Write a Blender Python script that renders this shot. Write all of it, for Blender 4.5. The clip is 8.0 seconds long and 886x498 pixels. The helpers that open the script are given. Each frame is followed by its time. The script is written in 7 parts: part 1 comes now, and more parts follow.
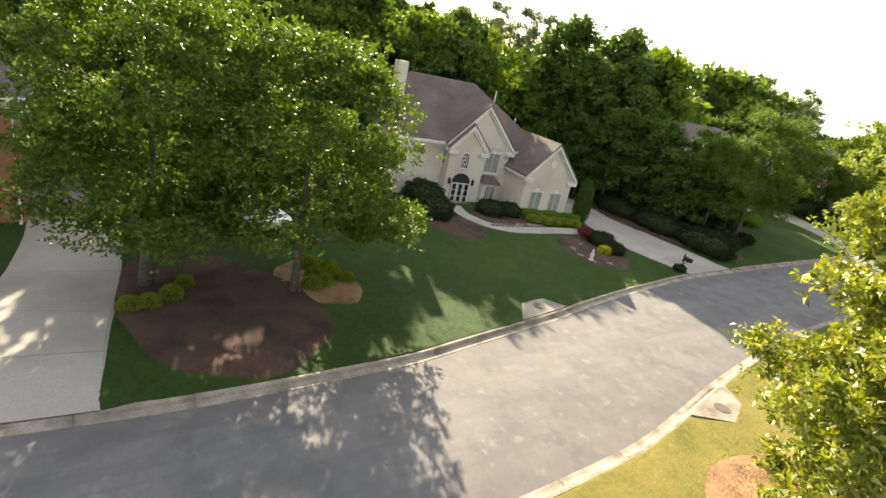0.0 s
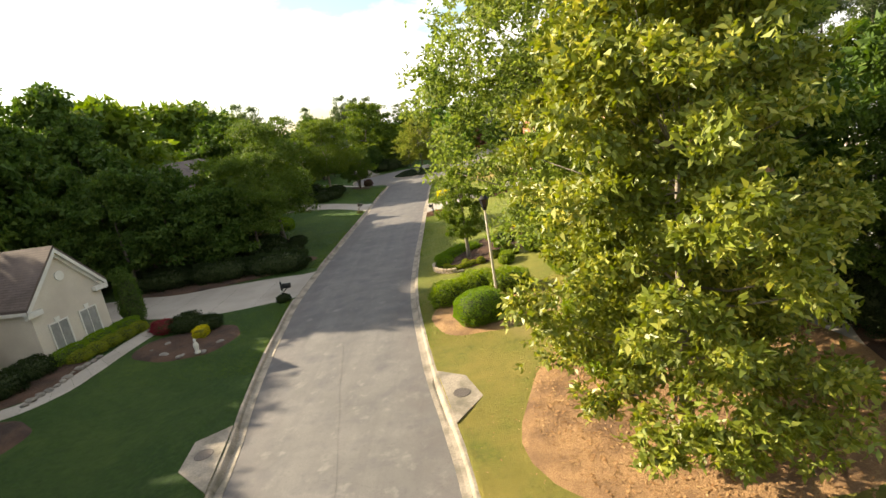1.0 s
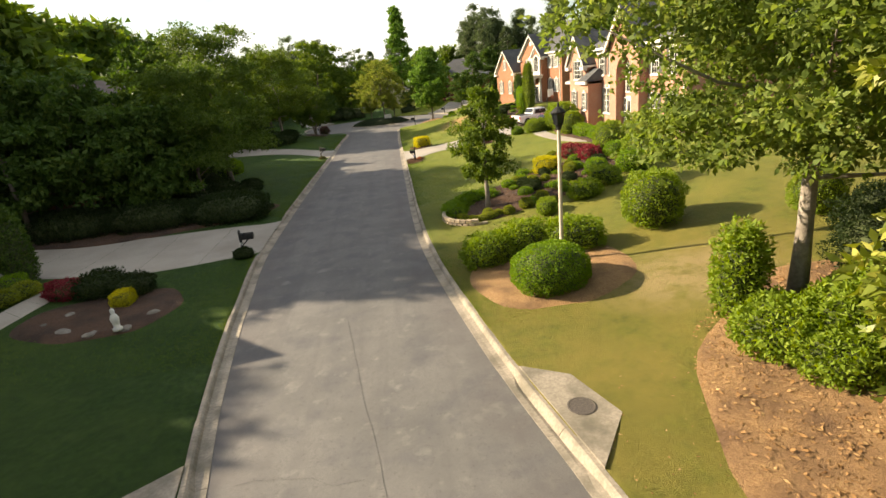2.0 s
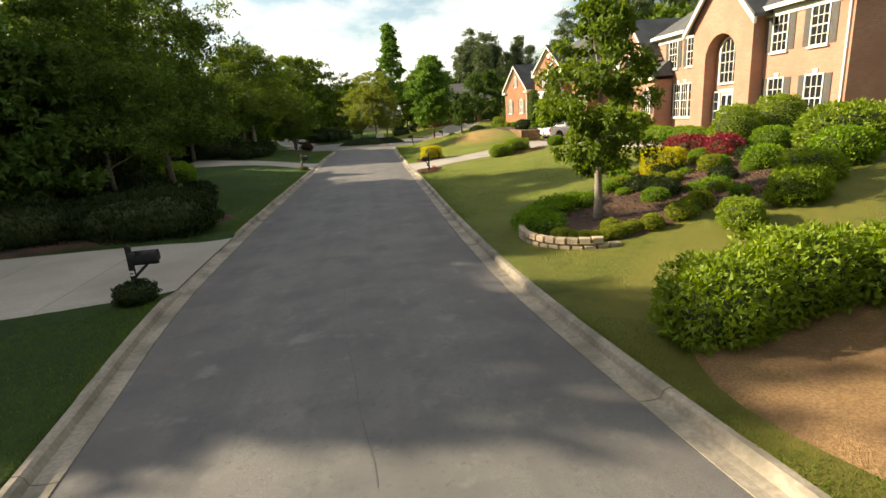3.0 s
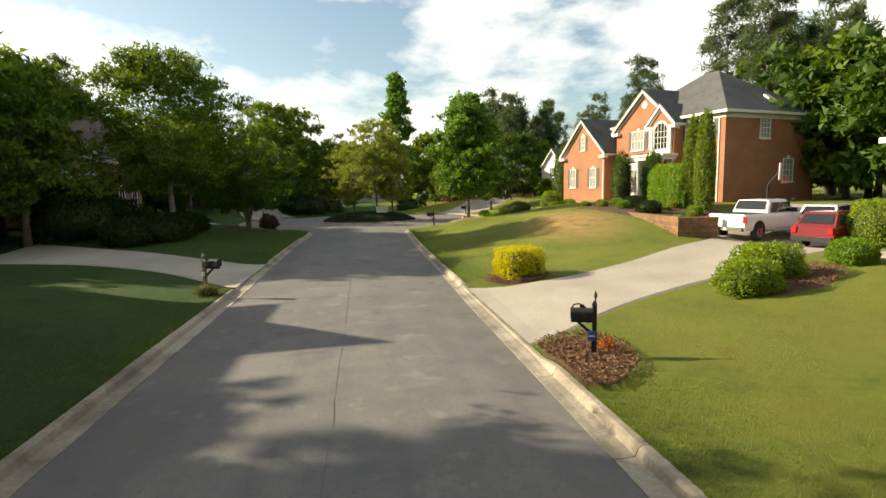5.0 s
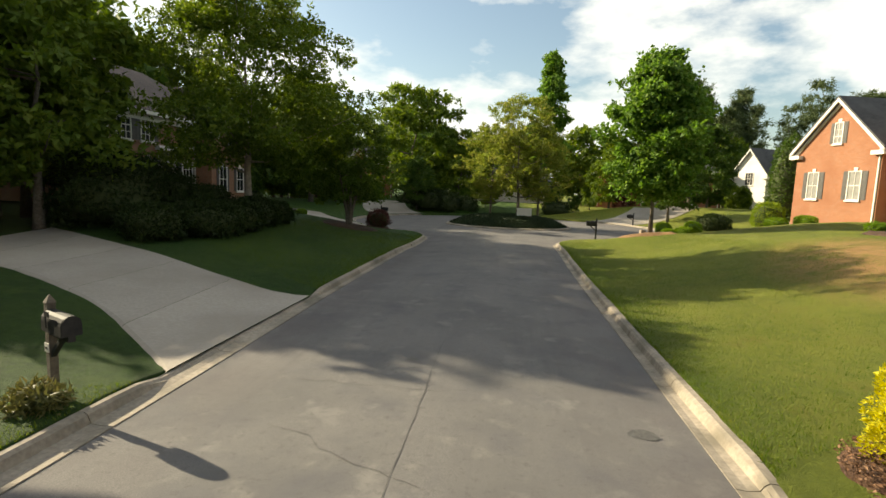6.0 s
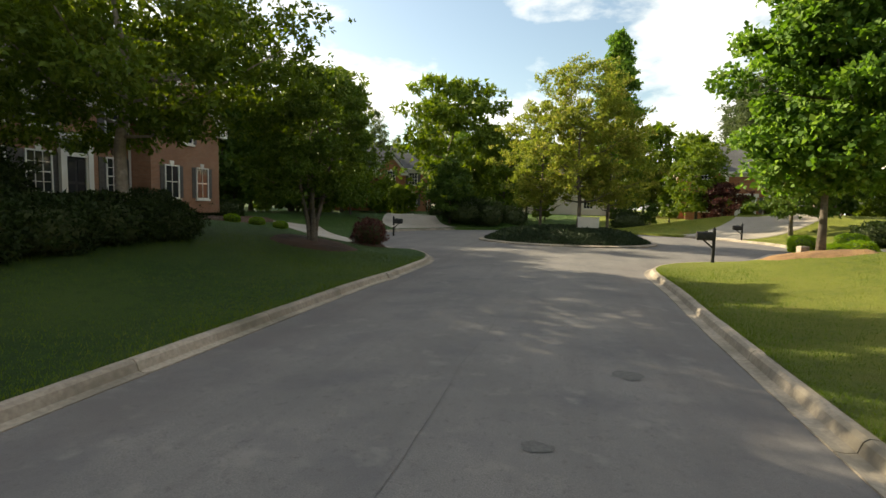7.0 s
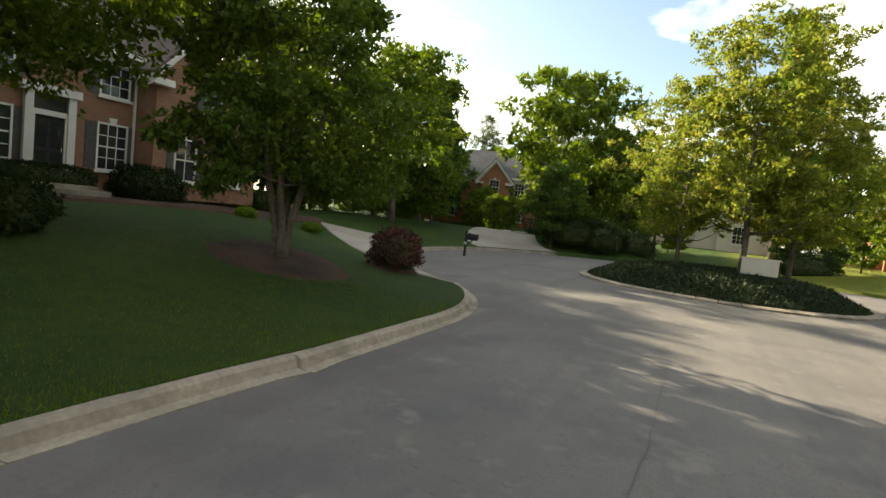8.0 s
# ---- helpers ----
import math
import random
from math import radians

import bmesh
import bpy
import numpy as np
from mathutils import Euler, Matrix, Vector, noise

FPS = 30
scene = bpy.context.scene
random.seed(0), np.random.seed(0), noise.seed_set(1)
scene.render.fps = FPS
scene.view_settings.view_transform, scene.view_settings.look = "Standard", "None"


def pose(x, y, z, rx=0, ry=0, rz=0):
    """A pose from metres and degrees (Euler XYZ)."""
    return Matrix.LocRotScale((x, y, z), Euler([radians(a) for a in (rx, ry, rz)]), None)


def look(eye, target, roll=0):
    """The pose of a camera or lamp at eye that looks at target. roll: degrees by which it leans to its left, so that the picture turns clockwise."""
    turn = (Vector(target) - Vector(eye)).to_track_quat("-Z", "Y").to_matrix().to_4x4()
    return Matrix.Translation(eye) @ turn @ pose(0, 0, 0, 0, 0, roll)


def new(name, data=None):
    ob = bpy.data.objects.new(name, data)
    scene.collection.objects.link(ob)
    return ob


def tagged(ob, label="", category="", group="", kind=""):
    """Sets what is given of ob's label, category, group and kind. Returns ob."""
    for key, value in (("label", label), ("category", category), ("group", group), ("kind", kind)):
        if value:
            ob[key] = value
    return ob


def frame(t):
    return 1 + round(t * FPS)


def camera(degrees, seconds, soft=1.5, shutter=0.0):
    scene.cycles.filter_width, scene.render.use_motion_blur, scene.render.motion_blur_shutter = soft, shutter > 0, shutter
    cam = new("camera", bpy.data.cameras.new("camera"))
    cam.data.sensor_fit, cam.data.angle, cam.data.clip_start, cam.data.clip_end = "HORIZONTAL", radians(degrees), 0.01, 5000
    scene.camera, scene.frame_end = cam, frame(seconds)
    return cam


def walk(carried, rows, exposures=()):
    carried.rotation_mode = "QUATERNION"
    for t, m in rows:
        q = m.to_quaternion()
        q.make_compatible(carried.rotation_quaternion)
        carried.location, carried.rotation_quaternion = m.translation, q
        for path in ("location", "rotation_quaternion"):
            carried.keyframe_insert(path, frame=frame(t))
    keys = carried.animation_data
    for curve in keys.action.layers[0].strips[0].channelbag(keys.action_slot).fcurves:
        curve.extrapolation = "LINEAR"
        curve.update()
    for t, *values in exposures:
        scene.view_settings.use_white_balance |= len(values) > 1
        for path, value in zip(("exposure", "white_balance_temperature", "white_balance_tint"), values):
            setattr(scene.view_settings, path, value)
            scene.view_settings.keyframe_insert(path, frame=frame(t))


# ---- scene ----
cam = camera(81.5, 8.0)
PATH = [
    (0, (13.832, -5.564, 11.018), (12.333, -4.423, 10.347), 12.0),
    (0.2, (13.168, -4.912, 10.832), (11.837, -3.493, 10.37), 4.7),
    (0.5, (11.331, -3.82, 10.28), (10.518, -2.014, 10.001), -7.6),
    (0.7, (9.927, -2.94, 9.981), (9.433, -1.038, 9.609), -11.7),
    (1, (7.625, -1.784, 10.201), (7.543, 0.153, 9.711), -9.4),
    (1.2, (6.462, -0.672, 10.046), (6.501, 1.251, 9.497), -14.0),
    (1.5, (5.019, 1.712, 9.242), (5.138, 3.622, 8.66), -18.5),
    (1.7, (4.215, 3.297, 8.662), (4.345, 5.196, 8.048), -17.0),
    (2, (3.279, 5.981, 7.631), (3.408, 7.87, 6.988), -6.0),
    (2.2, (2.93, 7.999, 6.877), (3.061, 9.879, 6.21), -5.9),
    (3.3, (0.499, 21.934, 3.069), (0.774, 23.896, 2.799), -4.2),
    (3.5, (0.26, 24.348, 2.743), (0.556, 26.322, 2.623), -5.9),
    (4, (0.139, 32.244, 2.831), (0.488, 34.21, 2.714), -3.8),
    (4.2, (0.254, 35.252, 2.927), (0.622, 37.213, 2.784), -3.3),
    (5.3, (0.563, 48.737, 3.665), (0.8, 50.708, 3.42), 0.6),
    (5.5, (0.662, 51.389, 3.536), (0.787, 53.369, 3.288), 0.5),
    (6, (0.938, 57.409, 3.123), (0.701, 59.381, 2.888), 2.2),
    (6.5, (1.159, 63.391, 2.545), (0.691, 65.321, 2.307), 1.8),
    (7, (1.071, 69.691, 2.193), (0.614, 71.631, 2.023), 1.3),
    (7.5, (0.544, 74.815, 2.222), (-0.049, 76.715, 2.023), 1.6),
    (8, (0.221, 79.135, 2.093), (-0.656, 80.927, 1.954), 6.2),
]
EXPOSURES = [(0.0, 1.98, 6900, 9), (1.0, 1.5, 7100, 8), (2.0, 1.24, 7200, 8), (3.5, 1.12, 7100, 4), (4.0, 1.08, 7000, 3), (5.5, 1.02, 7150, 3), (6.0, 0.99, 7150, 3), (6.5, 1.18, 7150, 4), (7.0, 1.28, 7200, 4), (8.0, 1.58, 7300, 4)]
walk(cam, [(t, look(eye, target, roll)) for t, eye, target, roll in PATH], EXPOSURES)

# ---- world and sun ----
SUN_EL, SUN_DIR = radians(25.4), Vector((1.0, -0.37, 0)).normalized()
world = bpy.data.worlds.new("sky")
scene.world = world
world.use_nodes = True
wn, wl = world.node_tree.nodes, world.node_tree.links
wn.clear()
sky = wn.new("ShaderNodeTexSky")
sky.sky_type = "NISHITA"
sky.sun_disc = False
sky.sun_elevation = SUN_EL
sky.sun_rotation = math.atan2(-SUN_DIR.x, -SUN_DIR.y)
sky.air_density, sky.dust_density, sky.ozone_density = 1.1, 1.2, 1.4
tc = wn.new("ShaderNodeTexCoord")
mp = wn.new("ShaderNodeMapping")
mp.inputs["Location"].default_value = (3.1, 1.7, 0.4)
mp.inputs["Scale"].default_value = (1.0, 1.0, 2.2)
cl = wn.new("ShaderNodeTexNoise")
cl.inputs["Scale"].default_value, cl.inputs["Detail"].default_value, cl.inputs["Roughness"].default_value = 2.6, 9.0, 0.56
rp = wn.new("ShaderNodeValToRGB")
rp.color_ramp.elements[0].position, rp.color_ramp.elements[1].position = 0.47, 0.575
rp.color_ramp.elements[0].color = (0.04, 0.04, 0.04, 1)
mx = wn.new("ShaderNodeMix")
mx.data_type = "RGBA"
mx.inputs["B"].default_value = (7.2, 7.2, 7.3, 1)
bg = wn.new("ShaderNodeBackground")
bg.inputs["Strength"].default_value = 0.085
wo = wn.new("ShaderNodeOutputWorld")
wl.new(tc.outputs["Generated"], mp.inputs["Vector"])
wl.new(mp.outputs["Vector"], cl.inputs["Vector"])
wl.new(cl.outputs["Fac"], rp.inputs["Fac"])
wl.new(rp.outputs["Color"], mx.inputs["Factor"])
wl.new(sky.outputs["Color"], mx.inputs["A"])
wl.new(mx.outputs["Result"], bg.inputs["Color"])
wl.new(bg.outputs["Background"], wo.inputs["Surface"])
sun = new("sun", bpy.data.lights.new("sun", "SUN"))
sun.data.energy, sun.data.angle, sun.data.color = 5.4, radians(0.6), (1.0, 0.87, 0.68)
sun.matrix_world = look((-60, 0, 40), (-60 + SUN_DIR.x * math.cos(SUN_EL), SUN_DIR.y * math.cos(SUN_EL), 40 - math.sin(SUN_EL)))


# ---- materials ----
def ramp_mix(nt, fac, c1, c2):
    m = nt.nodes.new("ShaderNodeMix")
    m.data_type = "RGBA"
    nt.links.new(fac, m.inputs["Factor"])
    for slot, c in (("A", c1), ("B", c2)):
        if hasattr(c, "is_linked"):
            nt.links.new(c, m.inputs[slot])
        else:
            m.inputs[slot].default_value = (*c, 1)
    return m.outputs["Result"]


def noise_fac(nt, vec, scale, lo=0.35, hi=0.65, detail=5.0, rough=0.55):
    n = nt.nodes.new("ShaderNodeTexNoise")
    n.inputs["Scale"].default_value, n.inputs["Detail"].default_value, n.inputs["Roughness"].default_value = scale, detail, rough
    nt.links.new(vec, n.inputs["Vector"])
    r = nt.nodes.new("ShaderNodeMapRange")
    r.inputs["From Min"].default_value, r.inputs["From Max"].default_value = lo, hi
    nt.links.new(n.outputs["Fac"], r.inputs["Value"])
    return r.outputs["Result"]


def bumped(nt, bsdf, height, strength, dist):
    b = nt.nodes.new("ShaderNodeBump")
    b.inputs["Strength"].default_value, b.inputs["Distance"].default_value = strength, dist
    nt.links.new(height, b.inputs["Height"])
    nt.links.new(b.outputs["Normal"], bsdf.inputs["Normal"])


def fresh(name, rough=0.8, metal=0.0, spec=0.5):
    m = bpy.data.materials.new(name)
    m.use_nodes = True
    nt = m.node_tree
    bsdf = nt.nodes["Principled BSDF"]
    bsdf.inputs["Roughness"].default_value, bsdf.inputs["Metallic"].default_value = rough, metal
    bsdf.inputs["Specular IOR Level"].default_value = spec
    geo = nt.nodes.new("ShaderNodeNewGeometry")
    return m, nt, bsdf, geo


def surf(name, c1, c2, scale, c3=None, scale3=0.3, rough=0.85, bump=0.3, bump_dist=0.01, metal=0.0, spec=0.5, piece=0.0):
    """Two colours mixed in grain, a third in broad stains, with relief."""
    m, nt, bsdf, geo = fresh(name, rough, metal, spec)
    pos = geo.outputs["Position"]
    f1 = noise_fac(nt, pos, scale)
    col = ramp_mix(nt, f1, c1, c2)
    if c3:
        col = ramp_mix(nt, noise_fac(nt, pos, scale3, 0.42, 0.68, 6.0), col, c3)
    if piece:
        oi = nt.nodes.new("ShaderNodeObjectInfo")
        hs = nt.nodes.new("ShaderNodeHueSaturation")
        mr = nt.nodes.new("ShaderNodeMapRange")
        mr.inputs["To Min"].default_value, mr.inputs["To Max"].default_value = 1 - piece, 1 + piece
        nt.links.new(oi.outputs["Random"], mr.inputs["Value"])
        nt.links.new(mr.outputs["Result"], hs.inputs["Value"])
        nt.links.new(col, hs.inputs["Color"])
        col = hs.outputs["Color"]
    nt.links.new(col, bsdf.inputs["Base Color"])
    if bump:
        bumped(nt, bsdf, noise_fac(nt, pos, scale * 2.2, 0.2, 0.8), bump, bump_dist)
    return m


def leaf(name, c1, c2, c3, trans=0.4, rough=0.6, gloss=0.22):
    """Leaves that differ one from another and let light through."""
    m, nt, bsdf, geo = fresh(name, rough, 0.0, gloss)
    r = nt.nodes.new("ShaderNodeValToRGB")
    e = r.color_ramp.elements
    e[0].color, e[1].color = (*c1, 1), (*c3, 1)
    e.new(0.55).color = (*c2, 1)
    nt.links.new(geo.outputs["Random Per Island"], r.inputs["Fac"])
    broad = ramp_mix(nt, noise_fac(nt, geo.outputs["Position"], 0.55), r.outputs["Color"], tuple(0.5 * (a + b) for a, b in zip(c1, c2)))
    nt.links.new(broad, bsdf.inputs["Base Color"])
    t = nt.nodes.new("ShaderNodeBsdfTranslucent")
    hs = nt.nodes.new("ShaderNodeHueSaturation")
    hs.inputs["Hue"].default_value, hs.inputs["Saturation"].default_value, hs.inputs["Value"].default_value = 0.493, 1.12, 1.7
    nt.links.new(broad, hs.inputs["Color"])
    nt.links.new(hs.outputs["Color"], t.inputs["Color"])
    mixn = nt.nodes.new("ShaderNodeMixShader")
    mixn.inputs["Fac"].default_value = trans
    nt.links.new(bsdf.outputs["BSDF"], mixn.inputs[1])
    nt.links.new(t.outputs["BSDF"], mixn.inputs[2])
    nt.links.new(mixn.outputs["Shader"], nt.nodes["Material Output"].inputs["Surface"])
    return m


def brick(name, c1, c2, mortar):
    m, nt, bsdf, geo = fresh(name, 0.85)
    tco = nt.nodes.new("ShaderNodeTexCoord")
    sep, com, add = nt.nodes.new("ShaderNodeSeparateXYZ"), nt.nodes.new("ShaderNodeCombineXYZ"), nt.nodes.new("ShaderNodeMath")
    nt.links.new(tco.outputs["Object"], sep.inputs[0])
    nt.links.new(sep.outputs["X"], add.inputs[0])
    nt.links.new(sep.outputs["Y"], add.inputs[1])
    nt.links.new(add.outputs[0], com.inputs["X"])
    nt.links.new(sep.outputs["Z"], com.inputs["Y"])
    b = nt.nodes.new("ShaderNodeTexBrick")
    b.inputs["Scale"].default_value = 1.0
    b.inputs["Brick Width"].default_value, b.inputs["Row Height"].default_value, b.inputs["Mortar Size"].default_value = 0.21, 0.075, 0.006
    b.inputs["Color1"].default_value, b.inputs["Color2"].default_value, b.inputs["Mortar"].default_value = (*c1, 1), (*c2, 1), (*mortar, 1)
    nt.links.new(com.outputs[0], b.inputs["Vector"])
    col = ramp_mix(nt, noise_fac(nt, geo.outputs["Position"], 0.7, 0.4, 0.75, 6), b.outputs["Color"], tuple(0.75 * v for v in c2))
    nt.links.new(col, bsdf.inputs["Base Color"])
    bumped(nt, bsdf, b.outputs["Fac"], -0.5, 0.01)
    return m


def shingle(name, c1, c2):
    m, nt, bsdf, geo = fresh(name, 0.9)
    tco = nt.nodes.new("ShaderNodeTexCoord")
    b = nt.nodes.new("ShaderNodeTexBrick")
    sep, com = nt.nodes.new("ShaderNodeSeparateXYZ"), nt.nodes.new("ShaderNodeCombineXYZ")
    add = nt.nodes.new("ShaderNodeMath")
    nt.links.new(tco.outputs["Object"], sep.inputs[0])
    nt.links.new(sep.outputs["X"], add.inputs[0])
    nt.links.new(sep.outputs["Y"], add.inputs[1])
    nt.links.new(add.outputs[0], com.inputs["X"])
    nt.links.new(sep.outputs["Z"], com.inputs["Y"])
    b.inputs["Scale"].default_value = 1.0
    b.inputs["Brick Width"].default_value, b.inputs["Row Height"].default_value, b.inputs["Mortar Size"].default_value = 0.3, 0.11, 0.008
    b.inputs["Color1"].default_value, b.inputs["Color2"].default_value, b.inputs["Mortar"].default_value = (*c1, 1), (*c2, 1), (*[0.4 * v for v in c1], 1)
    nt.links.new(com.outputs[0], b.inputs["Vector"])
    col = ramp_mix(nt, noise_fac(nt, geo.outputs["Position"], 0.5, 0.4, 0.75, 6), b.outputs["Color"], tuple(1.25 * v for v in c2))
    nt.links.new(col, bsdf.inputs["Base Color"])
    bumped(nt, bsdf, b.outputs["Fac"], -0.6, 0.02)
    return m


def grass_mat():
    """Mown grass: blades, tufts and broad drier patches."""
    m, nt, bsdf, geo = fresh("lawn_grass", 0.85, 0.0, 0.25)
    pos = geo.outputs["Position"]
    # the lawns east of the street are drier; the west green is darkened for shade
    sep, dry = nt.nodes.new("ShaderNodeSeparateXYZ"), nt.nodes.new("ShaderNodeMapRange")
    nt.links.new(pos, sep.inputs[0])
    nt.links.new(sep.outputs["X"], dry.inputs["Value"])
    dry.inputs["From Min"].default_value, dry.inputs["From Max"].default_value, dry.inputs["To Max"].default_value = 2.0, 6.0, 1.0
    deep = ramp_mix(nt, dry.outputs["Result"], (0.018, 0.052, 0.005), (0.055, 0.102, 0.009))
    pale = ramp_mix(nt, dry.outputs["Result"], (0.048, 0.102, 0.011), (0.172, 0.208, 0.020))
    col = ramp_mix(nt, noise_fac(nt, pos, 5.0, 0.36, 0.66, 8.0, 0.7), deep, pale)
    col = ramp_mix(nt, noise_fac(nt, pos, 46.0, 0.48, 0.75, 3.0), col, (0.016, 0.040, 0.004))
    worn = ramp_mix(nt, dry.outputs["Result"], (0.062, 0.105, 0.014), (0.150, 0.142, 0.022))
    col = ramp_mix(nt, noise_fac(nt, pos, 0.16, 0.46, 0.72, 7.0, 0.62), col, worn)
    col = ramp_mix(nt, noise_fac(nt, pos, 2.4, 0.50, 0.74, 6.0, 0.65), col, (0.026, 0.058, 0.006))
    both = nt.nodes.new("ShaderNodeMath")
    both.operation = "MULTIPLY"
    nt.links.new(dry.outputs["Result"], both.inputs[0])
    nt.links.new(noise_fac(nt, pos, 0.45, 0.22, 0.62, 8.0, 0.68), both.inputs[1])
    north = nt.nodes.new("ShaderNodeMapRange")
    nt.links.new(sep.outputs["Y"], north.inputs["Value"])
    north.inputs["From Min"].default_value, north.inputs["From Max"].default_value = 22.0, 36.0
    straw = ramp_mix(nt, north.outputs["Result"], (0.250, 0.205, 0.045), (0.185, 0.205, 0.028))
    col = ramp_mix(nt, both.outputs[0], col, straw)
    col = ramp_mix(nt, noise_fac(nt, pos, 0.9, 0.56, 0.8, 5.0, 0.6), col, worn)
    # two worn patches where the bare earth shows
    for at, reach, earth in (((12.0, 73.2, 0), (3.2, 5.2), (0.40, 0.235, 0.095)), ((12.0, 20.6, 0), (3.2, 2.2), (0.36, 0.27, 0.12))):
        off, sc, ln = (nt.nodes.new("ShaderNodeVectorMath") for _ in range(3))
        edge = nt.nodes.new("ShaderNodeMapRange")
        off.operation, sc.operation, ln.operation = "SUBTRACT", "MULTIPLY", "LENGTH"
        off.inputs[1].default_value, sc.inputs[1].default_value = at, (1 / reach[0], 1 / reach[1], 0)
        nt.links.new(pos, off.inputs[0])
        nt.links.new(off.outputs[0], sc.inputs[0])
        nt.links.new(sc.outputs[0], ln.inputs[0])
        nt.links.new(ln.outputs["Value"], edge.inputs["Value"])
        edge.inputs["From Min"].default_value, edge.inputs["From Max"].default_value = 0.35, 1.1
        edge.inputs["To Min"].default_value, edge.inputs["To Max"].default_value = 1.0, 0.0
        mul = nt.nodes.new("ShaderNodeMath")
        mul.operation = "MULTIPLY"
        nt.links.new(edge.outputs["Result"], mul.inputs[0])
        nt.links.new(noise_fac(nt, pos, 1.3, 0.30, 0.56, 7.0, 0.68), mul.inputs[1])
        col = ramp_mix(nt, mul.outputs[0], col, earth)
    nt.links.new(col, bsdf.inputs["Base Color"])
    bumped(nt, bsdf, noise_fac(nt, pos, 34.0, 0.25, 0.75, 6.0, 0.7), 1.0, 0.06)
    return m


GRASS = grass_mat()
def asphalt_mat():
    """Old asphalt: pale stones in dark binder, patched and stained."""
    m, nt, bsdf, geo = fresh("worn_asphalt", 0.88, 0.0, 0.4)
    pos = geo.outputs["Position"]
    col = ramp_mix(nt, noise_fac(nt, pos, 70.0, 0.3, 0.7, 4.0), (0.112, 0.106, 0.103), (0.196, 0.183, 0.172))
    col = ramp_mix(nt, noise_fac(nt, pos, 0.35, 0.40, 0.66, 7.0, 0.62), col, (0.118, 0.112, 0.108))
    col = ramp_mix(nt, noise_fac(nt, pos, 1.7, 0.58, 0.80, 6.0, 0.65), col, (0.215, 0.198, 0.178))
    col = ramp_mix(nt, noise_fac(nt, pos, 3.1, 0.70, 0.80, 6.0, 0.7), col, (0.085, 0.08, 0.075))
    # tyre-worn streaks that run along the street, and fine hairline wear
    long = nt.nodes.new("ShaderNodeVectorMath")
    long.operation = "MULTIPLY"
    long.inputs[1].default_value = (1.6, 0.07, 1.0)
    nt.links.new(pos, long.inputs[0])
    col = ramp_mix(nt, noise_fac(nt, long.outputs[0], 1.0, 0.50, 0.80, 6.0, 0.6), col, (0.108, 0.101, 0.099))
    col = ramp_mix(nt, noise_fac(nt, pos, 0.75, 0.50, 0.72, 5.0, 0.6), col, (0.100, 0.096, 0.100))
    col = ramp_mix(nt, noise_fac(nt, pos, 1.15, 0.60, 0.72, 4.0, 0.6), col, (0.19, 0.178, 0.165))
    col = ramp_mix(nt, noise_fac(nt, pos, 11.0, 0.56, 0.80, 5.0, 0.7), col, (0.080, 0.074, 0.070))
    # a darker band of newer binder along both sides
    att, band = nt.nodes.new("ShaderNodeAttribute"), nt.nodes.new("ShaderNodeMapRange")
    att.attribute_name = "across"
    nt.links.new(att.outputs["Fac"], band.inputs["Value"])
    band.inputs["From Min"].default_value, band.inputs["From Max"].default_value, band.inputs["To Max"].default_value = 0.55, 0.85, 0.45
    mul = nt.nodes.new("ShaderNodeMath")
    mul.operation = "MULTIPLY"
    nt.links.new(band.outputs["Result"], mul.inputs[0])
    nt.links.new(noise_fac(nt, pos, 0.8, 0.3, 0.6, 6.0), mul.inputs[1])
    col = ramp_mix(nt, mul.outputs[0], col, (0.098, 0.083, 0.082))
    nt.links.new(col, bsdf.inputs["Base Color"])
    bumped(nt, bsdf, noise_fac(nt, pos, 90.0, 0.2, 0.8, 4.0), 0.6, 0.006)
    return m


ASPHALT = asphalt_mat()
TAR = surf("dark_tar", (0.06, 0.057, 0.053), (0.095, 0.09, 0.083), 20.0, rough=0.7, bump=0.2)
CONCRETE = surf("weathered_concrete", (0.25, 0.21, 0.165), (0.345, 0.295, 0.235), 14.0, (0.135, 0.118, 0.088), 1.1, 0.9, 0.4, 0.004, piece=0.1)
DRIVE = surf("driveway_concrete", (0.30, 0.268, 0.228), (0.355, 0.318, 0.275), 14.0, (0.25, 0.218, 0.182), 0.3, 0.88, 0.25, 0.003, piece=0.05)
STRAW = surf("pine_straw", (0.31, 0.168, 0.072), (0.49, 0.295, 0.135), 26.0, (0.19, 0.105, 0.052), 0.9, 0.95, 1.0, 0.06)
CHIPPED = surf("rough_bark", (0.12, 0.06, 0.033), (0.22, 0.11, 0.06), 30.0, (0.06, 0.03, 0.018), 0.9, 0.95, 1.0, 0.06)
TIMBER = surf("landscape_timber", (0.15, 0.08, 0.036), (0.24, 0.13, 0.06), 5.0, (0.08, 0.05, 0.032), 0.9, 0.85, 0.5, 0.015, piece=0.18)
MULCH = surf("bark_mulch", (0.068, 0.036, 0.021), (0.125, 0.064, 0.036), 18.0, (0.04, 0.022, 0.014), 0.8, 0.95, 1.0, 0.05)
BARK = surf("tree_bark", (0.10, 0.08, 0.06), (0.19, 0.16, 0.125), 12.0, (0.07, 0.06, 0.045), 1.2, 0.95, 0.9, 0.03)
PALE_BARK = surf("pale_bark", (0.24, 0.20, 0.165), (0.36, 0.31, 0.26), 10.0, (0.17, 0.14, 0.11), 1.2, 0.95, 0.7, 0.02)
STUCCO = surf("cream_stucco", (0.58, 0.51, 0.42), (0.64, 0.57, 0.47), 20.0, (0.50, 0.43, 0.35), 0.4, 0.9, 0.3, 0.005)
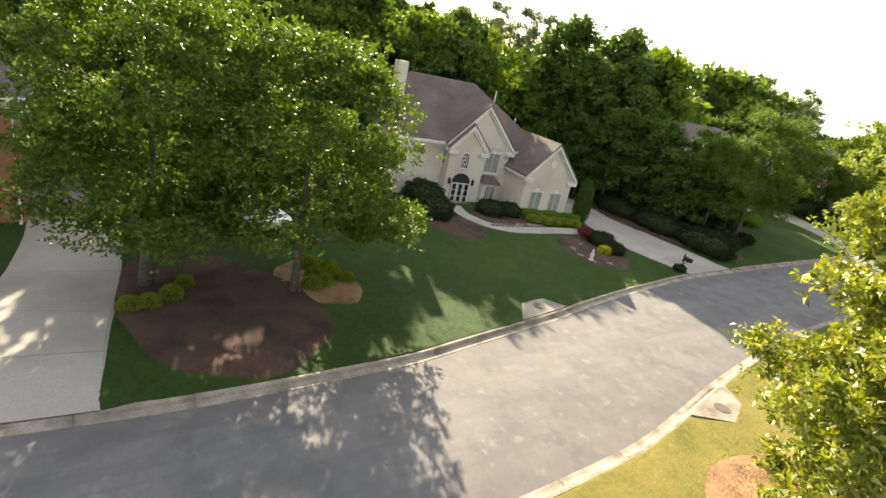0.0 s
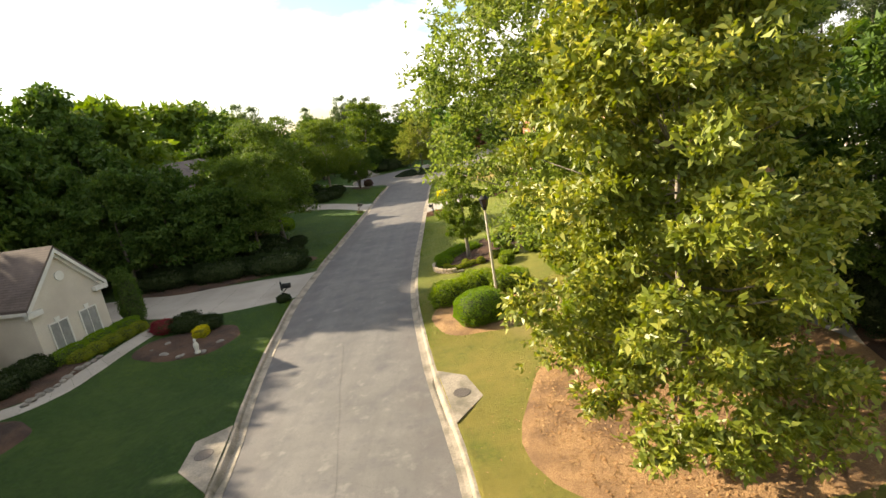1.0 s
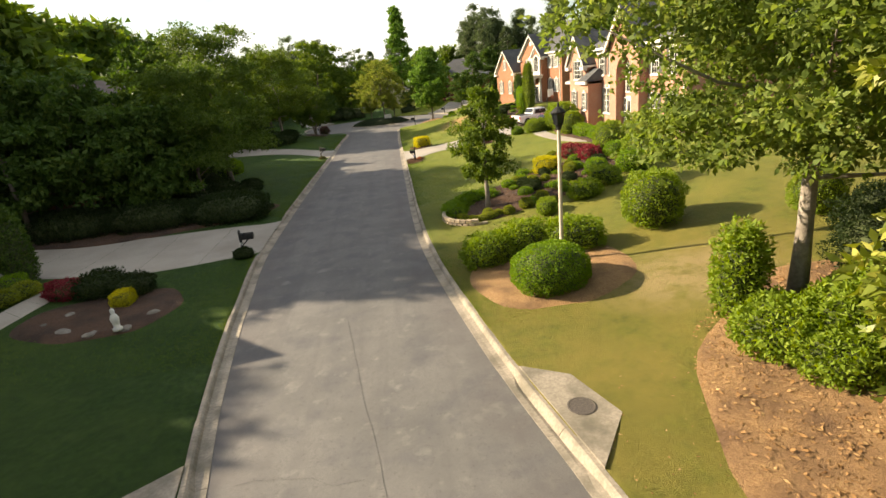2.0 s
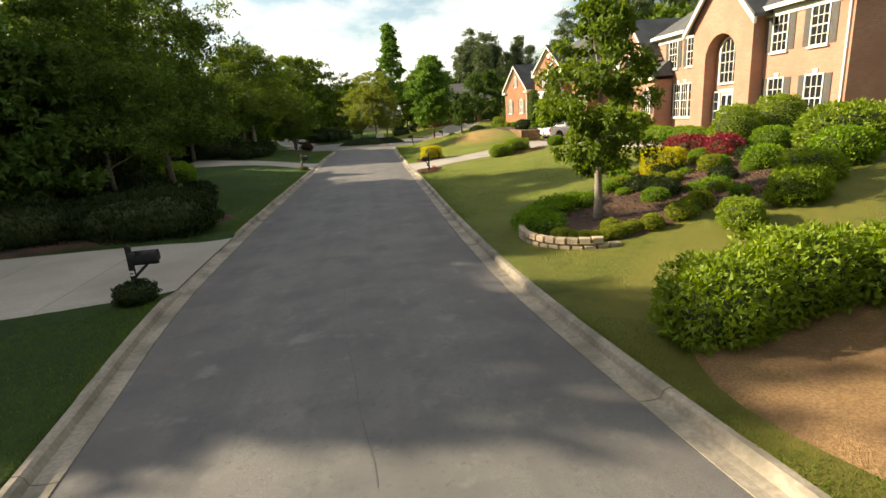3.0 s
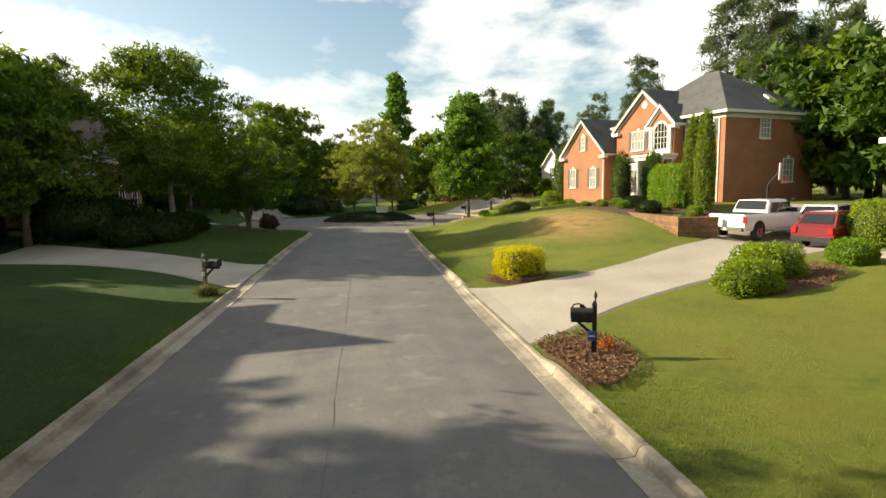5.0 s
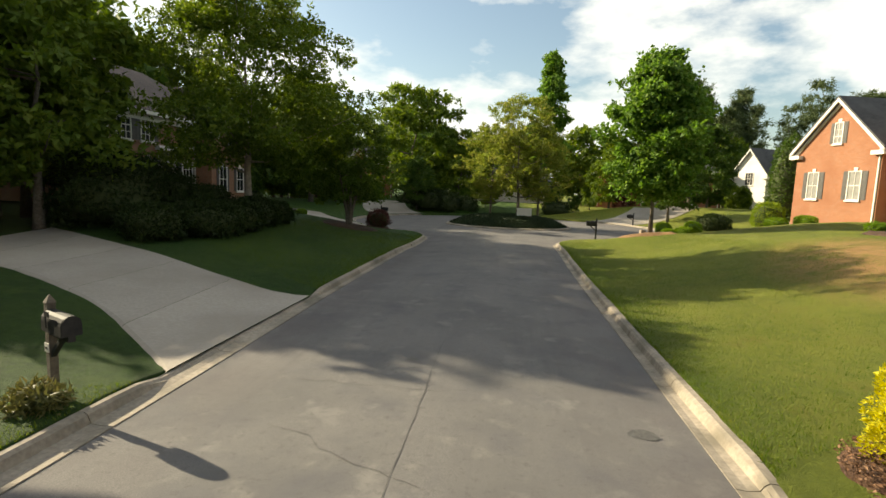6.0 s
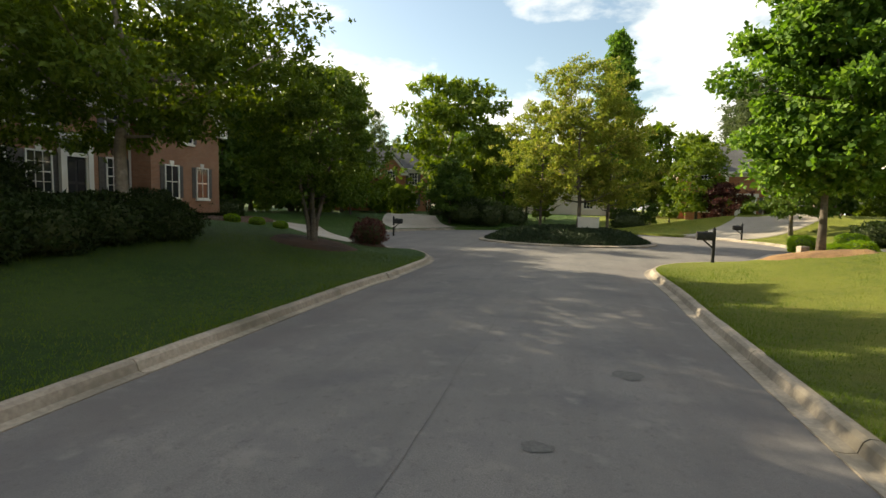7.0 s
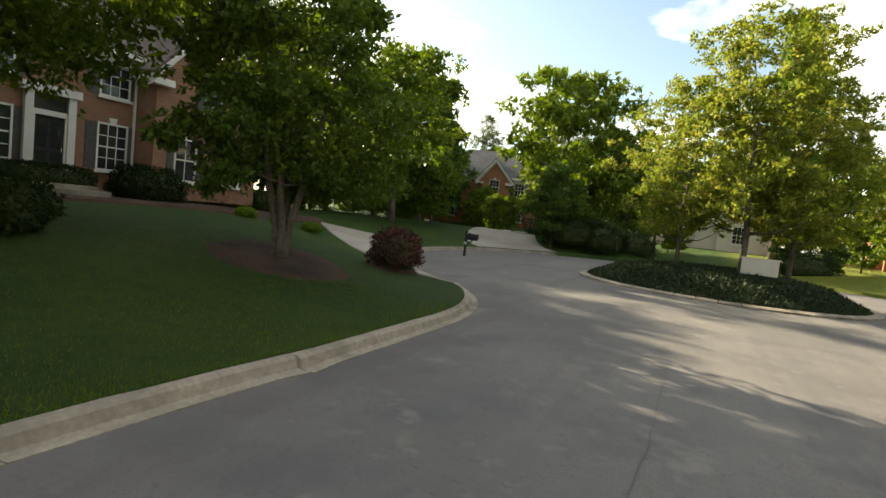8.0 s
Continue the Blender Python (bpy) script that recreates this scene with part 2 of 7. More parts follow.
WHITE = surf("white_paint", (0.66, 0.63, 0.57), (0.72, 0.69, 0.63), 6.0, (0.58, 0.545, 0.48), 0.5, 0.5, 0.1, 0.003)
BLACK = surf("black_paint", (0.018, 0.018, 0.019), (0.035, 0.034, 0.033), 8.0, rough=0.65, bump=0.1, bump_dist=0.002, spec=0.2)
IRON = surf("cast_iron", (0.10, 0.085, 0.075), (0.16, 0.13, 0.11), 25.0, rough=0.6, bump=0.5, metal=0.5)
SHUTTER = surf("dark_shutter", (0.055, 0.05, 0.045), (0.085, 0.078, 0.07), 8.0, rough=0.6, bump=0.2)
STONE = surf("tan_block", (0.36, 0.28, 0.19), (0.50, 0.40, 0.28), 9.0, (0.26, 0.2, 0.14), 1.5, 0.9, 0.6, 0.02, piece=0.18)
ROCK = surf("garden_rock", (0.17, 0.15, 0.125), (0.27, 0.24, 0.205), 6.0, (0.12, 0.105, 0.085), 1.3, 0.9, 0.7, 0.03, piece=0.15)
WOODP = surf("weathered_post", (0.085, 0.068, 0.05), (0.14, 0.115, 0.085), 14.0, rough=0.85, bump=0.5)
ORANGE_BRICK = brick("orange_brick", (0.365, 0.165, 0.105), (0.43, 0.21, 0.14), (0.40, 0.31, 0.25))
RED_BRICK = brick("red_brick", (0.265, 0.098, 0.042), (0.335, 0.132, 0.06), (0.30, 0.21, 0.145))
BROWN_BRICK = brick("brown_brick", (0.215, 0.10, 0.05), (0.28, 0.135, 0.072), (0.27, 0.21, 0.16))
ROOF_GREY = shingle("grey_shingle", (0.060, 0.060, 0.062), (0.085, 0.084, 0.085))
ROOF_BROWN = shingle("brown_shingle", (0.085, 0.062, 0.052), (0.115, 0.085, 0.072))
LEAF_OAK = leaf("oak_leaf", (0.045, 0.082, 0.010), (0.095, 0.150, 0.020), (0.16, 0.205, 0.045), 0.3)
LEAF_MAPLE = leaf("maple_leaf", (0.050, 0.115, 0.016), (0.115, 0.205, 0.032), (0.22, 0.31, 0.075), 0.4)
LEAF_MAG = leaf("magnolia_leaf", (0.075, 0.115, 0.014), (0.235, 0.262, 0.034), (0.50, 0.46, 0.10), 0.26, 0.45, 0.4)
LEAF_ISLAND = leaf("yellowing_leaf", (0.10, 0.15, 0.024), (0.20, 0.235, 0.042), (0.36, 0.31, 0.085), 0.45)
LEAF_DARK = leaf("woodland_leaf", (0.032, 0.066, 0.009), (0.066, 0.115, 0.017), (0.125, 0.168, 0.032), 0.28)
LEAF_PINE = leaf("pine_needle", (0.045, 0.068, 0.026), (0.080, 0.108, 0.042), (0.13, 0.15, 0.06), 0.3, 0.6)
LEAF_BOX = leaf("boxwood_leaf", (0.075, 0.155, 0.009), (0.155, 0.25, 0.016), (0.24, 0.33, 0.03), 0.33)
LEAF_LIGHT = leaf("privet_leaf", (0.105, 0.165, 0.015), (0.195, 0.265, 0.026), (0.30, 0.355, 0.048), 0.33)
LEAF_YELLOW = leaf("golden_leaf", (0.30, 0.28, 0.012), (0.50, 0.46, 0.018), (0.68, 0.60, 0.03), 0.35)
LEAF_RED = leaf("red_flower_leaf", (0.10, 0.015, 0.015), (0.24, 0.03, 0.04), (0.40, 0.07, 0.09), 0.25)
LEAF_PURPLE = leaf("plum_leaf", (0.045, 0.018, 0.016), (0.085, 0.032, 0.026), (0.13, 0.06, 0.045), 0.25)
LEAF_JUNIPER = leaf("juniper", (0.018, 0.032, 0.014), (0.035, 0.055, 0.024), (0.055, 0.075, 0.03), 0.15, 0.6)
# Evergreen leaf darkened well below its own green to stand in for deep shade.
LEAF_SHADED = leaf("shaded_shrub_leaf", (0.0108, 0.0216, 0.0036), (0.0204, 0.0360, 0.0060), (0.0360, 0.0540, 0.0108), 0.25)
TWIGS = surf("dark_twigs", (0.030, 0.042, 0.010), (0.055, 0.07, 0.016), 9.0, bump=0.5)


def glass_mat():
    m, nt, bsdf, geo = fresh("window_glass", 0.04, 0.0, 0.45)
    bsdf.inputs["Base Color"].default_value = (0.02, 0.022, 0.025, 1)
    return m


def car_paint(name, c):
    m, nt, bsdf, geo = fresh(name, 0.25)
    col = ramp_mix(nt, noise_fac(nt, geo.outputs["Position"], 1.5), c, tuple(0.93 * v for v in c))
    nt.links.new(col, bsdf.inputs["Base Color"])
    bsdf.inputs["Coat Weight"].default_value = 0.6
    return m


GLASS = glass_mat()
BLIND = surf("drawn_blind_pane", (0.24, 0.235, 0.22), (0.31, 0.30, 0.28), 3.0, rough=0.12, bump=0, spec=0.8)
PAINT_WHITE, PAINT_RED = car_paint("white_car_paint", (0.72, 0.72, 0.71)), car_paint("red_car_paint", (0.15, 0.012, 0.015))
RUBBER = surf("tyre_rubber", (0.015, 0.015, 0.015), (0.028, 0.027, 0.026), 20.0, rough=0.8, bump=0.2)
CHROME = surf("bright_metal", (0.55, 0.55, 0.56), (0.62, 0.62, 0.63), 8.0, rough=0.25, bump=0, metal=1.0)
TAILLIGHT = surf("tail_light_red", (0.35, 0.01, 0.01), (0.42, 0.02, 0.02), 8.0, rough=0.2, bump=0)
BLUE = surf("blue_sign", (0.02, 0.06, 0.25), (0.03, 0.08, 0.3), 8.0, rough=0.4, bump=0)
HOOP = surf("orange_hoop", (0.55, 0.12, 0.04), (0.6, 0.15, 0.06), 8.0, rough=0.5, bump=0)


# ---- mesh tools ----
class MB:
    """Collects faces and makes one mesh of them."""

    def __init__(self):
        self.v, self.f, self.m = [], [], []

    def poly(self, pts, mi=0):
        n = len(self.v)
        self.v += [tuple(p) for p in pts]
        self.f.append(tuple(range(n, n + len(pts))))
        self.m.append(mi)
        return self

    def box(self, x0, x1, y0, y1, z0, z1, mi=0):
        n = len(self.v)
        self.v += [(x, y, z) for z in (z0, z1) for x, y in ((x0, y0), (x1, y0), (x1, y1), (x0, y1))]
        for q in ((3, 2, 1, 0), (4, 5, 6, 7), (0, 1, 5, 4), (1, 2, 6, 5), (2, 3, 7, 6), (3, 0, 4, 7)):
            self.f.append(tuple(n + k for k in q))
            self.m.append(mi)
        return self

    def prism(self, base, top, mi=0):
        """A solid between two outlines of the same number of points."""
        n, k = len(self.v), len(base)
        self.v += [tuple(p) for p in base] + [tuple(p) for p in top]
        self.f.append(tuple(n + i for i in reversed(range(k))))
        self.f.append(tuple(n + k + i for i in range(k)))
        for i in range(k):
            j = (i + 1) % k
            self.f.append((n + i, n + j, n + k + j, n + k + i))
        self.m += [mi] * (k + 2)
        return self

    def tube(self, path, radii, sides=7, mi=0):
        n, prev = len(self.v), None
        for k, (p, r) in enumerate(zip(path, radii)):
            p = Vector(p)
            d = Vector(path[min(k + 1, len(path) - 1)]) - Vector(path[max(k - 1, 0)])
            a = d.normalized().orthogonal() if prev is None else (prev - d.normalized() * prev.dot(d.normalized()))
            a = a.normalized() if a.length > 1e-5 else d.normalized().orthogonal()
            b = d.normalized().cross(a)
            prev = a
            for s in range(sides):
                w = 2 * math.pi * s / sides
                self.v.append(tuple(p + r * (math.cos(w) * a + math.sin(w) * b)))
        for k in range(len(path) - 1):
            for s in range(sides):
                t = (s + 1) % sides
                self.f.append((n + k * sides + s, n + k * sides + t, n + (k + 1) * sides + t, n + (k + 1) * sides + s))
                self.m.append(mi)
        self.f.append(tuple(n + s for s in reversed(range(sides))))
        self.f.append(tuple(n + (len(path) - 1) * sides + s for s in range(sides)))
        self.m += [mi, mi]
        return self

    def lathe(self, profile, sides=16, cx=0.0, cy=0.0, mi=0):
        return self.tube_rings([(cx, cy, z) for r, z in profile], [r for r, z in profile], sides, mi)

    def tube_rings(self, centres, radii, sides, mi=0):
        n = len(self.v)
        for (x, y, z), r in zip(centres, radii):
            self.v += [(x + r * math.cos(2 * math.pi * s / sides), y + r * math.sin(2 * math.pi * s / sides), z) for s in range(sides)]
        for k in range(len(radii) - 1):
            for s in range(sides):
                t = (s + 1) % sides
                self.f.append((n + k * sides + s, n + k * sides + t, n + (k + 1) * sides + t, n + (k + 1) * sides + s))
                self.m.append(mi)
        self.f.append(tuple(n + s for s in reversed(range(sides))))
        self.f.append(tuple(n + (len(radii) - 1) * sides + s for s in range(sides)))
        self.m += [mi, mi]
        return self

    def mesh(self, name, mats, smooth=False):
        me = bpy.data.meshes.new(name)
        me.from_pydata(self.v, [], self.f)
        for m in mats if isinstance(mats, (list, tuple)) else [mats]:
            me.materials.append(m)
        me.polygons.foreach_set("material_index", self.m)
        if smooth:
            me.polygons.foreach_set("use_smooth", [True] * len(self.f))
        me.update()
        return me


def part(name, mb, mats, parent=None, label="", smooth=False):
    ob = new(name, mb.mesh(name, mats, smooth) if isinstance(mb, MB) else mb)
    ob.parent = parent
    return tagged(ob, label)


def empty(name, m, label, category, group="", kind=""):
    ob = new(name)
    ob.matrix_world = m
    return tagged(ob, label, category, group, kind)


def quads_mesh(name, v, mats, mat_index=None):
    """A mesh of loose leaves from an array of (n, corners, 3)."""
    n, c = v.shape[:2]
    me = bpy.data.meshes.new(name)
    me.vertices.add(c * n)
    me.vertices.foreach_set("co", v.reshape(-1).astype(np.float32))
    me.loops.add(c * n)
    me.loops.foreach_set("vertex_index", np.arange(c * n, dtype=np.int32))
    me.polygons.add(n)
    me.polygons.foreach_set("loop_start", np.arange(0, c * n, c, dtype=np.int32))
    for m in mats:
        me.materials.append(m)
    if mat_index is not None:
        me.polygons.foreach_set("material_index", mat_index.astype(np.int32))
    me.update(calc_edges=True)
    return me


def leaves(rng, centres, size, aspect=0.5, droop=0.3, out=None, plain=False):
    """Pointed, folded leaves at the given places, turned at random and a little outwards."""
    n = len(centres)
    d = rng.normal(size=(n, 3))
    d[:, 2] -= droop
    if out is not None:
        d += 0.6 * out
    d /= np.linalg.norm(d, axis=1, keepdims=True) + 1e-9
    s = np.cross(d, rng.normal(size=(n, 3)))
    s /= np.linalg.norm(s, axis=1, keepdims=True) + 1e-9
    up = np.cross(s, d)
    ln = size * rng.uniform(0.65, 1.3, (n, 1))
    w = ln * aspect * 0.5
    mid = centres + 0.45 * ln * d
    fold = 0.22 * ln * up
    if plain:
        return np.stack([centres + 1.1 * w * s, centres + ln * d, centres - 1.1 * w * s + 0.3 * fold], 1)
    return np.stack([centres, mid + w * s + fold, centres + ln * d, mid - w * s + fold], 1)


# ---- the lie of the land ----
KERB_L = ((-60, -22), (-30, -7.6), (-15, -2.4), (-9, -0.95), (-5.3, -0.48), (-2, -0.32), (1.8, -0.36), (5, -0.5), (8, -0.93), (10.4, -1.27), (12, -1.52), (14.6, -1.92), (17, -2.42), (19, -2.78),
          (21, -3.09), (23, -3.38), (25.6, -3.67), (28.2, -3.98), (30.5, -4.17), (33, -4.26), (38, -4.33), (45, -4.35), (55, -4.31), (65, -4.29), (77, -4.28), (82, -4.25), (85, -4.12))
KERB_R = ((-60, -13), (-30, 0.9), (-15, 5.4), (-7.5, 6.8), (-3, 7.2), (0, 7.3), (4, 7.25), (8, 7.15), (10.3, 7.0), (13.4, 6.5), (17.4, 5.77),
          (20, 5.36), (22.8, 4.98), (26, 4.6), (28.5, 4.38), (31, 4.24), (36, 4.13), (45, 4.1), (55, 4.06), (62, 4.0), (67, 3.95), (75, 3.95), (80, 4.0), (85, 4.12))
LOOP_X, LOOP_Y, LOOP_R, FILLET_L, FILLET_R = 1.0, 105.0, 14.0, 7.0, 5.4


def lerp_table(table, y):
    a = np.array(table, float)
    u = np.interp(y, a[:, 0], np.arange(len(a)))
    i = np.clip(np.floor(u).astype(int), 0, len(a) - 2)
    w = u - i
    p = [a[np.clip(i + k, 0, len(a) - 1), 1] for k in (-1, 0, 1, 2)]
    return 0.5 * (2 * p[1] + (p[2] - p[0]) * w + (2 * p[0] - 5 * p[1] + 4 * p[2] - p[3]) * w**2 + (3 * p[1] - p[0] - 3 * p[2] + p[3]) * w**3)


def turning(y, side):
    """Half-width of the road from the loop's middle line, where the street opens into its turning loop."""
    r = FILLET_L if side < 0 else FILLET_R
    x0 = 4.1 - side * LOOP_X if side > 0 else 4.1 + LOOP_X
    cx = x0 + r
    cy = LOOP_Y - math.sqrt((LOOP_R + r) ** 2 - cx**2)
    ty = LOOP_Y + (cy - LOOP_Y) * LOOP_R / (LOOP_R + r)
    if y <= cy:
        return x0
    if y <= ty:
        return cx - math.sqrt(max(r * r - (y - cy) ** 2, 0))
    return math.sqrt(max(LOOP_R**2 - (y - LOOP_Y) ** 2, 0.0))


def kerb_l(y):
    return float(lerp_table(KERB_L, y)) if y < 84 else LOOP_X - turning(y, -1)


def kerb_r(y):
    return float(lerp_table(KERB_R, y)) if y < 84 else LOOP_X + turning(y, 1)


def smooth(a, b, v):
    u = min(max((v - a) / (b - a), 0.0), 1.0)
    return u * u * (3 - 2 * u)


# driveways: side, kerb from, kerb to
CUTS_L, CUTS_R = ((-9.8, -5.4), (31.4, 37.4), (64.7, 70.7), (93.4, 96.2)), ((55.0, 62.5), (95.5, 100.0))
DRAIN_L, DRAIN_R = (11.8, 15.6), (13.7, 17.6)


def kerb_height(y, cuts):
    return 0.15 - 0.115 * max([smooth(a - 0.9, a, y) * (1 - smooth(b, b + 0.9, y)) for a, b in cuts] + [0])


def ground(x, y):
    """Height of the land: lawns climb to the right of the street and swell a little to the left."""
    yy = min(y, LOOP_Y + LOOP_R - 0.01)
    l, r = kerb_l(yy), kerb_r(yy)
    if y > LOOP_Y + LOOP_R:
        d = y - LOOP_Y - LOOP_R
        return 0.15 + 1.2 * smooth(0, 25, d)
    if x <= l:
        d = l - x
        kh = kerb_height(y, CUTS_L)
        yard = 0.65 * smooth(3, 13, d) * smooth(4, 12, y) * (1 - smooth(26, 36, y))
        return kh + (0.15 - kh) * smooth(0.1, 2.6, d) + yard + 0.40 * smooth(0, 7, d) * smooth(32, 52, y) + 0.65 * smooth(2, 12, d) * smooth(70, 82, y)
    if x >= r:
        d = x - r
        mound = 0.75 * math.exp(-((x - 12.5) ** 2) / 14 - (y - 76) ** 2 / 60)
        drive = 1 - 0.45 * math.exp(-((y - 61 - 0.3 * max(0.0, x - 9)) ** 2) / 16) * smooth(2, 8, d)
        kh = kerb_height(y, CUTS_R)
        dip = 0.6 * math.exp(-(((x - 21.5) / 5.5) ** 2) - ((y - 70) / 5.0) ** 2)
        mound += 0.3 * math.exp(-((x - 9.2) ** 2) / 5 - (y - 89) ** 2 / 6)
        return kh - dip + (0.15 - kh) * smooth(0.1, 2.6, d) + (1.9 - 0.75 * smooth(37, 45, y) * (1 - smooth(66, 73, y))) * smooth(0, 17, d) * drive + mound
    return 0.0


OFFS = (0, 0.15, 0.4, 0.7, 1, 1.6, 2.4, 3.4, 4.6, 6, 7.5, 9.2, 11, 13, 15.5, 18.5, 22, 27, 34, 45, 65, 110, 250, 600)
YS = [-600, -250, -120, -80, -60] + [-60 + 2.0 * k for k in range(1, 24)] + [-12 + 1.0 * k for k in range(0, 96)] + [84 + 0.5 * k for k in range(1, 70)] + [118.9, 118.99]
YS += [119.99, 122, 126, 132, 140, 150, 165, 190, 230, 300, 420, 700]


def build_ground():
    mb, rows = MB(), []
    for y in YS:
        yk = min(max(y, -60), LOOP_Y + LOOP_R - 0.005)
        l, r = kerb_l(yk), kerb_r(yk)
        xs = [(l - o, 1) for o in reversed(OFFS)] + [(l + 0.001, 0), (r - 0.001, 0)] + [(r + o, 1) for o in OFFS]
        row = []
        for x, lawn in xs:
            row.append(len(mb.v))
            z = ground(x, y) if lawn else (-0.12 if y < LOOP_Y + LOOP_R else ground(x, y))
            if lawn and abs(x) < 60:
                z += 0.03 * noise.noise(Vector((x * 0.35, y * 0.35, 0)))
            mb.v.append((x, y, z))
        rows.append(row)
    for a, b in zip(rows, rows[1:]):
        for k in range(len(a) - 1):
            mb.f.append((a[k], a[k + 1], b[k + 1], b[k]))
            mb.m.append(0)
    ob = part("ground", mb, GRASS, smooth=True)
    return tagged(ob, "mown lawn and open ground, green with straw-coloured patches", "ground", kind="structure")


build_ground()


def steps(a, b, step):
    n = max(1, round((b - a) / step))
    return [a + (b - a) * k / n for k in range(n + 1)]


def gutter(y, side):
    """Width of kerb and gutter together."""
    return 0.49 - (0.15 * smooth(62, 74, y) if side < 0 else 0.12 * smooth(58, 68, y))


def build_road():
    mb, rows = MB(), []
    for y in steps(-60, 84, 1.0) + steps(84.5, 118.2, 0.5):
        l, r = kerb_l(y) + gutter(y, -1) - 0.03, kerb_r(y) - gutter(y, 1) + 0.03
        if r - l < 0.4:
            break
        row = []
        for k in range(13):
            u = k / 12
            row.append(len(mb.v))
            mb.v.append((l + (r - l) * u, y, -0.01 + 0.07 * (1 - (2 * u - 1) ** 2) + 0.008 * noise.noise(Vector((l + (r - l) * u, y * 0.6, 3)))))
        rows.append(row)
    for a, b in zip(rows, rows[1:]):
        for k in range(12):
            mb.f.append((a[k], a[k + 1], b[k + 1], b[k]))
            mb.m.append(0)
    road = part("road", mb, ASPHALT, smooth=True)
    across = road.data.attributes.new("across", "FLOAT", "POINT")
    across.data.foreach_set("value", [abs(2 * (k % 13) / 12 - 1) for k in range(len(mb.v))])
    tagged(road, "worn grey asphalt street with a cracked middle seam", "road", kind="structure")
    rng = random.Random(4)

    def road_z(x, y):
        l, r = kerb_l(y) + gutter(y, -1) - 0.03, kerb_r(y) - gutter(y, 1) + 0.03
        u = (x - l) / (r - l)
        return -0.004 + 0.07 * (1 - (2 * u - 1) ** 2) + 0.008 * noise.noise(Vector((x, y * 0.6, 3)))

    def crack(pts, w):
        c = MB()
        for (x0, y0), (x1, y1) in zip(pts, pts[1:]):
            d = Vector((x1 - x0, y1 - y0, 0))
            n = Vector((-d.y, d.x, 0)).normalized() * w * rng.uniform(0.4, 1.1)
            z0, z1 = road_z(x0, y0), road_z(x1, y1)
            c.poly([(x0 + n.x, y0 + n.y, z0), (x0 - n.x, y0 - n.y, z0), (x1 - n.x, y1 - n.y, z1), (x1 + n.x, y1 + n.y, z1)])
        part("crack", c, TAR, road)

    for y0, y1 in ((8, 22), (23, 44), (45, 58), (58.6, 71), (71.4, 88)):
        pts, x = [], 0.0
        for y in steps(y0, y1, 0.45):
            x = 0.85 * x + rng.uniform(-0.025, 0.025)
            pts.append((0.5 * (kerb_l(y) + kerb_r(y)) + x, y))
        crack(pts, 0.0065)
    for y, xa, xb in ((58.6, -3.2, 1.6), (61.4, -1.8, 3.3), (64.9, -3.0, 0.2), (56.2, -2.4, 2.9), (66.6, 0.1, 3.2)):
        x, pts = xa, []
        while x < xb:
            pts.append((x, y + rng.uniform(-0.07, 0.07)))
            x += rng.uniform(0.12, 0.3)
        crack(pts, 0.0055)
    # branching cracks that wander off the seam
    for x, y, dx, dy, n in ((0.3, 60.2, 0.16, 0.10, 13), (0.2, 62.3, -0.17, 0.09, 14), (1.6, 59.3, 0.10, 0.18, 12), (-1.9, 57.6, 0.05, 0.22, 14), (0.9, 66.2, 0.15, 0.12, 12), (-0.4, 69.0, -0.16, 0.12, 12), (2.4, 54.2, -0.08, 0.2, 14),
                            (-1.2, 50.5, 0.18, 0.05, 15), (0.4, 36.5, -0.16, 0.06, 12), (0.5, 39.0, 0.17, 0.05, 14), (1.9, 83.2, 0.14, 0.16, 14), (-1.0, 86.0, 0.05, 0.22, 16), (3.2, 81.2, -0.10, 0.2, 14), (1.8, 14.5, -0.2, 0.04, 14), (4.0, 11.2, -0.18, 0.05, 13)):
        pts = []
        for _ in range(n):
            pts.append((x, y))
            x, y = x + dx + rng.uniform(-0.09, 0.09), y + dy + rng.uniform(-0.09, 0.09)
        crack(pts, 0.005)
    for x, y, r in ((2.86, 64.1, 0.21), (1.95, 76.6, 0.24), (0.8, 70.6, 0.20), (0.9, 74.2, 0.16), (2.4, 71.5, 0.14), (-0.6, 66.2, 0.12), (1.6, 61.0, 0.13)):
        c = MB()
        z = road_z(x, y)
        c.poly([(x + r * rng.uniform(0.75, 1.15) * math.cos(a), y + 0.75 * r * rng.uniform(0.75, 1.15) * math.sin(a), z) for a in [k * math.pi / 7 for k in range(14)]])
        part("oil_stain", c, TAR, road)
    return road


build_road()

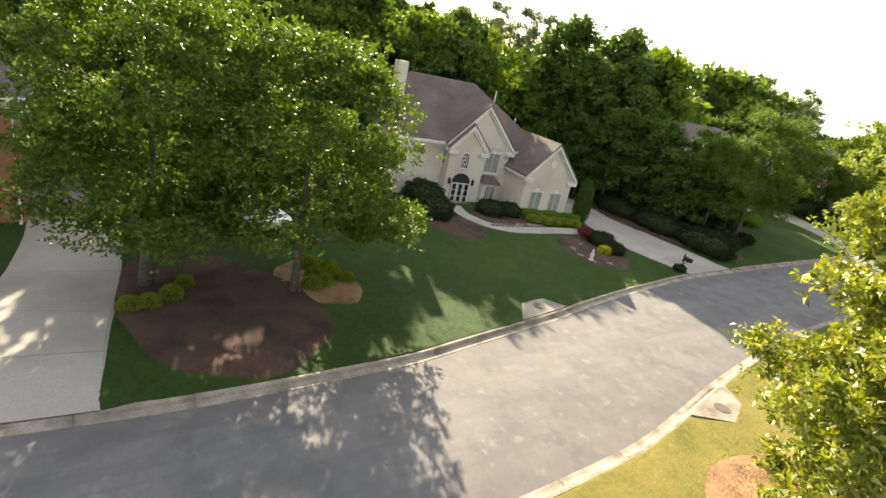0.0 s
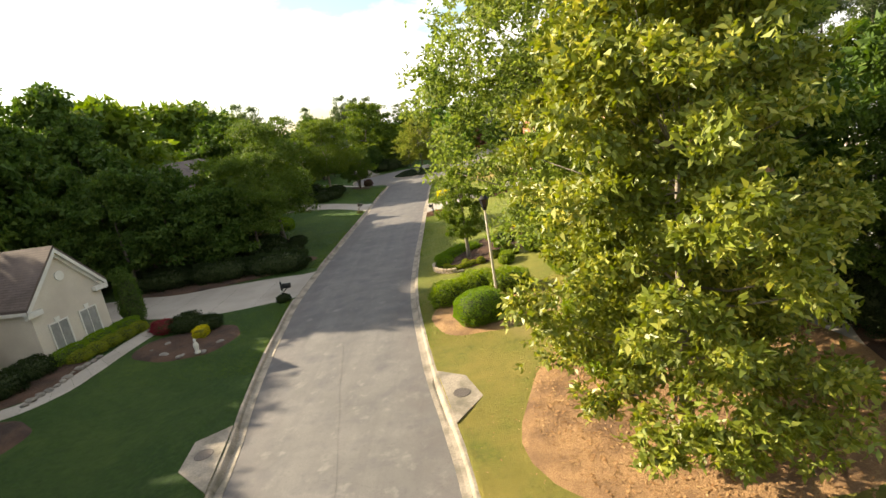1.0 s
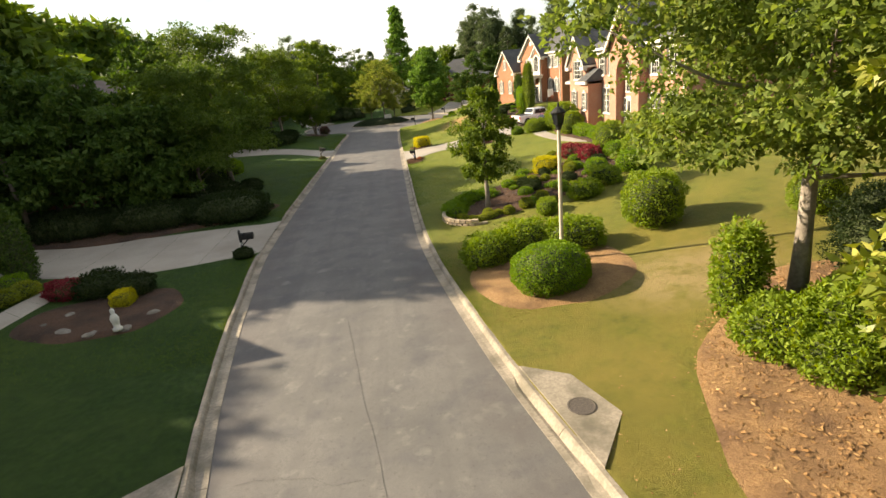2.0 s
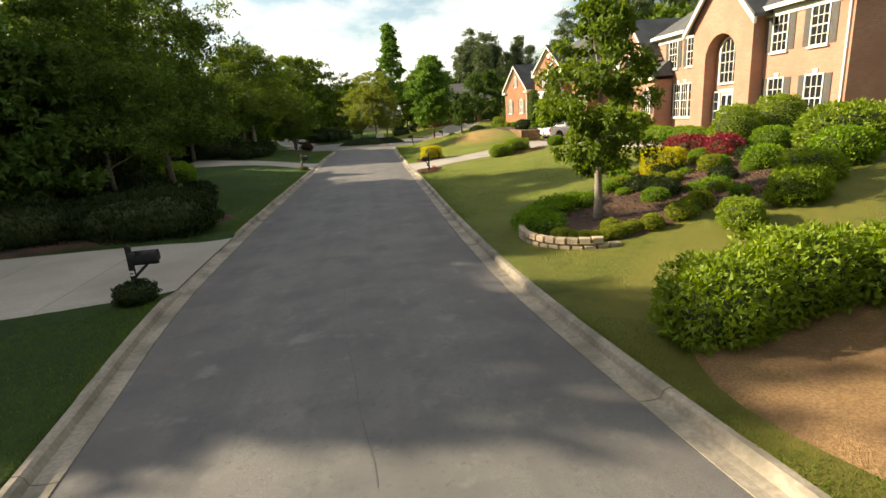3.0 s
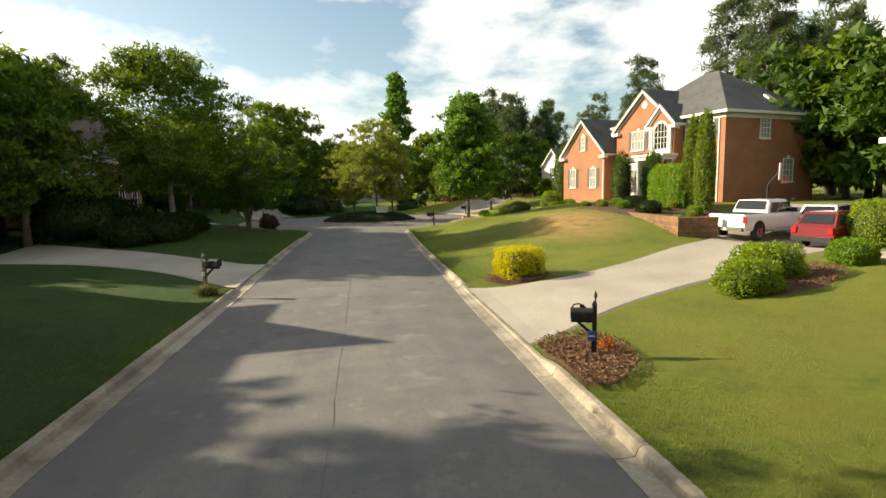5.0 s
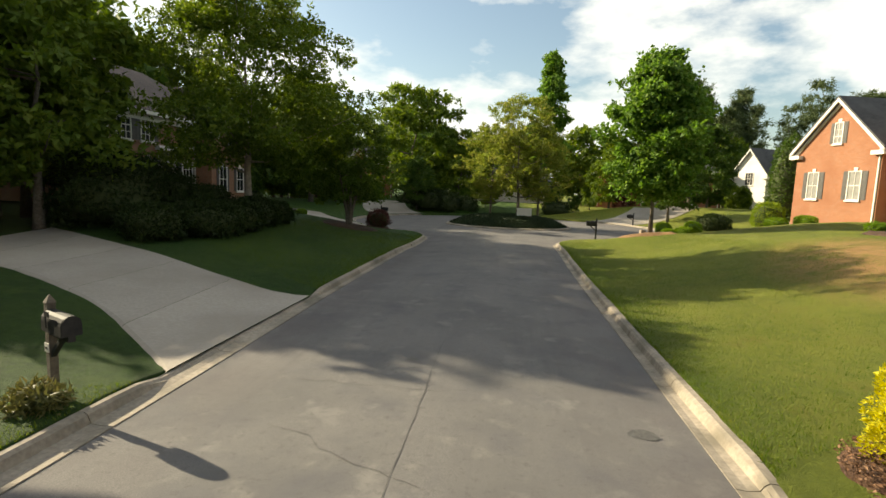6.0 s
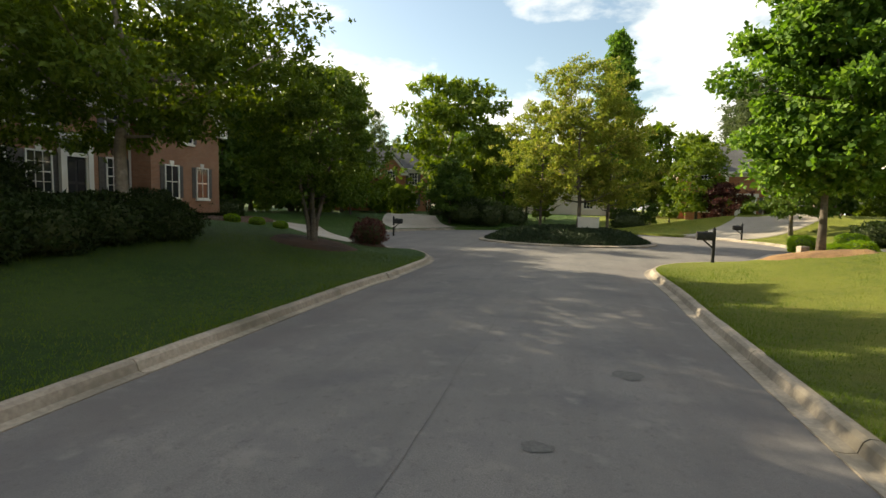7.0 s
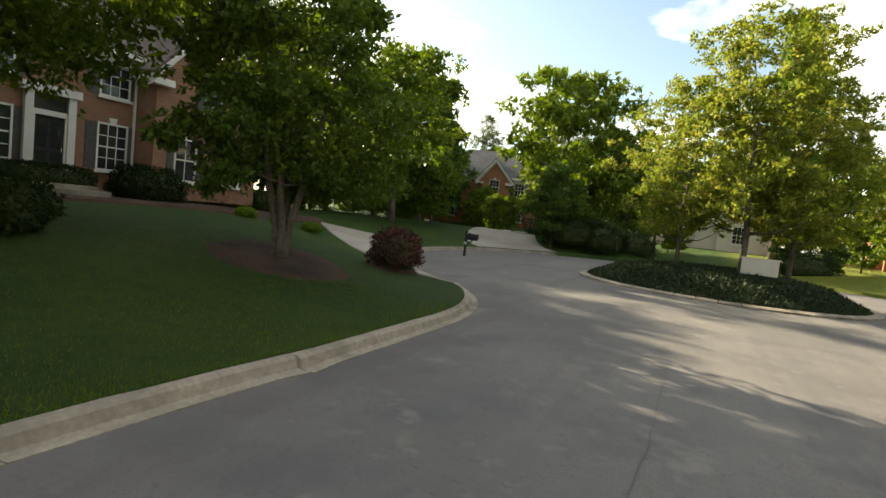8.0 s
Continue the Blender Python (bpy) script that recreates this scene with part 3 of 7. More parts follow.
def build_kerbs(name, edge, side, cuts, drain):
    """Kerb and gutter poured in lengths of three metres."""
    top = empty(name, pose(0, 0, 0), "weathered concrete kerb and gutter along the street", "kerb", kind="structure")
    ys = steps(-30, 115, 0.5)
    for a in range(0, len(ys) - 1, 6):
        run = ys[a : a + 7]
        mb, rows = MB(), []
        for k, y in enumerate(run):
            yy = y + (0.008 if k == 0 else -0.008 if k == len(run) - 1 else 0)
            h = kerb_height(yy, cuts)
            x, dx = edge(yy), (edge(yy + 0.05) - edge(yy - 0.05)) / 0.1
            slant = min(math.sqrt(1 + dx * dx), 3.0)
            inlet = smooth(drain[0], drain[0] + 0.5, yy) * (1 - smooth(drain[1] - 0.5, drain[1], yy))
            row = []
            for off, z in ((-0.02, -0.1), (-0.02, h), (0.09, h + 0.005), (0.14, h - 0.03), (0.18 + 0.05 * inlet, 0.012 - 0.05 * inlet), (0.5 * gutter(yy, side) + 0.08, -0.004), (gutter(yy, side), 0.006), (gutter(yy, side), -0.1)):
                row.append(len(mb.v))
                mb.v.append((x - side * off * slant, yy, z))
            rows.append(row)
        for p, q in zip(rows, rows[1:]):
            for k in range(7):
                mb.f.append((p[k], p[k + 1], q[k + 1], q[k]) if side < 0 else (p[k + 1], p[k], q[k], q[k + 1]))
                mb.m.append(0)
        mb.f += [tuple(rows[0]), tuple(reversed(rows[-1]))]
        mb.m += [0, 0]
        part("kerb_length", mb, CONCRETE, top)


build_kerbs("kerb_west", kerb_l, -1, CUTS_L, DRAIN_L)
build_kerbs("kerb_east", kerb_r, 1, CUTS_R, DRAIN_R)


def drain(name, edge, side, corners, lid):
    """A concrete inlet slab let into the verge, with a round iron lid."""
    top = empty(name, pose(0, 0, 0), "pale concrete storm drain slab with a round iron lid", "storm drain")
    pts = [(edge(y) + side * o, y) for o, y in corners]
    if side < 0:
        pts.reverse()
    z = 0.19
    part("slab", MB().prism([(x, y, -0.05) for x, y in pts], [(x, y, z) for x, y in pts]), CONCRETE, top)
    cx, cy = edge(lid[1]) + side * lid[0], lid[1]
    part("lid", MB().lathe([(0.33, z - 0.02), (0.33, z + 0.012), (0.30, z + 0.02), (0.27, z + 0.014), (0.05, z + 0.016)], 24, cx, cy), IRON, top, "rusty iron lid")
    return top


drain("storm_drain", kerb_l, -1, [(0.02, 11.8), (1.36, 13.1), (1.3, 14.8), (0.02, 15.6)], (0.72, 13.9))
drain("storm_drain", kerb_r, 1, [(0.02, 13.7), (1.32, 15.2), (1.05, 16.9), (0.02, 17.6)], (0.62, 15.6))


def smooth_line(pts, n):
    """n + 1 evenly spaced points on a soft curve through the given ones."""
    a = np.array(pts, float)
    d = np.r_[0, np.cumsum(np.hypot(*np.diff(a, axis=0).T))]
    u = np.interp(np.linspace(0, d[-1], n + 1), d, np.arange(len(a)))
    tab = [np.stack([np.arange(len(a)), a[:, k]], 1) for k in (0, 1)]
    return np.stack([lerp_table(tab[0], u), lerp_table(tab[1], u)], 1)


def strip(name, label, near, far, mat, lift=0.03, slab=3.2, thick=0.14, category="driveway", side=0):
    """A paved way between two edge lines, cast in slabs that follow the ground. side: the kerb that it starts from."""
    top = empty(name, pose(0, 0, 0), label, category, kind="structure")
    ln = max(np.hypot(*np.diff(np.array(e, float), axis=0).T).sum() for e in (near, far))
    n = max(4, round(ln / 0.6))
    a, b = smooth_line(near, n), smooth_line(far, n)
    per = max(1, round(slab / 0.6))
    for s in range(0, n, per):
        run = list(range(s, min(s + per, n) + 1))
        mb, rows = MB(), []
        for i in run:
            row = []
            for k in range(9):
                x, y = a[i] + (b[i] - a[i]) * k / 8
                if i == 0 and side:
                    x = (kerb_l(y) if side < 0 else kerb_r(y)) - side * 0.03
                if i == run[0] and s:
                    x, y = np.array((x, y)) + 0.02 * (a[i + 1] - a[i])
                row.append(len(mb.v))
                mb.v.append((x, y, max(ground(x + (0.4 * side if i == 0 else 0.0), y), 0.0) + lift + 0.012))
            e0, e1 = mb.v[row[0]], mb.v[row[-1]]
            row = [len(mb.v)] + row + [len(mb.v) + 1]
            over = (b[i] - a[i]) / np.linalg.norm(b[i] - a[i]) * 0.12
            mb.v += [(e0[0] - over[0], e0[1] - over[1], e0[2] - 0.05), (e1[0] + over[0], e1[1] + over[1], e1[2] - 0.05)]
            rows.append(row)
        turn = (a[run[1]] - a[run[0]])[0] * (b[run[0]] - a[run[0]])[1] - (a[run[1]] - a[run[0]])[1] * (b[run[0]] - a[run[0]])[0] > 0
        for p, q in zip(rows, rows[1:]):
            for k in range(10):
                mb.f.append((p[k], q[k], q[k + 1], p[k + 1]) if turn else (p[k + 1], q[k + 1], q[k], p[k]))
                mb.m.append(0)
        part("slab", mb, mat, top)
    return top


def path(name, label, centre, width, mat):
    c = smooth_line(centre, 8)
    d = np.gradient(c, axis=0)
    d /= np.linalg.norm(d, axis=1, keepdims=True)
    n = np.stack([-d[:, 1], d[:, 0]], 1) * width / 2
    return strip(name, label, c - n, c + n, mat, category="path", slab=1.4)


strip("driveway_1", "shaded concrete driveway beside a mulched front yard", [(-0.5, -5.4), (-4.5, -5.1), (-9.5, -4.45), (-24, -3.5)], [(-1.1, -9.8), (-5.5, -9.0), (-10.0, -8.1), (-15, -7.7), (-24, -8)], DRIVE, side=-1)
strip("driveway_2", "pale concrete driveway in the shade of the woods", [(-4.2, 31.4), (-5.2, 30.9), (-7.6, 30.2), (-11, 29.8), (-17, 30.6), (-24, 31)], [(-4.3, 37.4), (-5.5, 36.9), (-8.5, 36.6), (-12.9, 36.4), (-18, 36.8), (-24, 37)], DRIVE, side=-1)
strip("driveway_3", "concrete driveway curving across a shaded lawn", [(-4.2, 64.7), (-5.4, 65.7), (-8.4, 67.7), (-13.8, 70.2), (-17.4, 71.2)], [(-4.2, 70.6), (-5.5, 70.7), (-7.5, 71.5), (-11.8, 73.7), (-17.4, 76.2)], DRIVE, side=-1)
strip("driveway_4", "narrow concrete driveway behind a tree on the lawn", [(-7.1, 93.6), (-9.0, 94.5), (-13.2, 97.4), (-19, 102.4)], [(-9.8, 96.1), (-10.8, 97.0), (-13.0, 99.6), (-16.5, 104.4)], DRIVE, side=-1)
strip("driveway_5", "broad sunlit concrete driveway climbing to a brick house", [(4.1, 55.8), (5.3, 56.6), (7.4, 58.0), (9.5, 59.1), (11.2, 59.85), (15, 61.3), (20, 63.6), (29, 66.5)], [(4.1, 62.4), (5.5, 62.0), (7.9, 62.55), (10.7, 63.85), (14.5, 66.0), (17, 67.5), (20, 70), (29, 77)], DRIVE, side=1, slab=7.0)
strip("driveway_6", "sunlit concrete driveway off the turning loop", [(9.0, 94.6), (12, 96.0), (18, 98.2), (26, 100)], [(11.5, 99.6), (14, 100.2), (19, 102.6), (26, 105)], DRIVE)
strip("driveway_7", "sunlit concrete driveway at the far side of the loop", [(13.2, 111.5), (17, 113.6), (21.5, 117.5), (27, 125)], [(10.4, 115.7), (13.6, 117.6), (17.2, 120.6), (22, 128)], DRIVE)
strip("driveway_8", "concrete driveway up to a brick house at the loop", [(-12.3, 110.5), (-15, 114), (-17, 123), (-18, 134)], [(-8.6, 115.8), (-11, 118), (-13, 125), (-13, 134)], DRIVE)
path("garden_path", "curving concrete garden path to the front door", [(-17.2, 18.3), (-15.5, 17.8), (-13.5, 18.4), (-12.5, 20.2), (-12.3, 23.2), (-12.1, 27), (-11.6, 30.0)], 0.95, DRIVE)
path("garden_path", "concrete garden path beside a clipped hedge", [(19.6, 62.9), (18.2, 60.4), (17.5, 55), (18.0, 50), (19.2, 47.6), (21.6, 47.6)], 1.1, DRIVE)
path("garden_path", "grey garden path behind the magnolia", [(19.2, 3.0), (17.9, 7.2), (17.6, 9.6), (18.2, 11.6), (18.8, 13.4), (19.9, 15.2), (21.6, 16.4)], 1.0, DRIVE)


def bed(name, label, outline, mat, lift=0.05, step=0.45, category="planting bed", edge=0.05):
    """A planting bed heaped a little over the ground inside a wavy outline of centre, radii and turn."""
    cx, cy, rx, ry, turn = outline
    mb, rings, n = MB(), [], 40
    k = max(3, int(max(rx, ry) / step))
    rng = random.Random(hash((cx, cy)) % 1000)
    wob = [rng.uniform(0, 6.28) for _ in range(3)]
    for i in range(k + 1):
        row = []
        for j in range(n):
            a = 2 * math.pi * j / n
            rr = (i / k) * (1 + 0.06 * math.sin(2 * a + wob[0]) + 0.05 * math.sin(3 * a + wob[1]) + 0.025 * math.sin(7 * a + wob[2]))
            u, v = rx * rr * math.cos(a), ry * rr * math.sin(a)
            x, y = cx + u * math.cos(turn) - v * math.sin(turn), cy + u * math.sin(turn) + v * math.cos(turn)
            x = min(x, kerb_l(y) - 0.05) if cx < kerb_l(cy) else max(x, kerb_r(y) + 0.05) if cx > kerb_r(cy) else x
            row.append(len(mb.v))
            z = ground(x, y) + (lift + edge + 0.03 * noise.noise(Vector((2 * x, 2 * y, 0))) if i < k else -0.04)
            mb.v.append((x, y, z))
        rings.append(row)
    for p, q in zip(rings, rings[1:]):
        for j in range(n):
            t = (j + 1) % n
            mb.f.append((p[j], q[j], q[t], p[t]))
            mb.m.append(0)
    ob = part(name, mb, mat, smooth=True)
    return tagged(ob, label, category, kind="stuff")


# ---- planting ----
bed("mulch_bed", "dark mulched front yard under the trees", (-5.8, -1.1, 5.2, 4.0, 0.25), MULCH)
bed("mulch_bed", "mulched bed with clipped golden shrubs", (-7.3, 3.5, 2.7, 1.9, 0.4), STRAW)
bed("mulch_bed", "dark mulch along the front of the stucco house", (-14.4, 21.2, 1.5, 3.0, -0.15), MULCH)
bed("mulch_bed", "round mulched rock bed on the lawn", (-8.5, 25.1, 2.8, 2.5, 0.2), MULCH)
bed("mulch_bed", "dark mulch beside the shaded porch", (-14.0, 15.2, 3.4, 2.2, 0.5), MULCH)
bed("mulch_bed", "pine straw bed under the magnolia, strewn with dry leaves", (13.9, 13.2, 5.0, 6.3, 0.0), STRAW)
bed("mulch_bed", "dark mulch between the garden path and the house", (20.6, 11.6, 1.7, 4.2, 0.0), MULCH)
bed("mulch_bed", "pine straw ring round the clipped hedges", (8.2, 23.6, 2.8, 3.6, 0.1), STRAW)
bed("mulch_bed", "mulch bank stepping up to the brick house", (13.4, 35.6, 6.0, 3.4, 0.35), MULCH)
bed("mulch_bed", "shaded mulch along the brick house", (20.0, 52.4, 1.5, 8.8, 0.0), MULCH)
bed("mulch_bed", "mulch ring round a golden bush", (6.0, 63.2, 1.25, 0.95, 0.2), CHIPPED)
bed("mulch_bed", "bark mulch round the mailbox post", (4.65, 54.5, 1.05, 1.65, -0.35), CHIPPED)
bed("mulch_bed", "mulched corner bed beside the driveway", (13.0, 58.6, 2.3, 1.3, 0.45), CHIPPED)
bed("mulch_bed", "mulch behind the low timber wall", (18.9, 76.6, 3.3, 8.2, 0.05), MULCH, lift=0.06)
bed("mulch_bed", "straw ring round the maple", (9.5, 89.6, 1.9, 1.5, 0.0), STRAW)
bed("mulch_bed", "dark mulch ring under the low tree", (-8.8, 88.6, 2.0, 1.7, 0.0), MULCH)
bed("mulch_bed", "mulch at the shaded brick house", (-19.8, 94.0, 2.4, 9.5, 0.0), MULCH)
bed("mulch_bed", "mulch under a shrub at the driveway", (-7.9, 92.5, 0.9, 0.8, 0.0), MULCH)
bed("mulch_bed", "mulched bed in front of the dark brick house", (-11.5, 45.5, 4.0, 5.0, 0.0), MULCH)
bed("mulch_bed", "woodland litter beside the driveway", (-13.5, 40.4, 8.5, 4.0, 0.1), MULCH)


def crown_clumps(rng, n, r, z0, z1, shape):
    """Middles and sizes of the leaf masses of a crown, in uneven lobes."""
    out = []
    ph = [rng.uniform(0, 6.28) for _ in range(4)]
    while len(out) < n:
        u = rng.uniform(0, 1)
        a = rng.uniform(0, 2 * math.pi)
        if shape == "oval":
            w = math.sin(math.pi * (0.14 + 0.82 * u)) ** 0.7
        elif shape == "cone":
            w = 0.2 + 0.85 * (1 - u) ** 0.8 if u > 0.12 else 0.75
        elif shape == "spread":
            w = math.sqrt(max(1 - (1.25 * u - 0.35) ** 2, 0.05))
        elif shape == "vase":
            w = (0.55 + 0.45 * min(u / 0.4, 1)) * math.sqrt(max(1 - (max(u - 0.45, 0) / 0.6) ** 2, 0.0))
        elif shape == "full":
            w = 1.0 if u < 0.4 else math.sqrt(max(1 - ((u - 0.4) / 0.66) ** 2, 0.0))
        else:
            w = math.sin(math.pi * (0.2 + 0.7 * u)) ** 0.5
        w *= 1 + 0.15 * math.sin(3 * a + 5 * u + ph[0]) + 0.11 * math.sin(5 * a - 7 * u + ph[1]) + 0.08 * math.sin(11 * u + 2 * a + ph[2])
        d = r * w * math.sqrt(rng.uniform(0.1, 1.0)) * rng.uniform(0.75, 1.12)
        out.append((d * math.cos(a), d * math.sin(a), z0 + (z1 - z0) * u, rng.uniform(0.5, 1.3)))
    return np.array(out)


def tree_meshes(seed, height, r, base, n_clump, n_leaf, size, shape, mat, bark, trunk_r, aspect=0.5, clump=0.24, multi=1, limbs=14, spray=5, lift=0.0, plain=False):
    """Trunk with limbs, and a crown of leaf sprays gathered in clumps."""
    rng = np.random.default_rng(seed)
    c = crown_clumps(rng, n_clump, r * 0.86, base + 0.1 * (height - base), height - 0.06 * (height - base), shape)
    n_spray = n_leaf // spray
    which = rng.integers(0, n_clump, n_spray)
    d = rng.normal(size=(n_spray, 3))
    d /= np.linalg.norm(d, axis=1, keepdims=True)
    rad = clump * r * c[which, 3:4] * rng.uniform(0.2, 1.0, (n_spray, 1)) ** 0.45
    stray = np.where(rng.random((n_spray, 1)) < 0.14, rng.uniform(1.0, 1.9, (n_spray, 1)), 1.0)
    p = c[which, :3] + d * rad * stray * np.array([1.2, 1.2, 0.62])
    p[:, 2] = np.maximum(p[:, 2], base * 0.8 + 0.05)
    out = d * 0.6 + p * np.array([0.5 / r, 0.5 / r, 0]) + np.array([0, 0, lift])
    p, out = np.repeat(p, spray, 0), np.repeat(out, spray, 0)
    p = p + rng.normal(size=p.shape) * size * 0.28
    crown = quads_mesh("crown", leaves(rng, p, size, aspect, 0.25, 1.15 * out, plain), [mat])
    mb = MB()
    top = base + 0.62 * (height - base)
    for k in range(multi):
        a = 2 * math.pi * k / multi + 0.6
        lean = (0.34 * r if multi > 1 else 0.05 * r)
        pts = [Vector((0.25 * trunk_r * math.cos(a) * (multi > 1), 0.25 * trunk_r * math.sin(a) * (multi > 1), -0.25))]
        for i in range(1, 7):
            u = i / 6
            pts.append(Vector((lean * u**1.1 * math.cos(a) + rng.normal() * 0.03 * r * u, lean * u**1.1 * math.sin(a) + rng.normal() * 0.03 * r * u, top * u)))
        tr = trunk_r / math.sqrt(multi)
        mb.tube(pts, [tr * 1.5, tr * 1.02, tr * 0.88, tr * 0.74, tr * 0.58, tr * 0.4, tr * 0.2], 9)
        for j in range(limbs // multi):
            tgt = Vector(c[rng.integers(0, n_clump), :3])
            u = min(max((tgt.z - 0.35 * math.hypot(tgt.x, tgt.y)) / top, 0.28), 0.93)
            i = min(int(u * 6), 5)
            s = pts[i].lerp(pts[i + 1], u * 6 - i)
            mid = s.lerp(tgt, 0.5) + Vector((0, 0, -0.05 * r))
            lr = tr * (0.5 - 0.34 * u)
            mb.tube([s, s.lerp(mid, 0.5), mid, tgt], [lr, lr * 0.8, lr * 0.6, lr * 0.18], 6)
    return mb.mesh("trunk", bark, True), crown


def tree(name, label, x, y, meshes, turn=0.0, s=1.0, sz=None, category="tree", group="", sink=0.0):
    top = empty(name, pose(x, y, ground(x, y) - sink, 0, 0, turn) @ Matrix.Diagonal((s, s, sz or s, 1)), label, category, group)
    part("trunk", meshes[0], None, top)
    part("crown", meshes[1], None, top)
    return top


# A paler copy of the oak leaf, with sunlight put into its colour.
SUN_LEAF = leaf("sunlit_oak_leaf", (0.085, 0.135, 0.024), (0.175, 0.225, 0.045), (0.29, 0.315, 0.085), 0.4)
FRESH = leaf("fresh_wood_leaf", (0.055, 0.095, 0.011), (0.115, 0.168, 0.02), (0.19, 0.235, 0.04), 0.34)
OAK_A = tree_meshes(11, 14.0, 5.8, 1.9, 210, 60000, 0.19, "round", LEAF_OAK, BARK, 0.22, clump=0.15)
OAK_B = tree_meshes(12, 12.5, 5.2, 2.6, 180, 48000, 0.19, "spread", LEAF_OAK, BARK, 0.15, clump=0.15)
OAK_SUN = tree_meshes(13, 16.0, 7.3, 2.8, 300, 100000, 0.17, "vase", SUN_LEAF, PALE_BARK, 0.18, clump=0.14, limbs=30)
MAGNOLIA = tree_meshes(14, 13.2, 4.15, 0.25, 360, 86000, 0.225, "full", LEAF_MAG, PALE_BARK, 0.15, 0.40, 0.12, limbs=60, spray=7, lift=-0.1)
MAPLE = tree_meshes(15, 11.8, 3.5, 1.4, 230, 44000, 0.23, "oval", LEAF_MAPLE, BARK, 0.12, 0.75, 0.17, lift=-0.3)
SMALL = tree_meshes(16, 6.6, 2.1, 1.0, 80, 15000, 0.17, "oval", FRESH, PALE_BARK, 0.14, 0.5, 0.17, lift=-0.35)
LAWN = tree_meshes(26, 12.0, 6.0, 2.1, 210, 56000, 0.19, "spread", FRESH, PALE_BARK, 0.19, clump=0.14, limbs=22)
RED_TREE = tree_meshes(27, 4.6, 2.0, 0.9, 50, 5000, 0.22, "round", LEAF_PURPLE, BARK, 0.1, 0.6, 0.2)
LOW = tree_meshes(17, 7.6, 3.5, 1.0, 150, 34000, 0.16, "round", LEAF_OAK, BARK, 0.2, 0.55, 0.15, 4, 24)
ISLE = tree_meshes(18, 10.6, 4.0, 2.0, 320, 27000, 0.15, "vase", LEAF_ISLAND, BARK, 0.12, 0.5, 0.085, limbs=48, lift=0.5)
POPLAR = tree_meshes(19, 23.0, 3.8, 4.0, 120, 20000, 0.36, "cone", LEAF_MAPLE, BARK, 0.25, 0.7, 0.2, plain=True)
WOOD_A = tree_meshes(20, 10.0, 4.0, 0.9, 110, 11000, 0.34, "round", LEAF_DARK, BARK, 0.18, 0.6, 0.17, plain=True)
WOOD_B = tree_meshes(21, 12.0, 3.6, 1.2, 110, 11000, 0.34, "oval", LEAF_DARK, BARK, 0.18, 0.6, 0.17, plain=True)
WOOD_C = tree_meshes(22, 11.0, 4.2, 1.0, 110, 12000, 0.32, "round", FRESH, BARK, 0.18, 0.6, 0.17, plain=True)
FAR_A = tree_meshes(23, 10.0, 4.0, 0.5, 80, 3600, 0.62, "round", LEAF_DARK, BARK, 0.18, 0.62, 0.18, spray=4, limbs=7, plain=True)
FAR_B = tree_meshes(24, 11.5, 3.8, 0.7, 80, 3600, 0.62, "oval", FRESH, BARK, 0.18, 0.62, 0.18, spray=4, limbs=7, plain=True)
PINES = [tree_meshes(31, 20.0, 3.0, 9.0, 60, 9000, 0.5, "round", LEAF_PINE, BARK, 0.24, 0.13, 0.2, limbs=24, spray=9, plain=True), tree_meshes(32, 17.5, 2.7, 6.5, 60, 9000, 0.5, "oval", LEAF_PINE, BARK, 0.22, 0.13, 0.2, limbs=24, spray=9, plain=True)]
FAR_PINES = [tree_meshes(33, 20.0, 3.0, 9.0, 60, 3600, 0.66, "round", LEAF_PINE, BARK, 0.24, 0.17, 0.2, limbs=8, spray=9, plain=True), tree_meshes(34, 17.5, 2.7, 6.5, 60, 3600, 0.66, "oval", LEAF_PINE, BARK, 0.22, 0.17, 0.2, limbs=8, spray=9, plain=True)]


def shrub_mesh(seed, rx, ry, h, n, size, mat, power=2.0, aspect=0.5, core=0.9, rough=0.10):
    """A clipped or loose shrub: twiggy dark inside, leaves at the skin. power 2 is round, higher is boxy."""
    rng = np.random.default_rng(seed)
    d = rng.normal(size=(n, 3))
    d[:, 2] = np.where(rng.random(n) < 0.6, np.abs(d[:, 2]), -0.75 * rng.random(n))
    d /= (np.abs(d) ** power).sum(1, keepdims=True) ** (1 / power)
    lump = np.array([noise.noise(Vector((3.1 * a + seed, 3.1 * b, 3.1 * c))) for a, b, c in d])[:, None]
    p = d * (1 + rough * 1.6 * lump - rough * rng.random((n, 1)) ** 2 * 1.5)
    p = p * np.array([rx, ry, 0.62 * h]) + np.array([0, 0, 0.40 * h])
    p[:, 2] = np.maximum(p[:, 2], 0.02)
    lv = leaves(rng, p, 1.15 * size, aspect, -0.1, d, True)
    me = quads_mesh("foliage", lv, [mat])
    mb = MB()
    prof = [(0.05, 0.0), (0.75, 0.06), (0.98, 0.3), (0.95, 0.6), (0.72, 0.86), (0.3, 0.99), (0.02, 1.0)]
    n0 = 14
    for k, (w, u) in enumerate(prof):
        for j in range(n0):
            a = 2 * math.pi * j / n0
            ca, sa = math.cos(a), math.sin(a)
            g = (abs(ca) ** power + abs(sa) ** power) ** (-1 / power)
            mb.v.append((core * rx * w * g * ca, core * ry * w * g * sa, core * h * u * 0.98))
    for k in range(len(prof) - 1):
        for j in range(n0):
            t = (j + 1) % n0
            mb.f.append((k * n0 + j, k * n0 + t, (k + 1) * n0 + t, (k + 1) * n0 + j))
            mb.m.append(0)
    return me, mb.mesh("twiggy_core", TWIGS, True)


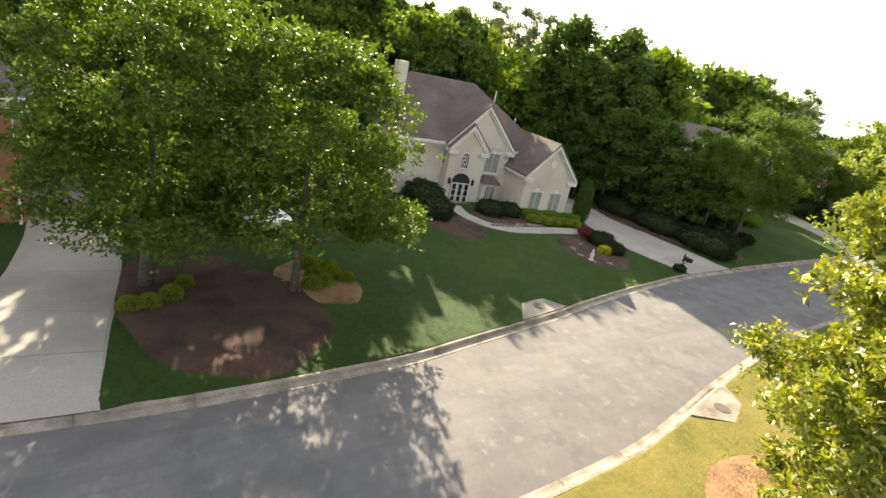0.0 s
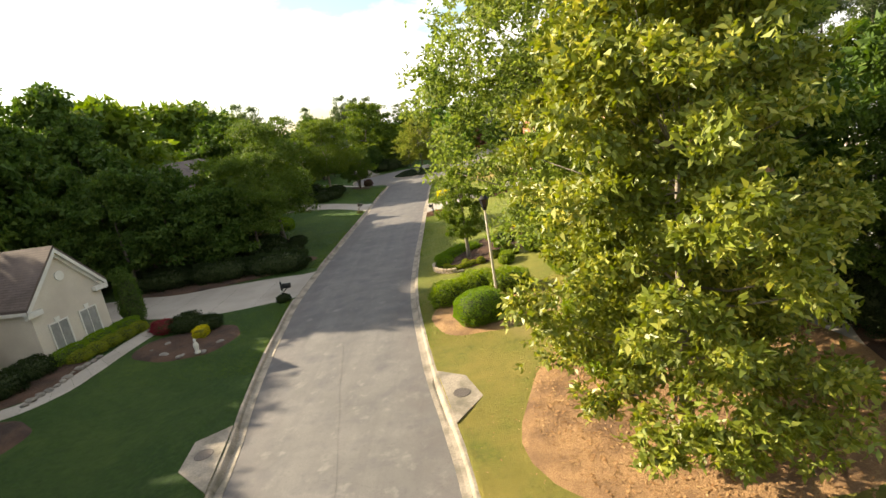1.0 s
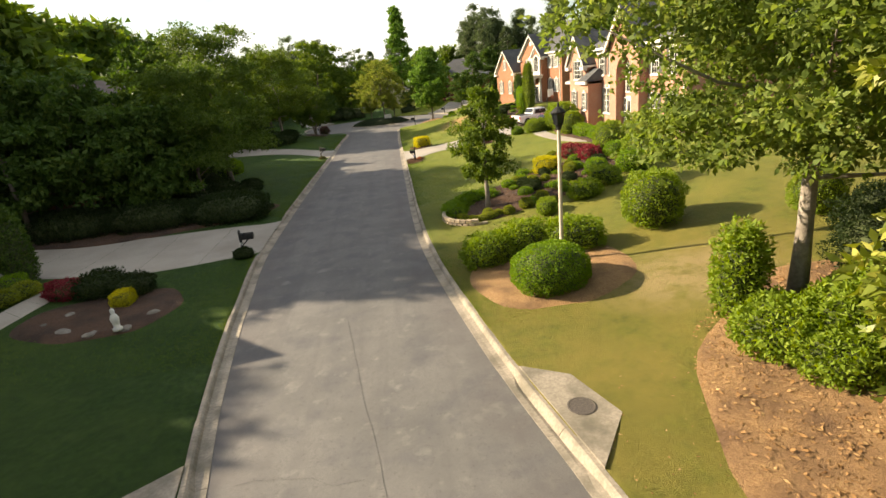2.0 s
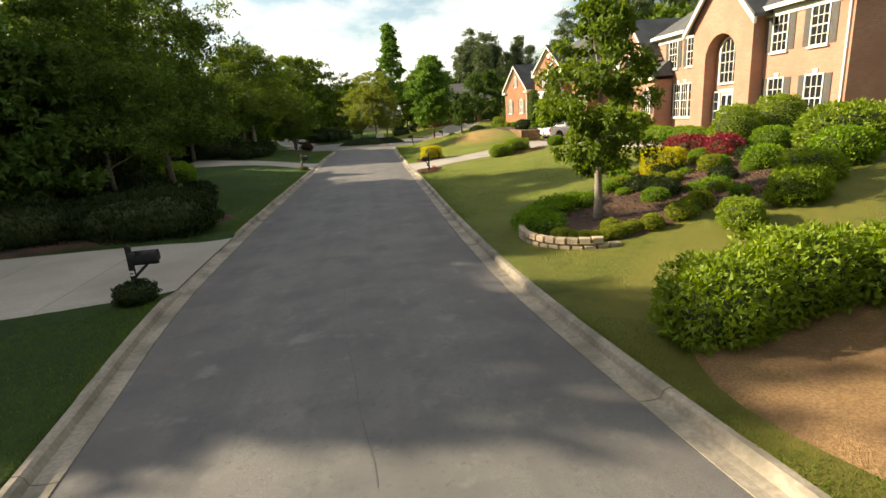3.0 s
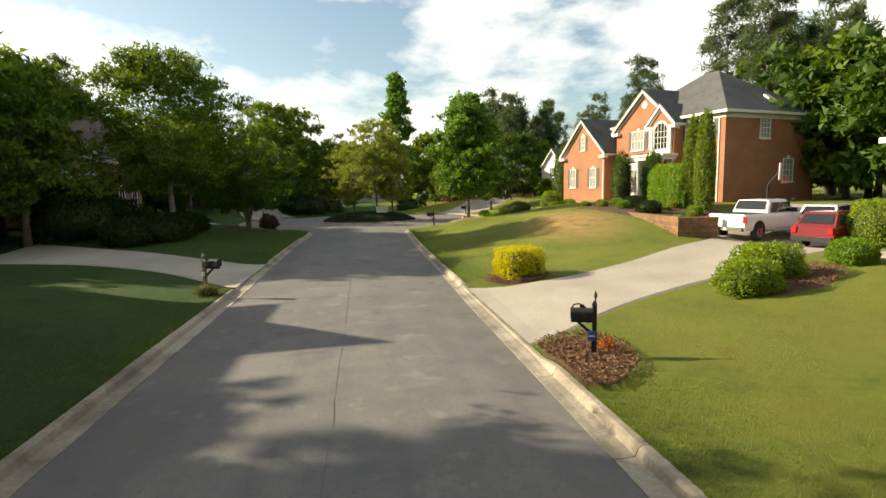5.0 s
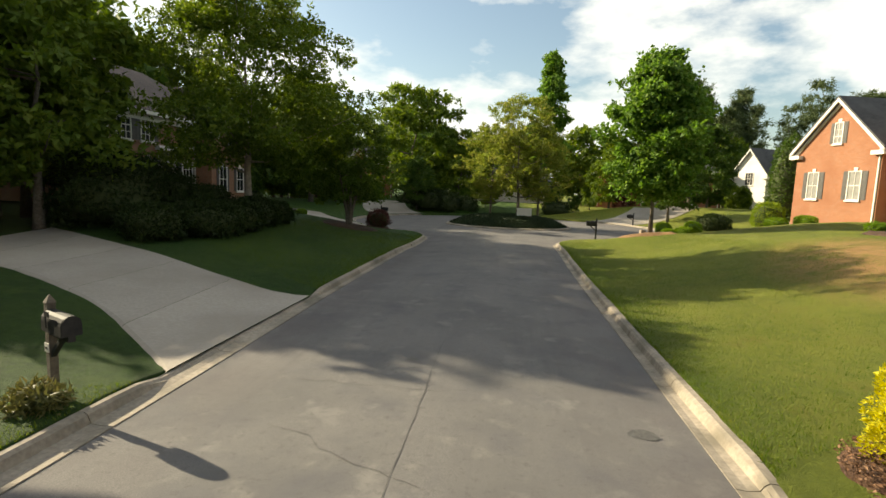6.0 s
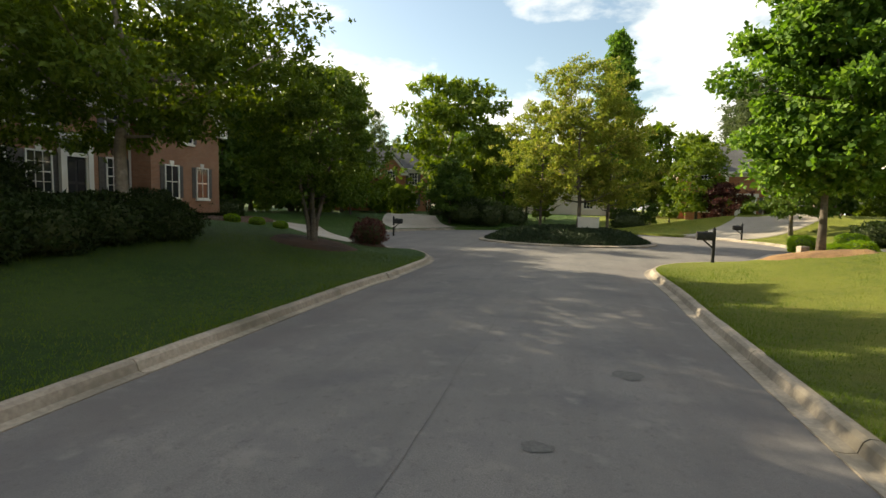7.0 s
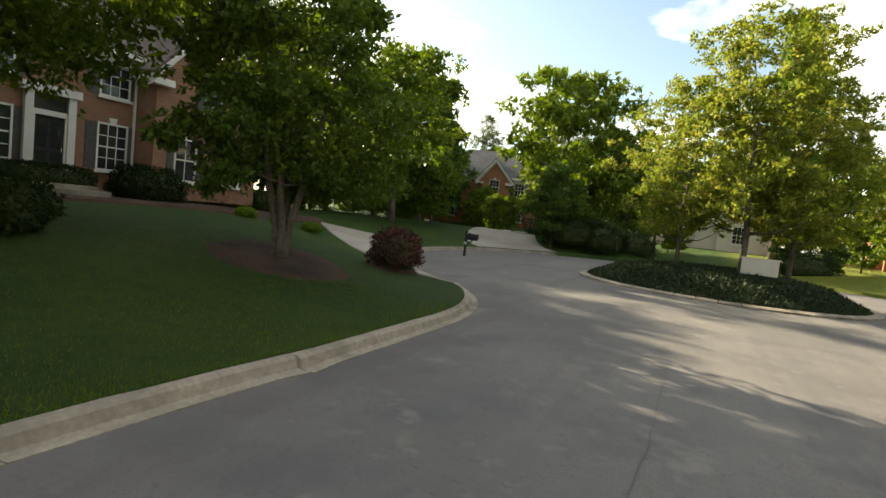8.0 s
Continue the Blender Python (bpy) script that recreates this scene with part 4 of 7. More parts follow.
def shrub(name, label, x, y, meshes, turn=0.0, s=1.0, group="", category="shrub", lift=0.0, sz=None):
    top = empty(name, pose(x, y, ground(x, y) + lift, 0, 0, turn) @ Matrix.Diagonal((s, s, sz or s, 1)), label, category, group)
    part("foliage", meshes[0], None, top)
    part("twiggy_core", meshes[1], None, top)
    return top


# nearest trees and those along the street
tree("magnolia_tree", "tall magnolia with glossy yellow-green leaves over pine straw", 12.75, 10.4, MAGNOLIA, 20, 1.0, category="tree")
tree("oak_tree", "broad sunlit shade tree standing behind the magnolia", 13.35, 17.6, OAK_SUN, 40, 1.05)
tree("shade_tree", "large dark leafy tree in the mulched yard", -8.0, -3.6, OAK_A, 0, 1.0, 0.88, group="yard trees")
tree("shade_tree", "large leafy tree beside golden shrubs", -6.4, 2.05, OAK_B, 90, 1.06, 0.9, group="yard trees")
tree("garden_tree", "small leafy tree in a stone-edged bed", 7.85, 33.2, SMALL, 0, 0.88, 1.0)
tree("maple_tree", "full sunlit maple at the turning loop", 9.6, 89.7, MAPLE, 15, 0.93)
tree("lawn_tree", "leafy tree on the lawn before the brick house", -12.6, 83.4, LAWN, 200, 1.02)
tree("low_tree", "low many-stemmed tree with dark leaves on the lawn", -8.8, 88.6, LOW, 0, 0.95)
tree("garden_tree", "leafy tree in front of the shaded brick house", -10.4, 42.8, OAK_B, 130, 0.78)
tree("shade_tree", "broad dark tree on the shaded lawn's edge", -11.0, 51.0, OAK_A, 210, 0.92)
tree("island_tree", "yellowing street tree on the island", -0.5, 103.6, ISLE, 30, 0.84, group="island trees")
tree("island_tree", "yellowing street tree on the island", 1.9, 102.6, ISLE, 150, 1.08, group="island trees")
tree("island_tree", "yellowing street tree on the island", 3.7, 104.2, ISLE, 260, 0.85, group="island trees")
tree("plum_tree", "small round tree with dark red leaves before the far house", 16.5, 127.0, RED_TREE, 0, 1.0)
for x, y, s, k in ((37.5, 71, 0.93, 0), (37.0, 88, 0.98, 0), (40.5, 98, 1.1, 0), (34.5, 105, 1.0, 1)):
    tree("pine_tree", "tall bare-stemmed pine behind the brick houses", x, y, PINES[k], 40 * k + x, s, group="pines behind the houses")
tree("poplar_tree", "tall narrow bright green poplar behind the loop", 6.6, 136.0, POPLAR, 0, 1.0)
for x, y, s, m in ((19.0, 17.4, 0.95, WOOD_B), (21.2, 13.4, 0.95, LOW), (21.0, 8.2, 0.6, WOOD_A)):
    tree("garden_tree", "dark leafy tree between the garden path and the house", x, y, m, 50 * y, s, group="trees before the brick house")
for k, (x, y, s, m) in enumerate(((-20.5, 112, 1.25, WOOD_C), (-12.0, 128, 1.6, WOOD_C), (-9.6, 117.5, 0.62, WOOD_A), (-5.5, 127, 1.0, WOOD_C), (-25, 124, 1.3, WOOD_B), 
                                  (14.5, 129, 0.85, WOOD_C), (-3.5, 132, 0.9, WOOD_C), (26, 126, 1.0, WOOD_B), (17.5, 113, 0.72, WOOD_A), (21, 118, 0.8, WOOD_B))):
    tree("garden_tree", "leafy tree at the edge of the turning loop", x, y, m, 67 * k, s, group="trees round the loop")


def merged(name, label, kind_meshes, places):
    """A wood of many trees as one piece."""
    for pick in (0, 1):
        vs, ng, mats = [], [], []
        for x, y, s, turn, m in places:
            me = kind_meshes[m][pick]
            n = len(me.vertices)
            co = np.empty(n * 3, np.float32)
            me.vertices.foreach_get("co", co)
            co = co.reshape(-1, 3) * s
            c, q = math.cos(turn), math.sin(turn)
            co = np.stack([co[:, 0] * c - co[:, 1] * q + x, co[:, 0] * q + co[:, 1] * c + y, co[:, 2] + ground(x, y)], 1)
            idx = np.empty(len(me.loops), np.int32)
            me.loops.foreach_get("vertex_index", idx)
            tot = np.empty(len(me.polygons), np.int32)
            me.polygons.foreach_get("loop_total", tot)
            mat = me.materials[0]
            if mat not in mats:
                mats.append(mat)
            vs.append(co)
            ng.append((idx, tot, mats.index(mat)))
        me = bpy.data.meshes.new(name)
        me.vertices.add(sum(len(v) for v in vs))
        me.vertices.foreach_set("co", np.concatenate(vs).reshape(-1).astype(np.float32))
        offs = np.cumsum([0] + [len(v) for v in vs[:-1]])
        loops = np.concatenate([i + o for (i, t, k), o in zip(ng, offs)])
        tots = np.concatenate([t for i, t, k in ng])
        me.loops.add(len(loops))
        me.loops.foreach_set("vertex_index", loops.astype(np.int32))
        me.polygons.add(len(tots))
        me.polygons.foreach_set("loop_start", np.concatenate([[0], np.cumsum(tots)[:-1]]).astype(np.int32))
        for mat in mats:
            me.materials.append(mat)
        me.polygons.foreach_set("material_index", np.concatenate([np.full(len(t), k) for i, t, k in ng]).astype(np.int32))
        me.update(calc_edges=True)
        if pick == 0:
            top = tagged(new(name, me), label, "woodland", kind="stuff")
        else:
            ob = new("foliage", me)
            ob.parent = top
    return top


def wood(name, label, seed, boxes, kinds):
    rng = random.Random(seed)
    places = []
    for x0, x1, y0, y1, n, s0, s1, ms in boxes:
        for _ in range(n):
            places.append((rng.uniform(x0, x1), rng.uniform(y0, y1), rng.uniform(s0, s1), rng.uniform(0, 6.28), rng.choice(ms)))
    return merged(name, label, kinds, places)


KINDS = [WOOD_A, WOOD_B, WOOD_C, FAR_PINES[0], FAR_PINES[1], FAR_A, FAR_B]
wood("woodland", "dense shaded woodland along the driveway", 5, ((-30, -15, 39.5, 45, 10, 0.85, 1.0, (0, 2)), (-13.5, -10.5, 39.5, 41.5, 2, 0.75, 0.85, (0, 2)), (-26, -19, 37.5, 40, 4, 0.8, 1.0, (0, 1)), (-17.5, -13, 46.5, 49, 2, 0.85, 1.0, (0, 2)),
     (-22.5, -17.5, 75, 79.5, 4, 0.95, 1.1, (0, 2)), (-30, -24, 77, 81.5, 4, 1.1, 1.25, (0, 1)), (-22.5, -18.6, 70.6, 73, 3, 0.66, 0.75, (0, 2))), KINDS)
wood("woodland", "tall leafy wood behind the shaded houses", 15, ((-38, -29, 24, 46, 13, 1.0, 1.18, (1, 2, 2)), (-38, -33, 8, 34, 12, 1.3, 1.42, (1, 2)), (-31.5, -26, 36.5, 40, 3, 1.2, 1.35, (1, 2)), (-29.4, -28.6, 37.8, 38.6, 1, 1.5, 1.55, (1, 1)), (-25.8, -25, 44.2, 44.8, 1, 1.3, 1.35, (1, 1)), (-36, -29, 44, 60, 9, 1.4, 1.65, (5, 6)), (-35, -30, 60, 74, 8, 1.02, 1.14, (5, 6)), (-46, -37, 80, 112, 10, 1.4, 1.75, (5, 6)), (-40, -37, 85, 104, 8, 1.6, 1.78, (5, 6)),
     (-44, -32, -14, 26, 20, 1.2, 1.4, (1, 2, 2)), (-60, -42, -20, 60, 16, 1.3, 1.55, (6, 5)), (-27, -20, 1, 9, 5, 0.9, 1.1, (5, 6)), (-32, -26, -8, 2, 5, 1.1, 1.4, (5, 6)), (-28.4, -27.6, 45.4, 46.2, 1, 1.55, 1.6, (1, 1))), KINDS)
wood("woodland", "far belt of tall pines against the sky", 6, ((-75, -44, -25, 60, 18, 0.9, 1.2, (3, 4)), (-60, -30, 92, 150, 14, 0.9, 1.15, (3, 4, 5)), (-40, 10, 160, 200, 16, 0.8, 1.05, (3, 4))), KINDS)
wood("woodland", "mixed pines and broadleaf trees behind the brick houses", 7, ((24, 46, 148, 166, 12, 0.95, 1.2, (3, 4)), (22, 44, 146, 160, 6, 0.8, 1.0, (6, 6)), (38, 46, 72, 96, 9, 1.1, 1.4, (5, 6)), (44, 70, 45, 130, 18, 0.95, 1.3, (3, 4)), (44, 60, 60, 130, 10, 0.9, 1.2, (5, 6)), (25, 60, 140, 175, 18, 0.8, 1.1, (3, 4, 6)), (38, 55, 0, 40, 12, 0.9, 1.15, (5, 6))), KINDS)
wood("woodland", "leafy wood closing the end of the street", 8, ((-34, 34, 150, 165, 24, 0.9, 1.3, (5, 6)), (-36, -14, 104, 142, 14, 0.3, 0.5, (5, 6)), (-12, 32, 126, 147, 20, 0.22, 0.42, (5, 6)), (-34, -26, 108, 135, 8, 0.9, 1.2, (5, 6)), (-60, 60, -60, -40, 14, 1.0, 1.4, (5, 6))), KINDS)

# clipped and loose shrubs
BOX_BIG = shrub_mesh(1, 1.35, 1.2, 1.5, 16000, 0.052, LEAF_BOX, 2.3, 0.6, 0.93, 0.05)
BOX_MID = shrub_mesh(2, 0.8, 0.8, 1.0, 4500, 0.075, LEAF_BOX, 2.4, 0.6)
PRIVET = shrub_mesh(3, 1.2, 0.85, 1.3, 5500, 0.10, LEAF_LIGHT, 2.8, 0.5, 0.88, 0.16)
BALL = shrub_mesh(4, 1.15, 1.1, 2.1, 7500, 0.09, LEAF_LIGHT, 2.3, 0.5, 0.9, 0.12)
GOLD = shrub_mesh(5, 0.80, 0.66, 1.1, 14000, 0.05, LEAF_YELLOW, 7.0, 0.5, 0.92, 0.1)
LIME = shrub_mesh(6, 0.6, 0.6, 0.85, 3000, 0.08, leaf("lime_leaf", (0.13, 0.16, 0.015), (0.22, 0.25, 0.025), (0.33, 0.34, 0.05), 0.3), 2.2, 0.5, 0.88, 0.15)
AZALEA = shrub_mesh(7, 1.1, 0.8, 0.95, 5000, 0.075, LEAF_RED, 2.2, 0.7, 0.88, 0.2)
PLUM = shrub_mesh(8, 0.75, 0.7, 1.15, 4500, 0.08, LEAF_PURPLE, 2.1, 0.5, 0.86, 0.22)
DARK = shrub_mesh(9, 1.1, 1.0, 1.15, 6000, 0.09, LEAF_SHADED, 2.3, 0.5, 0.88, 0.2)
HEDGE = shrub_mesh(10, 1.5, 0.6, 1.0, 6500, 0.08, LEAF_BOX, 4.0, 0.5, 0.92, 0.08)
THICKET = shrub_mesh(19, 2.4, 2.1, 2.7, 14000, 0.12, LEAF_SHADED, 2.2, 0.5, 0.86, 0.3)
# The same clipped hedge again, in the leaf colour darkened for shade.
SHADED_HEDGE = shrub_mesh(10, 1.5, 0.6, 1.0, 6500, 0.08, LEAF_SHADED, 4.0, 0.5, 0.92, 0.08)
DARK_HEDGE = shrub_mesh(11, 2.6, 1.5, 1.1, 11000, 0.09, LEAF_SHADED, 3.0, 0.5, 0.9, 0.12)
COLUMN = shrub_mesh(12, 0.62, 0.62, 2.4, 5000, 0.11, LEAF_LIGHT, 2.6, 0.5, 0.85, 0.2)
ARBOR = shrub_mesh(13, 0.6, 0.6, 6.6, 9000, 0.15, leaf("arborvitae", (0.085, 0.135, 0.014), (0.165, 0.22, 0.024), (0.25, 0.29, 0.04), 0.25), 2.3, 0.35, 0.9, 0.10)
SPIRE = shrub_mesh(14, 0.7, 0.7, 3.6, 5000, 0.12, LEAF_DARK, 2.0, 0.4, 0.88, 0.16)
LIGUST = shrub_mesh(15, 1.3, 1.1, 1.15, 5000, 0.12, LEAF_LIGHT, 2.6, 0.55, 0.86, 0.2)
JUNIPER = shrub_mesh(16, 0.7, 0.6, 0.6, 2600, 0.10, LEAF_BOX, 2.0, 0.35, 0.85, 0.3)
CLOUD = shrub_mesh(17, 0.75, 0.75, 0.8, 3500, 0.07, LEAF_BOX, 2.5, 0.6, 0.9, 0.08)

shrub("boxwood_hedge", "large clipped dark green boxwood beside the street", 8.0, 22.1, BOX_BIG, 20)
for x, y, a, s in ((6.5, 25.3, 20, 0.95), (8.1, 25.7, 10, 1.0), (9.8, 24.9, -20, 0.95)):
    shrub("privet_hedge", "clipped light green privet round the lamp post", x, y, PRIVET, a, s, "hedges round the lamp post")
shrub("column_shrub", "narrow upright evergreen shrub in pine straw", 11.9, 17.9, COLUMN)
for x, y, s in ((11.9, 16.2, 0.9), (13.2, 15.7, 1.0), (12.3, 14.9, 0.8), (14.6, 16.2, 1.0)):
    shrub("low_shrub", "loose light green shrub in the pine straw bed", x, y, LIGUST, 40 * s, s, "shrubs under the magnolia")
for x, y, s in ((20.4, 11.4, 0.6), (20.6, 13.3, 0.7), (20.2, 8.6, 0.6), (17.2, 15.6, 0.55), (16.4, 18.0, 0.6), (17.6, 19.4, 0.6)):
    shrub("dark_shrub", "loose dark evergreen in the bed behind the magnolia", x, y, THICKET, 29 * y, s, "shrubs before the brick house")
shrub("round_hedge", "clipped round green hedge on the upper lawn", 13.2, 25.2, BALL)
shrub("round_hedge", "clipped round hedge beside the brick gable", 17.8, 22.4, BALL, 0, 0.75)
for x, y, s in ((-8.8, 3.5, 0.8), (-8.2, 4.4, 0.75), (-7.6, 4.3, 0.75), (-7.3, 3.4, 0.85), (-6.5, 2.9, 0.75), (-7.0, 4.9, 0.6), (-6.7, 3.6, 0.7)):
    shrub("golden_shrub", "small round golden-green clipped shrub in the bed", x, y, LIME, 50 * x, s, "golden shrubs in the bed")
for x, y, s in ((-6.0, -4.3, 0.65), (-6.1, -3.6, 0.65), (-6.6, -2.8, 0.7), (-7.6, -2.2, 0.6)):
    shrub("golden_shrub", "small shaded golden-green shrub in dark mulch", x, y, LIME, 70 * x, s, "shrubs under the yard trees")
for x, y, s, m in ((-14.5, 23.9, 0.75, HEDGE), (-14.15, 25.8, 0.75, HEDGE), (-13.8, 27.6, 0.75, HEDGE)):
    shrub("low_hedge", "clipped dark hedge along the garage wing", x, y, m, 80, s, "hedge along the stucco wall")
for x, y in ((-13.75, 23.6), (-13.55, 24.6), (-13.35, 25.6), (-13.15, 26.6), (-12.95, 27.6)):
    shrub("golden_hedge", "low golden-green hedge row before the garage wing", x, y, LIME, 0, 0.95, "golden hedge row", sz=0.7)
for x, y, s, m, lab in ((-15.2, 20.2, 1.0, DARK, "dark shrub under the bay window"), (-15.1, 22.0, 0.9, DARK, "dark shrub beside the bay window"), (-17.6, 15.4, 1.5, DARK, "large dark shrub beside the porch"),
                        (-14.8, 14.6, 1.3, DARK, "loose dark shrub at the yard's edge"), (-11.0, 27.2, 0.8, AZALEA, "dark red azalea beside the rock bed"), (-9.7, 27.3, 0.9, DARK, "rounded dark shrub in the rock bed"),
                        (-8.3, 27.1, 0.75, DARK, "rounded dark shrub in the rock bed"), (-8.2, 25.9, 0.55, GOLD, "small golden shrub among rocks"), (-4.75, 30.5, 0.42, DARK, "low plant at the mailbox post"),
                        (-14.2, 29.5, 1.0, SPIRE, "tall dark evergreen at the garage corner")):
    shrub("garden_shrub", lab, x, y, m, 33 * x, s)
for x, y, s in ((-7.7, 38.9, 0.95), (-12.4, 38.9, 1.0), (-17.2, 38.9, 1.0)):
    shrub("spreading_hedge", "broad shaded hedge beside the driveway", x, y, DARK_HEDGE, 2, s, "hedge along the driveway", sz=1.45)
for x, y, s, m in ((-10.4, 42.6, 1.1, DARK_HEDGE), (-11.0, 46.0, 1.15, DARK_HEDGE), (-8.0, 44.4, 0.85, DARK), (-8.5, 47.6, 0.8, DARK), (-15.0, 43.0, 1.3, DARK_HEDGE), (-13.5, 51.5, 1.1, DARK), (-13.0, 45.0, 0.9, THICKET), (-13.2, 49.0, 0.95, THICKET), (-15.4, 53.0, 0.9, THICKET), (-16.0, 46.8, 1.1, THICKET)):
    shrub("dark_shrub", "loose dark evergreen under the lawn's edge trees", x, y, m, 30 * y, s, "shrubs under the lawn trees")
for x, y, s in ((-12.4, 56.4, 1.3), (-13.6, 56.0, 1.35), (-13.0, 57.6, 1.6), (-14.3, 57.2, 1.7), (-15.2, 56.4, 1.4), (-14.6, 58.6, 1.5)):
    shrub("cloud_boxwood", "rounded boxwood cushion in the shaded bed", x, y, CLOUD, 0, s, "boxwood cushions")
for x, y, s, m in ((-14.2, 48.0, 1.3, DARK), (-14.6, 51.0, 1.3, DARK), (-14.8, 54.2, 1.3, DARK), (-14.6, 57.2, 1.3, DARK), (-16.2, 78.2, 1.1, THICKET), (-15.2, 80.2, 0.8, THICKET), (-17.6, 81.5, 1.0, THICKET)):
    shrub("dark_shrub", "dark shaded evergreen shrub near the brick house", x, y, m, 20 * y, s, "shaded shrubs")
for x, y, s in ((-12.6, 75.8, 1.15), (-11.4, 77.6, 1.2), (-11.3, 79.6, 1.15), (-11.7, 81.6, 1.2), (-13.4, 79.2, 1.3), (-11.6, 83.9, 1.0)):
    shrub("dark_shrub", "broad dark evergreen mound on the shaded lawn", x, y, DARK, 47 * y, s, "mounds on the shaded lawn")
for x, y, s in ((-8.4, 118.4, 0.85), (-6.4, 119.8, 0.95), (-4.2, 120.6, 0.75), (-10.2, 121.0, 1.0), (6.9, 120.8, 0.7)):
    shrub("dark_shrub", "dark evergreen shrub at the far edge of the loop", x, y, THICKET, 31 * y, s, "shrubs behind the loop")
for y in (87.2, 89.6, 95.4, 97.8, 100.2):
    shrub("low_hedge", "dark clipped hedge under the house windows", -21.4, y, SHADED_HEDGE, 90, 1.1, "hedge at the shaded house")
shrub("dark_shrub", "rounded dark shrub beside the front door", -21.0, 93.3, DARK, 0, 1.3)
for x, y in ((-17.2, 95.2), (-16.4, 96.4), (-15.6, 97.6)):
    shrub("small_boxwood", "small pale clipped shrub edging the drive", x, y, CLOUD, 0, 0.55, "small shrubs by the drive")
shrub("plum_shrub", "round dark plum-coloured shrub at the driveway corner", -7.9, 92.5, PLUM, 0, 1.05)
TUFT = shrub_mesh(78, 0.34, 0.28, 0.32, 900, 0.09, leaf("dry_tuft_leaf", (0.06, 0.07, 0.02), (0.13, 0.12, 0.04), (0.22, 0.19, 0.07), 0.25), 2.0, 0.35, 0.7, 0.4)
shrub("mailbox_plant", "small shaggy half-dry plant at the foot of the mailbox", -4.8, 62.95, TUFT, 0, 1.0)
shrub("golden_bush", "clipped bright golden bush beside the driveway", 6.1, 63.35, GOLD, 18, 1.0)
FLOWERS = shrub_mesh(77, 0.17, 0.15, 0.34, 300, 0.05, leaf("red_flower", (0.10, 0.16, 0.02), (0.5, 0.02, 0.02), (0.6, 0.3, 0.03), 0.2), 2.0, 0.7, 0.6, 0.4)
shrub("mailbox_flowers", "red and yellow flowers at the foot of the mailbox", 5.28, 54.6, FLOWERS, 0, 1.0)

# planted bank and house beds to the east
rng = random.Random(9)
bed("mulch_bed", "dark mulch inside the stone edging", (8.3, 33.2, 2.7, 2.3, 0.5), MULCH)
for k in range(13):
    a = math.pi * (0.42 + 0.62 * k / 12)
    shrub("juniper_shrub", "low spreading green juniper at the bed's edge", 7.9 + (1.75 + 0.3 * (k % 2)) * math.cos(a), 33.4 + (1.9 + 0.4 * (k % 2)) * math.sin(a), JUNIPER, 40 * k, rng.uniform(0.7, 0.95), "junipers in the stone-edged bed")
for k in range(9):
    a = math.pi * (1.12 + 0.52 * k / 8)
    shrub("bed_plant", "small yellow-green plant behind the stone edging", 7.5 + 1.4 * math.cos(a), 32.75 + 1.45 * math.sin(a), LIME, 70 * k, rng.uniform(0.3, 0.42), "plants behind the stone edging")
for k, (x, y, s, m) in enumerate(((9.6, 31.6, 0.6, LIME), (8.6, 31.3, 0.5, LIME), (7.6, 31.7, 0.5, LIME), (10.6, 32.2, 0.6, LIME), (11.0, 35.5, 0.7, LIME), (12.5, 37.5, 0.9, GOLD), (13.5, 36.0, 0.7, LIME), (14.5, 34.5, 0.8, BOX_MID),
                                  (12.0, 33.5, 0.7, JUNIPER), (11.2, 38.5, 0.7, JUNIPER), (15.5, 38.0, 0.9, AZALEA), (15.2, 40.0, 1.0, AZALEA), (16.8, 37.0, 0.9, BOX_MID), (16.0, 33.0, 1.1, BOX_MID),
                                  (14.0, 32.0, 0.7, PRIVET), (12.4, 30.6, 0.7, PRIVET), (10.2, 29.9, 0.55, PRIVET), (17.6, 34.6, 1.2, PRIVET), (17.8, 40.5, 0.9, BALL), (13.2, 39.6, 0.8, LIME), (14.2, 41.8, 0.7, LIME))):
    shrub("bank_shrub", "mixed low shrub on the planted bank", x, y, m, 61 * k, s, "shrubs on the planted bank")
rb = random.Random(31)
for k in range(46):
    x, y = rb.uniform(9.6, 15.6), rb.uniform(30.8, 38.6)
    if abs(x - 12.6 - 0.3 * (y - 35)) < 3.4:
        shrub("bank_plant", "small low plant in the dark mulch of the bank", x, y, (LIME, JUNIPER, CLOUD, LIME, DARK)[k % 5], 53 * k, rb.uniform(0.32, 0.6), "small plants on the planted bank")
for x, y, s, m, lab in ((19.9, 57.0, 1.4, BALL, "large clipped green hedge block at the house corner"), (19.3, 52.6, 0.95, BALL, "clipped yellow-green round hedge"), (19.6, 50.4, 1.0, HEDGE, "clipped hedge under the windows"),
                        (19.8, 47.4, 1.0, HEDGE, "clipped hedge under the windows"), (19.5, 54.5, 0.8, BOX_MID, "clipped boxwood under the windows"), (21.8, 63.6, 0.95, BALL, "round bronze-green shrub at the corner"),
                        (15.9, 59.2, 0.8, BOX_MID, "clipped green shrub beside the driveway"), (12.4, 58.7, 0.85, PRIVET, "light green shrub at the driveway edge"), (17.6, 57.9, 1.0, PRIVET, "light green shrub at the driveway edge"),
                        (10.9, 57.6, 0.7, PRIVET, "low light green shrub at the driveway edge"), (20.2, 44.2, 1.0, HEDGE, "hedge beside the entrance"), (20.2, 40.8, 1.0, BALL, "clipped shrub at the corner of the house")):
    shrub("garden_shrub", lab, x, y, m, 90 if m is HEDGE else 0, s, sz=1.2 if "block" in lab else None)


